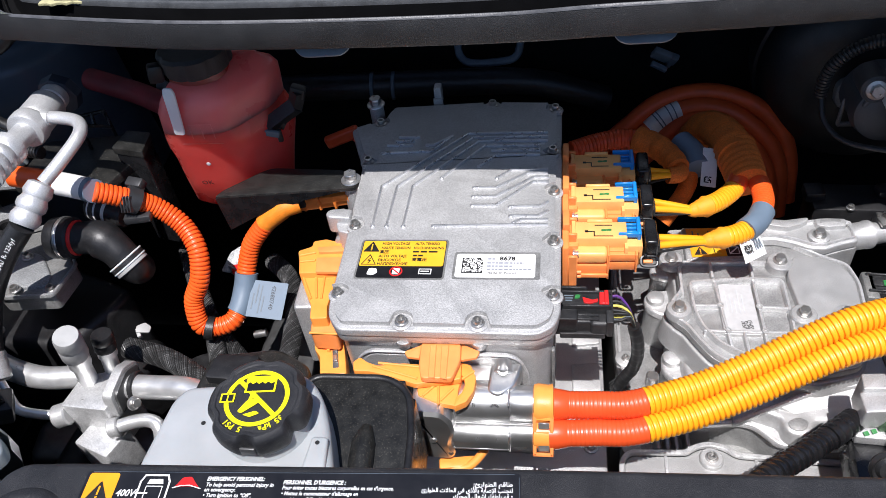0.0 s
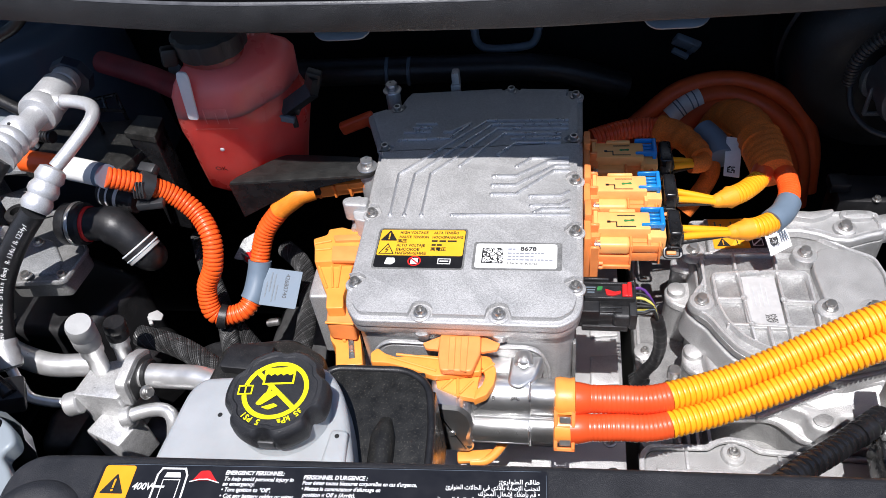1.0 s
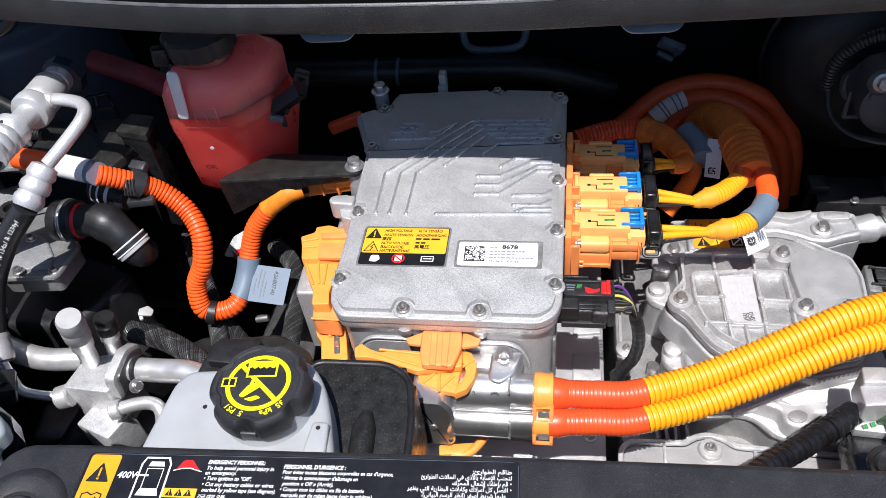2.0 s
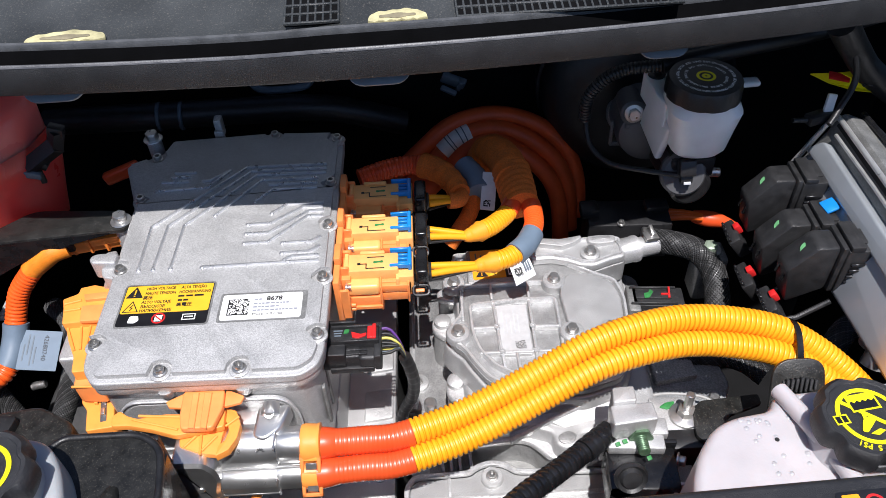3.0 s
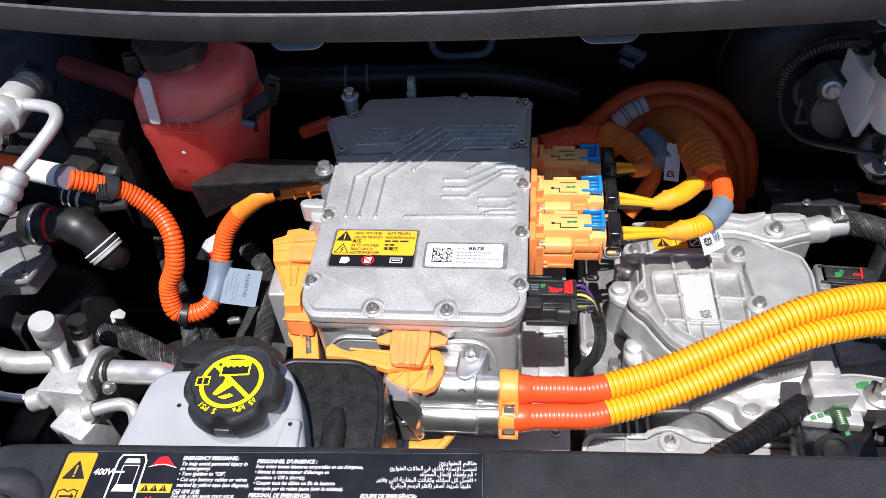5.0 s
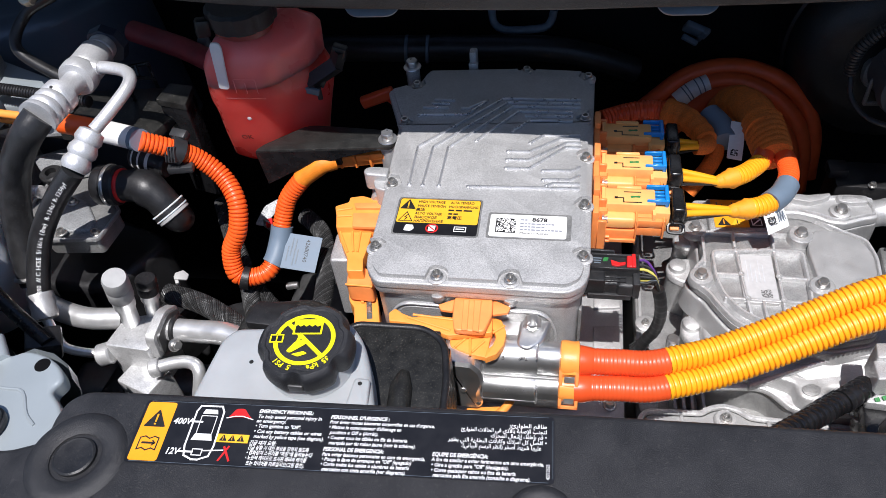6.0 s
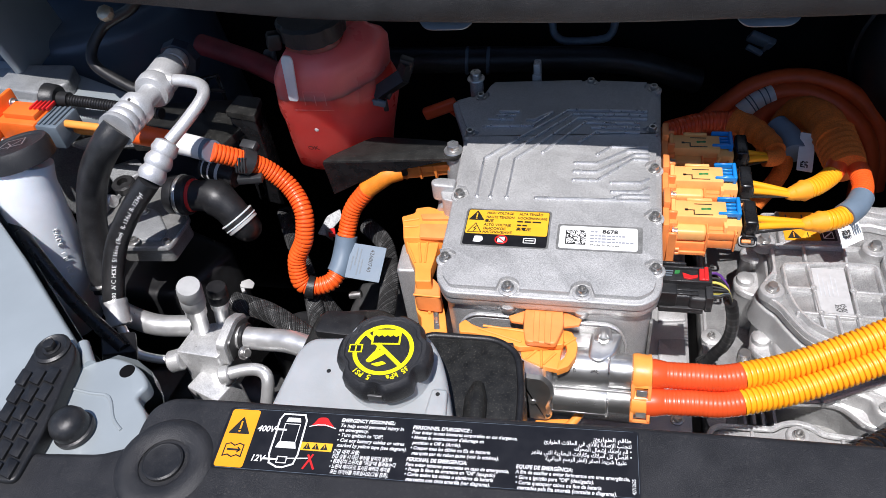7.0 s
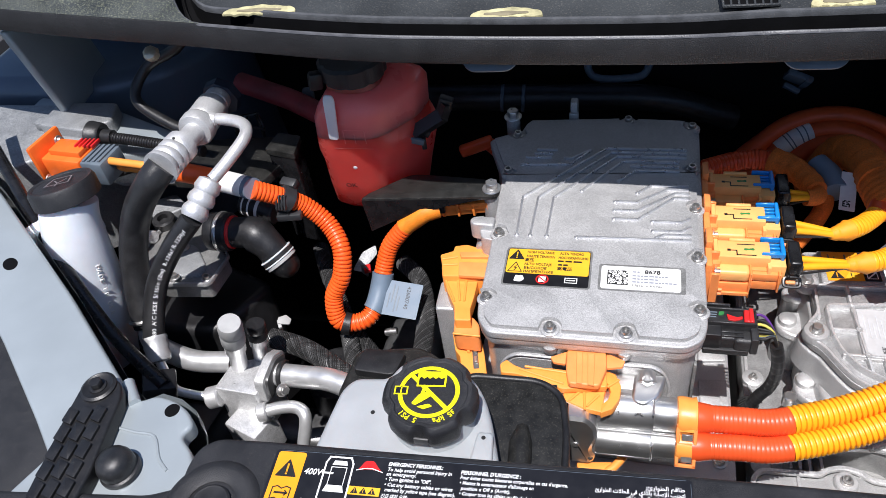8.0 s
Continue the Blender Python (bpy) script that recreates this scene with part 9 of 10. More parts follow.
part("pale_clip", merge(prism(round_outline([(-0.008, -0.003), (0.005, -0.006), (0.008, 0.000), (0.003, 0.006), (-0.006, 0.004)], 0.0015), 0, 0.0025, 0.0008, m=pose(-0.3280, 0.0840, 0.7800, 25, 15, 30)), block((0.004, 0.010, 0.009), (-0.3320, 0.0800, 0.7770), (20, 0, 30), 0.001)), GREY_CAP, low)
part("pale_clip", merge(prism(round_outline([(-0.004, -0.020), (0.006, -0.016), (0.009, 0.012), (0.001, 0.020), (-0.007, 0.004)], 0.003), 0, 0.0015, 0.0005, m=pose(-0.2710, 0.2000, 0.7660, 30, 24, -20)), block((0.010, 0.002, 0.022), (-0.2690, 0.1860, 0.7600), (10, 20, -24), 0.0006)), CASE_GREY, low, "crumpled bright metal clip")
part("red_bit", block((0.008, 0.010, 0.006), (-0.2640, 0.1840, 0.7650), (0, 0, 20), 0.001), RED, low)
tub = thing("dark_duct", "black plastic duct behind the expansion tank", "duct", (-0.15, -0.03, 0.82))
part("duct", prism(round_outline([(-0.215, -0.045), (-0.125, -0.040), (-0.115, 0.000), (-0.150, 0.020), (-0.210, 0.010)], 0.01), 0.70, 0.838, 0.005, 3), BLACK_DUSTY, tub)
part("lip", prism(round_outline([(-0.205, -0.020), (-0.165, -0.022), (-0.160, 0.005), (-0.200, 0.006)], 0.006), 0.835, 0.846, 0.002), BLACK, tub)
eng = thing("lower_casting", "dark alloy mounting casting below the hoses", "casting", (-0.25, 0.05, 0.55))
part("arm", merge(block((0.30, 0.05, 0.05), (-0.30, 0.02, 0.66), (0, 10, 10), 0.012, 3), block((0.08, 0.18, 0.06), (-0.22, 0.12, 0.63), (0, 0, 0), 0.015, 3)), DARK_STEEL, eng)
hs = thing("heater_hose", "black rubber heater hose low in the bay", "hose", (-0.35, 0.1, 0.65))
part("hose", pipe([(-0.42, 0.16, 0.62), (-0.36, 0.11, 0.70), (-0.345, 0.06, 0.735), (-0.37, -0.02, 0.72), (-0.42, -0.07, 0.66)], 0.018, 20), RUBBER, hs)

# ---- brake fluid reservoir ----
brake = thing("brake_reservoir", "white translucent brake fluid reservoir with a ribbed black cap", "reservoir", (0.44, 0.25, 0.88))
part("shell", loft([(0.900, quad(0.424, 0.460, 0.226, 0.262)), (0.903, quad(0.417, 0.466, 0.219, 0.267)), (0.909, quad(0.414, 0.469, 0.216, 0.270)), (0.930, quad(0.411, 0.471, 0.213, 0.272)), (0.952, quad(0.407, 0.474, 0.210, 0.274)), (0.962, quad(0.412, 0.470, 0.215, 0.270))], r=0.022), WHITE_CLEAR, brake)
part("rear_arm", merge(prism(round_outline([(0.398, 0.302), (0.420, 0.306), (0.425, 0.262), (0.407, 0.240), (0.402, 0.262)], 0.005), 0.925, 0.950, 0.003, 3), block((0.008, 0.05, 0.05), (0.409, 0.264, 0.912), (18, 0, 10), 0.003, 3)), WHITE_CLEAR, brake)
part("arm_plug", merge(lathe([(0.0085, 0), (0.0085, 0.002), (0.0060, 0.003)], (0.410, 0.294, 0.9500), (0.410, 0.294, 1.0), 24), block((0.008, 0.008, 0.012), (0.411, 0.295, 0.957), (0, 0, 0), 0.001)), BLACK, brake, "black level-sensor plug")
part("side_tab", block((0.026, 0.012, 0.006), (0.487, 0.264, 0.956), (0, 0, 4), 0.0028, 3), WHITE_CLEAR, brake)
part("cap", lathe([(0.0335, 0), (0.0350, 0.001), (0.0345, 0.014), (0.0325, 0.0175), (0.0305, 0.0178), (0.0001, 0.0178)], (0.4385, 0.2430, 0.9610), (0.4385, 0.2430, 1.1), 96, wave=lambda t, h: 1 - 0.035 * max(0, math.cos(9 * t)) ** 2 if h < 0.0172 else 1.0), BLACK, brake, "black screw cap with a ring of white wording")
BC = Matrix.Translation((0.4385, 0.2430, 0.9790))
for r_, words, size in ((0.0265, "WARNING CLEAN CAP BEFORE REMOVING USE ONLY DOT FLUID FROM A SEALED CONTAINER ", 0.0040), (0.0195, "BRAKE FLUID  CLEAN FILLER CAP BEFORE REMOVING ", 0.0038)):
    for k, ch in enumerate(words):
        if ch == " ":
            continue
        a = math.radians(-90 + 360 * k / len(words))
        lettering(ch, size, BC @ pose(r_ * math.cos(a), r_ * math.sin(a), 0.0001, 0, 0, math.degrees(a) + 90), WHITE, brake, "cap_lettering", align="CENTER")
ring_outline((0, 0), 0.0062, 0.0088, BC, PRINT_YELLOW, brake, "yellow_ring", 0.0002)
ring_outline((0, 0), 0.0010, 0.0040, BC, PRINT_YELLOW, brake, "yellow_ring", 0.0002)
mc = thing("master_cylinder", "grey metal brake master cylinder below the reservoir", "brake cylinder", (0.43, 0.3, 0.85))
part("barrel", merge(rod((0.442, 0.222, 0.862), (0.432, 0.37, 0.850), 0.021, seg=28, bev=0.004), block((0.045, 0.040, 0.024), (0.440, 0.248, 0.882), (0, 0, 4), 0.004)), BLACK, mc)
part("flange", merge(prism(round_outline([(-0.045, -0.018), (0.045, -0.018), (0.045, 0.018), (-0.045, 0.018)], 0.016), -0.005, 0.005, 0.001, m=Matrix.Translation((0.432, 0.372, 0.852)) @ pose(0, 0, 0, 80, 0, 0)), *[block(sz, at, (0, 0, 0), 0.001, 1) for sz, at in (((0.004, 0.004, 0.032), (0.386, 0.338, 0.850)), ((0.004, 0.004, 0.032), (0.404, 0.338, 0.850)), ((0.020, 0.004, 0.005), (0.395, 0.338, 0.865)), ((0.020, 0.004, 0.005), (0.395, 0.338, 0.835)))]), CAST_DARK, mc)
bolt((0.3925, 0.2900, 0.9085), mc, (-0.1, -1, 0.3), BOLT_HEX)
part("casting", merge(lathe([(0.020, 0), (0.030, 0.006), (0.033, 0.020), (0.031, 0.040), (0.034, 0.060)], (0.413, 0.292, 0.876), (0.420, 0.372, 0.866), 36), rod((0.3925, 0.290, 0.9080), (0.396, 0.330, 0.902), 0.0135, seg=24, bev=0.002), block((0.022, 0.030, 0.030), (0.402, 0.312, 0.893), (0, 20, 0), 0.004, 3)), BRAKE_GREY, mc, "grey cast cylinder flange")
part("cup", lathe([(0.0060, 0), (0.0200, 0.001), (0.0225, 0.004), (0.0225, 0.010), (0.0190, 0.022), (0.0150, 0.030)], (0.4320, 0.2240, 0.8790), (0.4340, 0.2560, 0.8640), 36), BRAKE_GREY, mc, "round grey end of the cylinder")
part("sensor", merge(block((0.016, 0.012, 0.016), (0.4310, 0.2190, 0.8920), (-25, 0, 0), 0.002), block((0.012, 0.008, 0.010), (0.4315, 0.2170, 0.8810), (-25, 0, 0), 0.0015)), BLACK, mc)
part("sensor_lock", block((0.007, 0.003, 0.003), (0.4318, 0.2120, 0.8785), (-25, 0, 0), 0.0006), PALE_PRINT, mc)
part("side_port", rod((0.462, 0.240, 0.868), (0.474, 0.239, 0.868), 0.0050, bev=0.001), STEEL, mc)
boost = thing("brake_booster", "round black brake booster on the firewall", "brake booster", (0.43, 0.42, 0.86))
part("drum", lathe([(0.070, 0), (0.098, 0.010), (0.112, 0.030), (0.115, 0.060), (0.115, 0.10)], (0.432, 0.378, 0.852), (0.432, 0.60, 0.852), 48), BLACK, boost)
part("rim_band", lathe([(0.1155, 0.0), (0.119, 0.002), (0.119, 0.010), (0.1155, 0.012)], (0.432, 0.430, 0.852), (0.432, 0.60, 0.852), 48, caps=False), BLACK, boost)
bc = thing("brake_sensor_cable", "black corrugated conduit arching over the brake reservoir", "cable", (0.36, 0.28, 0.95))
part("conduit", conduit([(0.3420, 0.2890, 0.9050), (0.3430, 0.2890, 0.9300), (0.3560, 0.2890, 0.9500), (0.3780, 0.2880, 0.9620), (0.4090, 0.2820, 0.9680)], 0.0062, 0.0034, 0.001, 14), BLACK, bc)
part("cable", pipe([(0.4090, 0.2820, 0.9680), (0.47, 0.290, 0.975), (0.56, 0.30, 0.985), (0.66, 0.32, 1.00)], 0.0085, 14), BLACK, bc)
part("lead", pipe([(0.3440, 0.2930, 0.9050), (0.3470, 0.2740, 0.8850), (0.3640, 0.2540, 0.8750), (0.3960, 0.2350, 0.8780), (0.4290, 0.2180, 0.8830)], 0.0026, 10), BLACK, bc)

# ---- engine control unit with three plugs ----
ecu = thing("control_unit", "bare aluminium control unit with a bright edge frame", "control unit", (0.58, 0.12, 0.80))
EP = Matrix(((0, 0.41, -0.912, 0.560), (-1, 0, 0, 0.140), (0, 0.912, 0.41, 0.905), (0, 0, 0, 1)))
part("case", prism(round_outline([(-0.100, -0.075), (0.175, -0.060), (0.175, 0.036), (-0.100, 0.036)], 0.010), -0.030, -0.004, 0.003, m=EP), CAST_DARK, ecu)
part("face_plate", prism(round_outline([(-0.088, -0.070), (0.165, -0.056), (0.165, -0.010), (-0.088, -0.010)], 0.008), -0.006, 0.001, 0.002, m=EP), ECU_METAL, ecu)
part("bevel_band", prism(round_outline([(-0.094, -0.012), (0.170, -0.012), (0.170, 0.008), (-0.082, 0.008)], 0.006), -0.004, 0.006, 0.004, 3, m=EP), ECU_METAL, ecu, "bright bevelled band of the control unit")
part("edge_frame", sweep([EP @ Vector(p) for p in ((-0.098, -0.10, 0.002), (-0.098, 0.020, 0.002), (-0.092, 0.030, 0.002), (0.0, 0.031, 0.002), (0.18, 0.031, 0.002))], 0.0026, 10), MACHINED, ecu)
part("edge_frame", sweep([EP @ Vector(p) for p in ((-0.080, 0.018, 0.001), (0.0, 0.020, 0.001), (0.18, 0.020, 0.001))], 0.0018, 8), MACHINED, ecu)
# A black strip stands in for the shaded groove inside the frame.
part("dark_groove_strip", prism([(-0.090, 0.0225), (0.175, 0.0235), (0.175, 0.0275), (-0.090, 0.0270)], -0.004, -0.001, 0, m=EP), BLACK, ecu)
part("outer_edge", sweep([Vector(p) for p in ((0.598, 0.240, 0.930), (0.604, 0.130, 0.932), (0.606, 0.0, 0.932))], 0.0030, 10), BLACK_GLOSS, ecu)
part("top_clip", merge(block((0.030, 0.012, 0.010), (0.560, 0.246, 0.925), (0, 0, 20), 0.002), rod((0.545, 0.240, 0.926), (0.530, 0.238, 0.928), 0.0025)), BLACK, ecu)
part("white_tab", block((0.009, 0.004, 0.024), (0.5680, 0.250, 0.934), (-20, 10, 0), 0.001), WHITE, ecu)
part("blue_clip", block((0.013, 0.015, 0.003), (0.545, 0.156, 0.891), (0, -20, 10), 0.001), BLUE, ecu)


def ecu_plug(x, y, z):
    """A lever plug: x, y, z is the upper corner of its cover, towards the front."""
    t = thing("control_unit_plug", "large black lever plug with red lock and green ink mark", "connector", (x, y, z - 0.05), "control unit plugs")
    bm = bmesh.new()
    prof = [(-0.016, -0.066), (-0.024, -0.026), (-0.003, 0.0), (0.016, 0.0), (0.016, -0.050)]
    f = bm.faces.new([bm.verts.new((x + px, y, z + pz)) for px, pz in prof])
    r = bmesh.ops.extrude_face_region(bm, geom=[f])
    bmesh.ops.translate(bm, vec=(0, 0.026, 0), verts=[v for v in r["geom"] if isinstance(v, bmesh.types.BMVert)])
    bmesh.ops.recalc_face_normals(bm, faces=bm.faces)
    bevel(bm, 0.0032, 2, 20)
    part("cover", bm, PLUG_BLACK, t)
    part("collar", block((0.005, 0.031, 0.052), (x + 0.0185, y + 0.0130, z - 0.0245), (0, 0, 0), 0.0012), PLUG_BLACK, t)
    part("socket", merge(block((0.024, 0.036, 0.050), (x + 0.033, y + 0.014, z - 0.026), (0, 0, 0), 0.0015), block((0.020, 0.018, 0.004), (x + 0.032, y + 0.014, z - 0.001), (0, 0, 0), 0.0008), block((0.012, 0.034, 0.006), (x + 0.028, y + 0.013, z + 0.001), (0, 0, 0), 0.001)), PLUG_BLACK, t)
    for k in range(4):
        part("socket_rib", block((0.016, 0.0022, 0.0028), (x + 0.034, y - 0.0050, z - 0.016 - 0.007 * k), (0, 0, 0), 0.0006, 1), BLACK_GLOSS, t)
    part("gasket", block((0.003, 0.039, 0.054), (x + 0.0465, y + 0.014, z - 0.025), (0, 0, 0), 0.001), GREY_PLASTIC, t, "grey sealing edge")
    part("lever", merge(block((0.012, 0.030, 0.026), (x - 0.023, y + 0.004, z - 0.075), (0, -38, 0), 0.002), sweep([Vector((x - 0.022, y - 0.008, z - 0.082)), Vector((x - 0.004, y - 0.008, z - 0.078)), Vector((x + 0.022, y - 0.006, z - 0.060))], 0.0026, 8)), PLUG_BLACK, t)
    for k in range(4):
        part("lever_rib", block((0.0022, 0.0036, 0.020), (x - 0.030, y - 0.007 + 0.0072 * k, z - 0.071), (0, -38, 0), 0.0006, 1), BLACK_GLOSS, t)
    for k in range(2):
        part("cover_rib", block((0.0016, 0.0030, 0.014), (x - 0.0225, y + 0.006 + 0.012 * k, z - 0.036), (0, 10, 0), 0.0005, 1), BLACK_GLOSS, t)
    part("red_lock", block((0.006, 0.007, 0.011), (x - 0.0235, y + 0.006, z - 0.0625), (0, -38, 0), 0.0012), RED, t)
    part("ink_mark", prism([(0.0040 * math.cos(a) * (1 + 0.3 * math.sin(2 * a)), 0.0020 * math.sin(a)) for a in [math.pi * k / 8 for k in range(16)]], 0, 0.0003, 0, m=Matrix.Translation((x - 0.0105, y + 0.013, z - 0.0090)) @ pose(0, 0, 0, 0, -51, 40)), GREEN_INK, t)


ecu_plug(0.507, 0.182, 0.900)
ecu_plug(0.509, 0.137, 0.885)
ecu_plug(0.512, 0.092, 0.900)
ratl = thing("battery_terminal", "pale alloy terminal with bolts behind the control unit", "terminal", (0.66, 0.2, 0.9))
part("body", merge(block((0.07, 0.08, 0.02), (0.665, 0.200, 0.920), (0, 0, 10), 0.006, 3), rod((0.640, 0.215, 0.930), (0.640, 0.215, 0.942), 0.010, bev=0.002)), CAST_RAW, ratl)
bolt((0.640, 0.215, 0.942), ratl, mesh=BOLT_HEX)
tagy = thing("hazard_tag", "yellow plastic hazard tag wrapped on a black loom", "tag", (0.6, 0.27, 0.95))
yt = [(0.5580, 0.2830, 0.9500), (0.5770, 0.2670, 0.9600), (0.6160, 0.2680, 0.9620), (0.6130, 0.2480, 0.9480), (0.5910, 0.2570, 0.9460), (0.5740, 0.2730, 0.9450)]
bm = bmesh.new()
f = bm.faces.new([bm.verts.new(p) for p in yt])
r = bmesh.ops.extrude_face_region(bm, geom=[f])
bmesh.ops.translate(bm, vec=(0, 0.001, -0.0015), verts=[v for v in r["geom"] if isinstance(v, bmesh.types.BMVert)])
bmesh.ops.recalc_face_normals(bm, faces=bm.faces)
part("film", bm, PRINT_YELLOW, tagy, smooth=False)
part("red_patch", block((0.020, 0.008, 0.0012), (0.5760, 0.2640, 0.9570), (30, 10, -10), 0.0003), RED, tagy)
part("mark", block((0.012, 0.003, 0.0012), (0.5940, 0.2480, 0.9590), (30, 0, 40), 0.0003), PRINT_BLACK, tagy)
part("mark", block((0.012, 0.003, 0.0014), (0.5940, 0.2480, 0.9590), (30, 0, -40), 0.0003), PRINT_BLACK, tagy)
lm = thing("wing_loom", "thick black loom dropping from the cowl", "cable", (0.6, 0.3, 1.0))
part("loom", pipe([(0.5220, 0.2030, 1.0500), (0.5670, 0.2430, 1.0000), (0.6000, 0.2550, 0.9650), (0.66, 0.26, 0.92)], 0.0125, 16), BLACK, lm)
part("lead", pipe([(0.5450, 0.2200, 1.0300), (0.5740, 0.2360, 0.9750), (0.5580, 0.2170, 0.9550), (0.5470, 0.2060, 0.9450)], 0.003, 10), BLACK, lm)

# ---- earth block, mount, cables at the gearbox's front ----
eb = thing("earth_block", "bare alloy earth block with a green-marked stud on a black mount", "terminal", (0.34, -0.01, 0.78))
part("block", prism(round_outline([(0.3185, -0.0290), (0.3545, -0.0250), (0.3530, -0.0085), (0.3185, -0.0105)], 0.002), 0.8180, 0.8390, 0.0026, 3), CAST_RAW, eb)
part("upper_block", prism(round_outline([(0.3205, -0.0110), (0.3400, -0.0095), (0.3400, 0.0050), (0.3225, 0.0040)], 0.002), 0.8120, 0.8430, 0.0022, 3), CAST_RAW, eb)
part("foot", merge(block((0.046, 0.022, 0.010), (0.339, -0.026, 0.811), (0, 0, -4), 0.002), block((0.014, 0.016, 0.012), (0.3595, -0.018, 0.8120), (0, 0, -4), 0.002)), CAST_RAW, eb)
part("stud", merge(*[lathe([(0.0044, 0), (0.0050, 0.0008), (0.0044, 0.0016)], (0.3420, -0.0290 - 0.0018 * k, 0.8185 + 0.0002 * k), (0.3420, -0.0600, 0.8220), 18) for k in range(8)], lathe([(0.0100, 0), (0.0100, 0.003)], (0.3425, -0.0270, 0.8180), (0.342, -0.0460, 0.820), 6)), GREENISH_DARK, eb, "green-painted threaded stud")
for p in ((0.3230, -0.0330, 0.8172), (0.3290, -0.0310, 0.8175), (0.345, -0.047, 0.818)):
    part("ink_mark", block((0.004, 0.0035, 0.0012), p, (20, 0, 20), 0.0003), GREEN_MARK, eb)
part("mount", merge(block((0.056, 0.040, 0.034), (0.3415, -0.048, 0.790), (0, 0, -4), 0.003), block((0.060, 0.004, 0.03), (0.3415, -0.029, 0.800), (0, 0, -4), 0.001)), BLACK_GLOSS, eb)
part("rubber_eye", lathe([(0.0125, 0), (0.0130, 0.002), (0.0115, 0.005), (0.0090, 0.003), (0.0070, 0.006), (0.0002, 0.007)], (0.323, -0.07, 0.833), (0.323, -0.40, 1.02), 32), RUBBER, eb)
bolt((0.372, -0.040, 0.800), eb, (0.9, -0.4, 0.2), BOLT_HEX_SMALL)
part("side_wing", block((0.05, 0.02, 0.03), (0.390, -0.020, 0.785), (0, 0, 0), 0.003), BLACK, eb)
gst = thing("earth_stud", "steel stud with flanged nut and green paint", "stud", (0.389, 0.0, 0.79))
part("shank", rod((0.3885, 0.001, 0.792), (0.3895, 0.003, 0.829), 0.0036, bev=0.0008), STEEL, gst)
part("nut", merge(lathe([(0.0130, 0), (0.0128, 0.002), (0.0070, 0.004)], (0.3885, 0.001, 0.800), (0.3885, 0.001, 1), 28), lathe([(0.0072, 0), (0.0072, 0.008)], (0.3885, 0.001, 0.803), (0.3885, 0.001, 1), 6)), STEEL, gst)
part("green_paint", prism([(0.0065 * math.cos(a) * (1 + 0.25 * math.sin(3 * a)), 0.0032 * math.sin(a)) for a in [math.pi * k / 10 for k in range(20)]], 0, 0.0008, 0.0002, m=pose(0.377, 0.012, 0.7995, 0, 0, 20)), GREEN_MARK, gst)
part("plate", prism(round_outline([(0.360, -0.014), (0.400, -0.018), (0.402, 0.020), (0.362, 0.022)], 0.004), 0.792, 0.7995, 0.001), CAST_RAW, gst)
part("strap", prism(round_outline([(0.392, -0.022), (0.395, 0.004), (0.404, 0.012), (0.455, 0.016), (0.455, 0.006), (0.425, -0.004), (0.400, -0.030)], 0.003), 0.802, 0.8055, 0.001), BLACK_DUSTY, gst)
gc_ = thing("earth_cable", "black corrugated earth cable with a smooth boot", "cable", (0.27, -0.06, 0.82))
part("conduit", conduit([(0.2290, -0.0920, 0.8350), (0.2450, -0.0780, 0.8320), (0.2700, -0.0590, 0.8260), (0.2960, -0.0380, 0.8200)], 0.0092, 0.0062, 0.0016, 20), BLACK_GLOSS, gc_)
part("boot", conduit([(0.2940, -0.0400, 0.8210), (0.3070, -0.0290, 0.8180), (0.3180, -0.0200, 0.8150)], 0.0098, 0.0090, 0.0006, 20), BLACK_GLOSS, gc_)
wt = thing("white_clip", "small white plastic clip below the earth block", "clip", (0.372, -0.07, 0.79))
part("clip", merge(*[block(sz, at, (0, 0, 0), 0.0008) for sz, at in (((0.024, 0.003, 0.006), (0.374, -0.062, 0.800)), ((0.024, 0.003, 0.006), (0.374, -0.076, 0.800)), ((0.003, 0.016, 0.006), (0.363, -0.069, 0.800)), ((0.003, 0.016, 0.006), (0.385, -0.069, 0.800)))]), WHITE, wt)

# ---- hoses and boxes beside the gearbox ----
hz_ = braid([(0.4100, 0.2170, 0.7980), (0.4330, 0.2120, 0.7970), (0.4550, 0.2040, 0.7930), (0.4680, 0.1860, 0.7850), (0.4700, 0.1610, 0.7700), (0.4660, 0.1350, 0.7450)], 0.0118, "coolant_hose", "black braided coolant hose curving down from the outlet", "hose")
part("spring_clip", merge(rod((0.4000, 0.2190, 0.7980), (0.4090, 0.2170, 0.7980), 0.0135, bev=0.001), block((0.004, 0.012, 0.018), (0.4060, 0.2130, 0.8120), (20, 0, 10), 0.001), block((0.014, 0.012, 0.004), (0.4060, 0.2090, 0.8120), (0, 0, 10), 0.001)), STEEL, hz_, "bright spring clip")
braid([(0.5490, 0.0710, 0.7800), (0.5520, 0.0770, 0.7950), (0.5640, 0.0850, 0.8030), (0.5820, 0.0880, 0.8060), (0.6010, 0.0810, 0.8030), (0.6110, 0.0650, 0.7900)], 0.0105, "heater_hose", "black braided hose looping behind the thick cables", "hose")
braid([(0.4080, 0.1030, 0.7450), (0.4470, 0.1010, 0.7480), (0.4780, 0.0920, 0.7480), (0.4960, 0.0750, 0.7450)], 0.009, "lower_hose", "black braided hose below the thick cables", "hose")
pipe_r = thing("silver_pipe", "bare aluminium pipe end beside the braided hose", "pipe", (0.57, 0.07, 0.75))
part("pipe", pipe([(0.6020, 0.0810, 0.7450), (0.6070, 0.0880, 0.7620), (0.5950, 0.0920, 0.7750)], 0.011, 18), MACHINED, pipe_r)
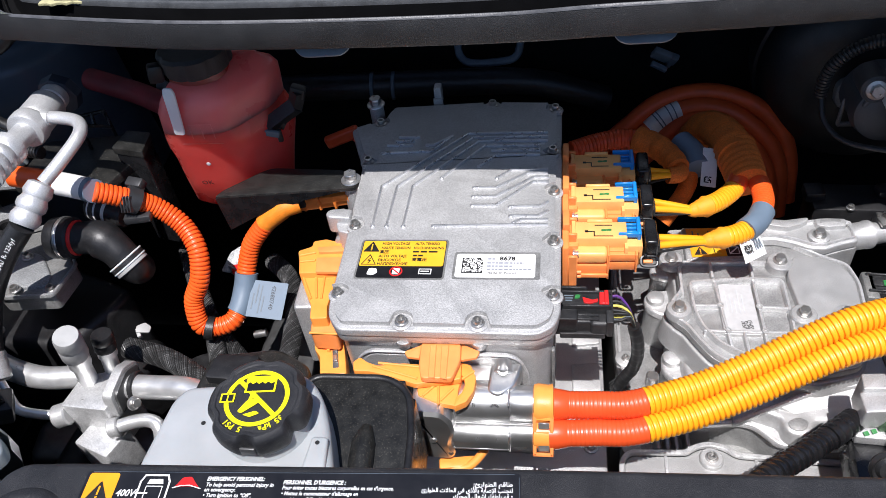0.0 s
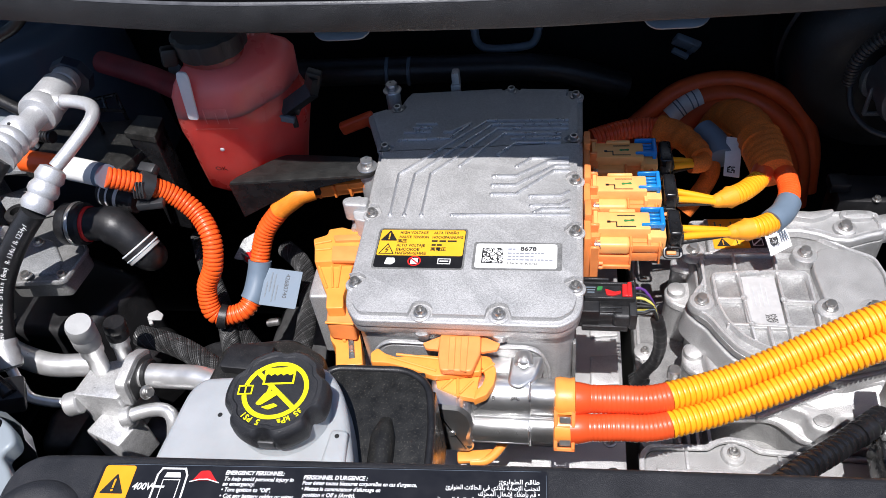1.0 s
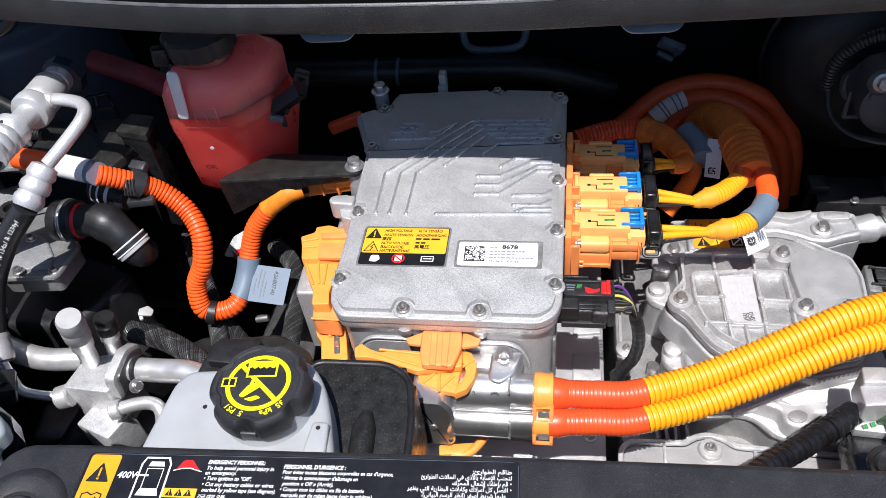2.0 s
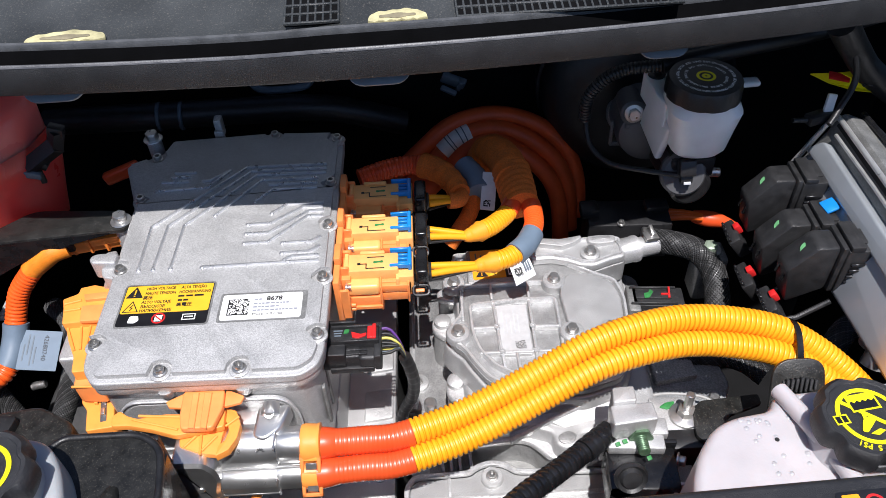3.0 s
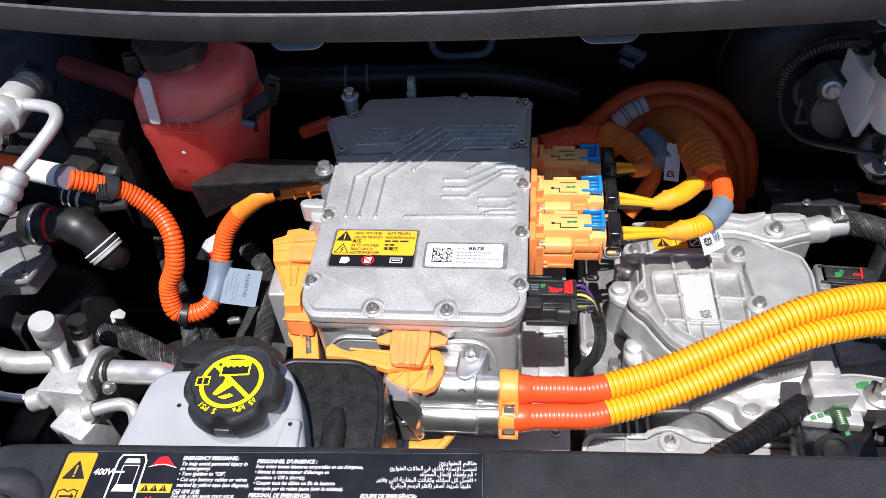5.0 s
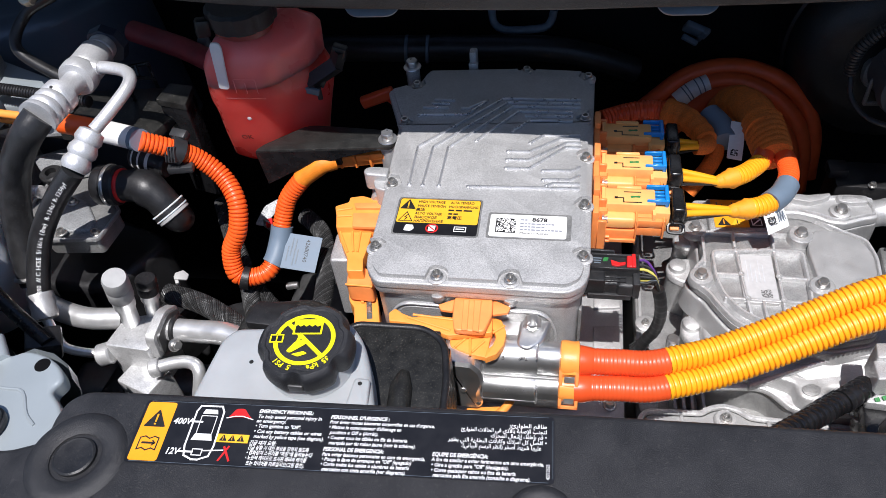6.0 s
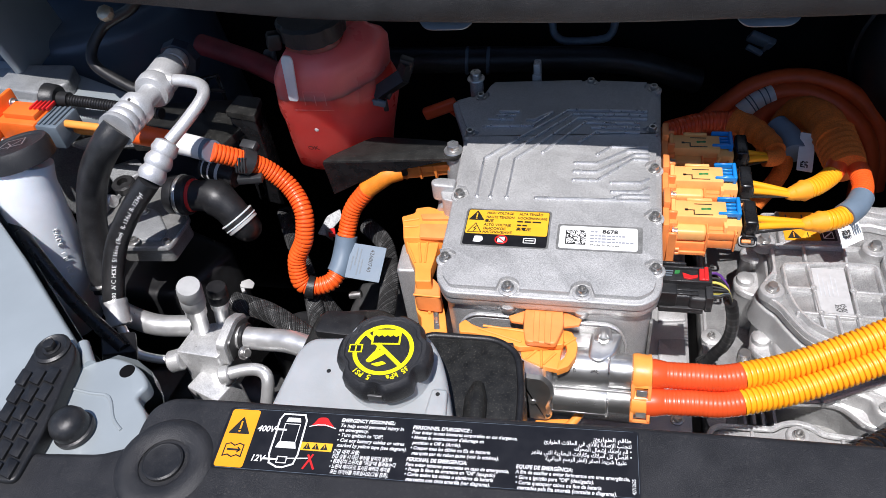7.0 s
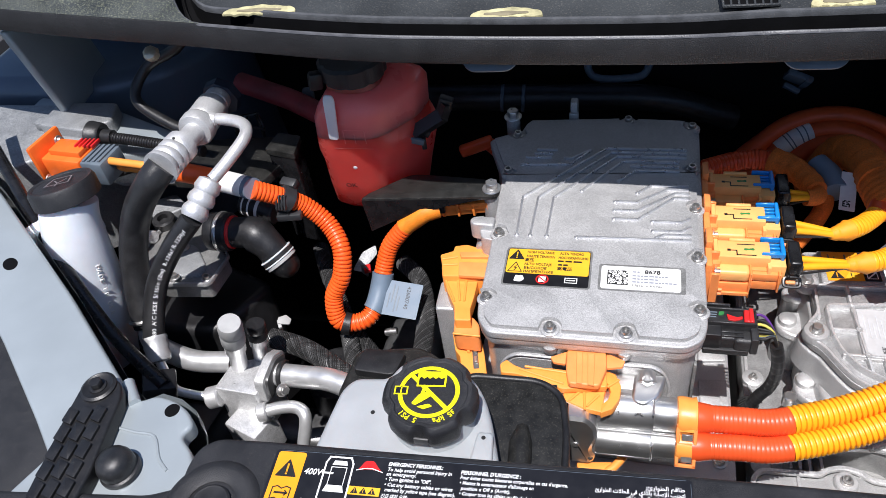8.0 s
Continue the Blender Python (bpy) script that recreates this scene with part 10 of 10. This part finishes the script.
part("upright", pipe([(0.5640, 0.0760, 0.8800), (0.5600, 0.0660, 0.8550), (0.5560, 0.0580, 0.8350)], 0.0115, 18), DARK_STEEL, pipe_r)
box_r = thing("relay_box", "black plastic relay box in the shade behind the gearbox", "box", (0.39, 0.25, 0.76))
part("body", merge(block((0.090, 0.042, 0.05), (0.394, 0.258, 0.777), (0, 0, -2), 0.003), block((0.020, 0.02, 0.012), (0.352, 0.262, 0.805), (0, 0, 0), 0.003), block((0.026, 0.018, 0.010), (0.425, 0.262, 0.806), (0, 0, 0), 0.004)), BLACK, box_r)
bolt((0.383, 0.240, 0.802), box_r, mesh=BOLT_SMALL)
ow = thing("relay_wires", "orange wires and plug leading from the relay box", "wires", (0.47, 0.26, 0.78))
for k in (0, 1, 2):
    part("wire", pipe([(0.4440, 0.290 - 0.006 * k, 0.772), (0.4680, 0.284 - 0.004 * k, 0.773), (0.4860, 0.2780 - 0.002 * k, 0.772)], 0.0034, 10), ORANGE_DEEP, ow)
part("plug", sweep(spline([(0.4780, 0.2830, 0.768), (0.4920, 0.2800, 0.766), (0.5100, 0.2760, 0.764), (0.5240, 0.2730, 0.756)], 0.002)[0], lambda i: 0.0070 + 0.0024 * math.sin(min(1.0, i / 18) * math.pi), 20), RED_SLEEVE, ow, "orange taped plug")

nut = thing("wing_bolt", "pale green-tinged hexagon bolt near the hose", "bolt", (0.470, 0.196, 0.79))
part("washer", lathe([(0.011, 0), (0.011, 0.002)], (0.468, 0.200, 0.796), (0.468, 0.200, 1), 24), STEEL, nut)
part("hex", lathe([(0.0075, 0), (0.0075, 0.006), (0.006, 0.007)], (0.468, 0.200, 0.798), (0.468, 0.200, 1), 6), GREENISH, nut)
part("pad", block((0.03, 0.03, 0.06), (0.470, 0.200, 0.765), (0, 0, 0), 0.004), CAST_DARK, nut)

# ---- fixings on the firewall and dark pipes ----
hnd = thing("lifting_loop", "dull blue-grey metal loop on the firewall", "bracket", (0.0, 0.46, 0.86))
part("loop", pipe([(-0.0310, 0.4590, 0.8800), (-0.0270, 0.4510, 0.8650), (-0.0110, 0.4440, 0.8600), (0.0300, 0.4480, 0.8600), (0.0420, 0.4540, 0.8650), (0.0460, 0.4570, 0.8800)], 0.0048, 12), GREY_PLASTIC, hnd)
fc = thing("firewall_clip", "grey plastic cable clip on the firewall", "clip", (0.21, 0.44, 0.85))
part("clip", merge(block((0.030, 0.008, 0.020), (0.2145, 0.442, 0.862), (35, 20, -10), 0.002), block((0.020, 0.006, 0.006), (0.208, 0.436, 0.852), (35, 25, -10), 0.001), block((0.006, 0.006, 0.026), (0.222, 0.440, 0.856), (35, 20, -10), 0.001)), GREY_PLASTIC, fc)
dp = thing("firewall_hose", "black rubber hose with pale bands along the firewall", "hose", (0, 0.42, 0.84))
part("hose", pipe([(-0.26, 0.40, 0.86), (-0.16, 0.40, 0.860), (-0.05, 0.41, 0.855), (0.06, 0.43, 0.84), (0.15, 0.45, 0.80)], 0.016, 20), RUBBER, dp)
for x in (-0.132, -0.106):
    part("pale_band", rod((x, 0.4005, 0.8595), (x + 0.004, 0.4008, 0.8592), 0.0170, bev=0.0006), GREY_PLASTIC, dp)
dp2 = thing("firewall_duct", "black moulded duct under the cowl", "duct", (0.2, 0.47, 0.93))
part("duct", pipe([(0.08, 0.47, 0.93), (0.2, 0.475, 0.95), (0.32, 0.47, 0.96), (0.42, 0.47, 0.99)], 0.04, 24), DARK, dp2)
ob_ = thing("orange_sleeve", "orange cable sleeve showing behind the inverter", "cable", (0.0, 0.34, 0.87))
part("sleeve", pipe([(-0.03, 0.335, 0.835), (-0.005, 0.340, 0.850), (0.025, 0.338, 0.850), (0.05, 0.33, 0.835)], 0.010, 18), TAPE, ob_)
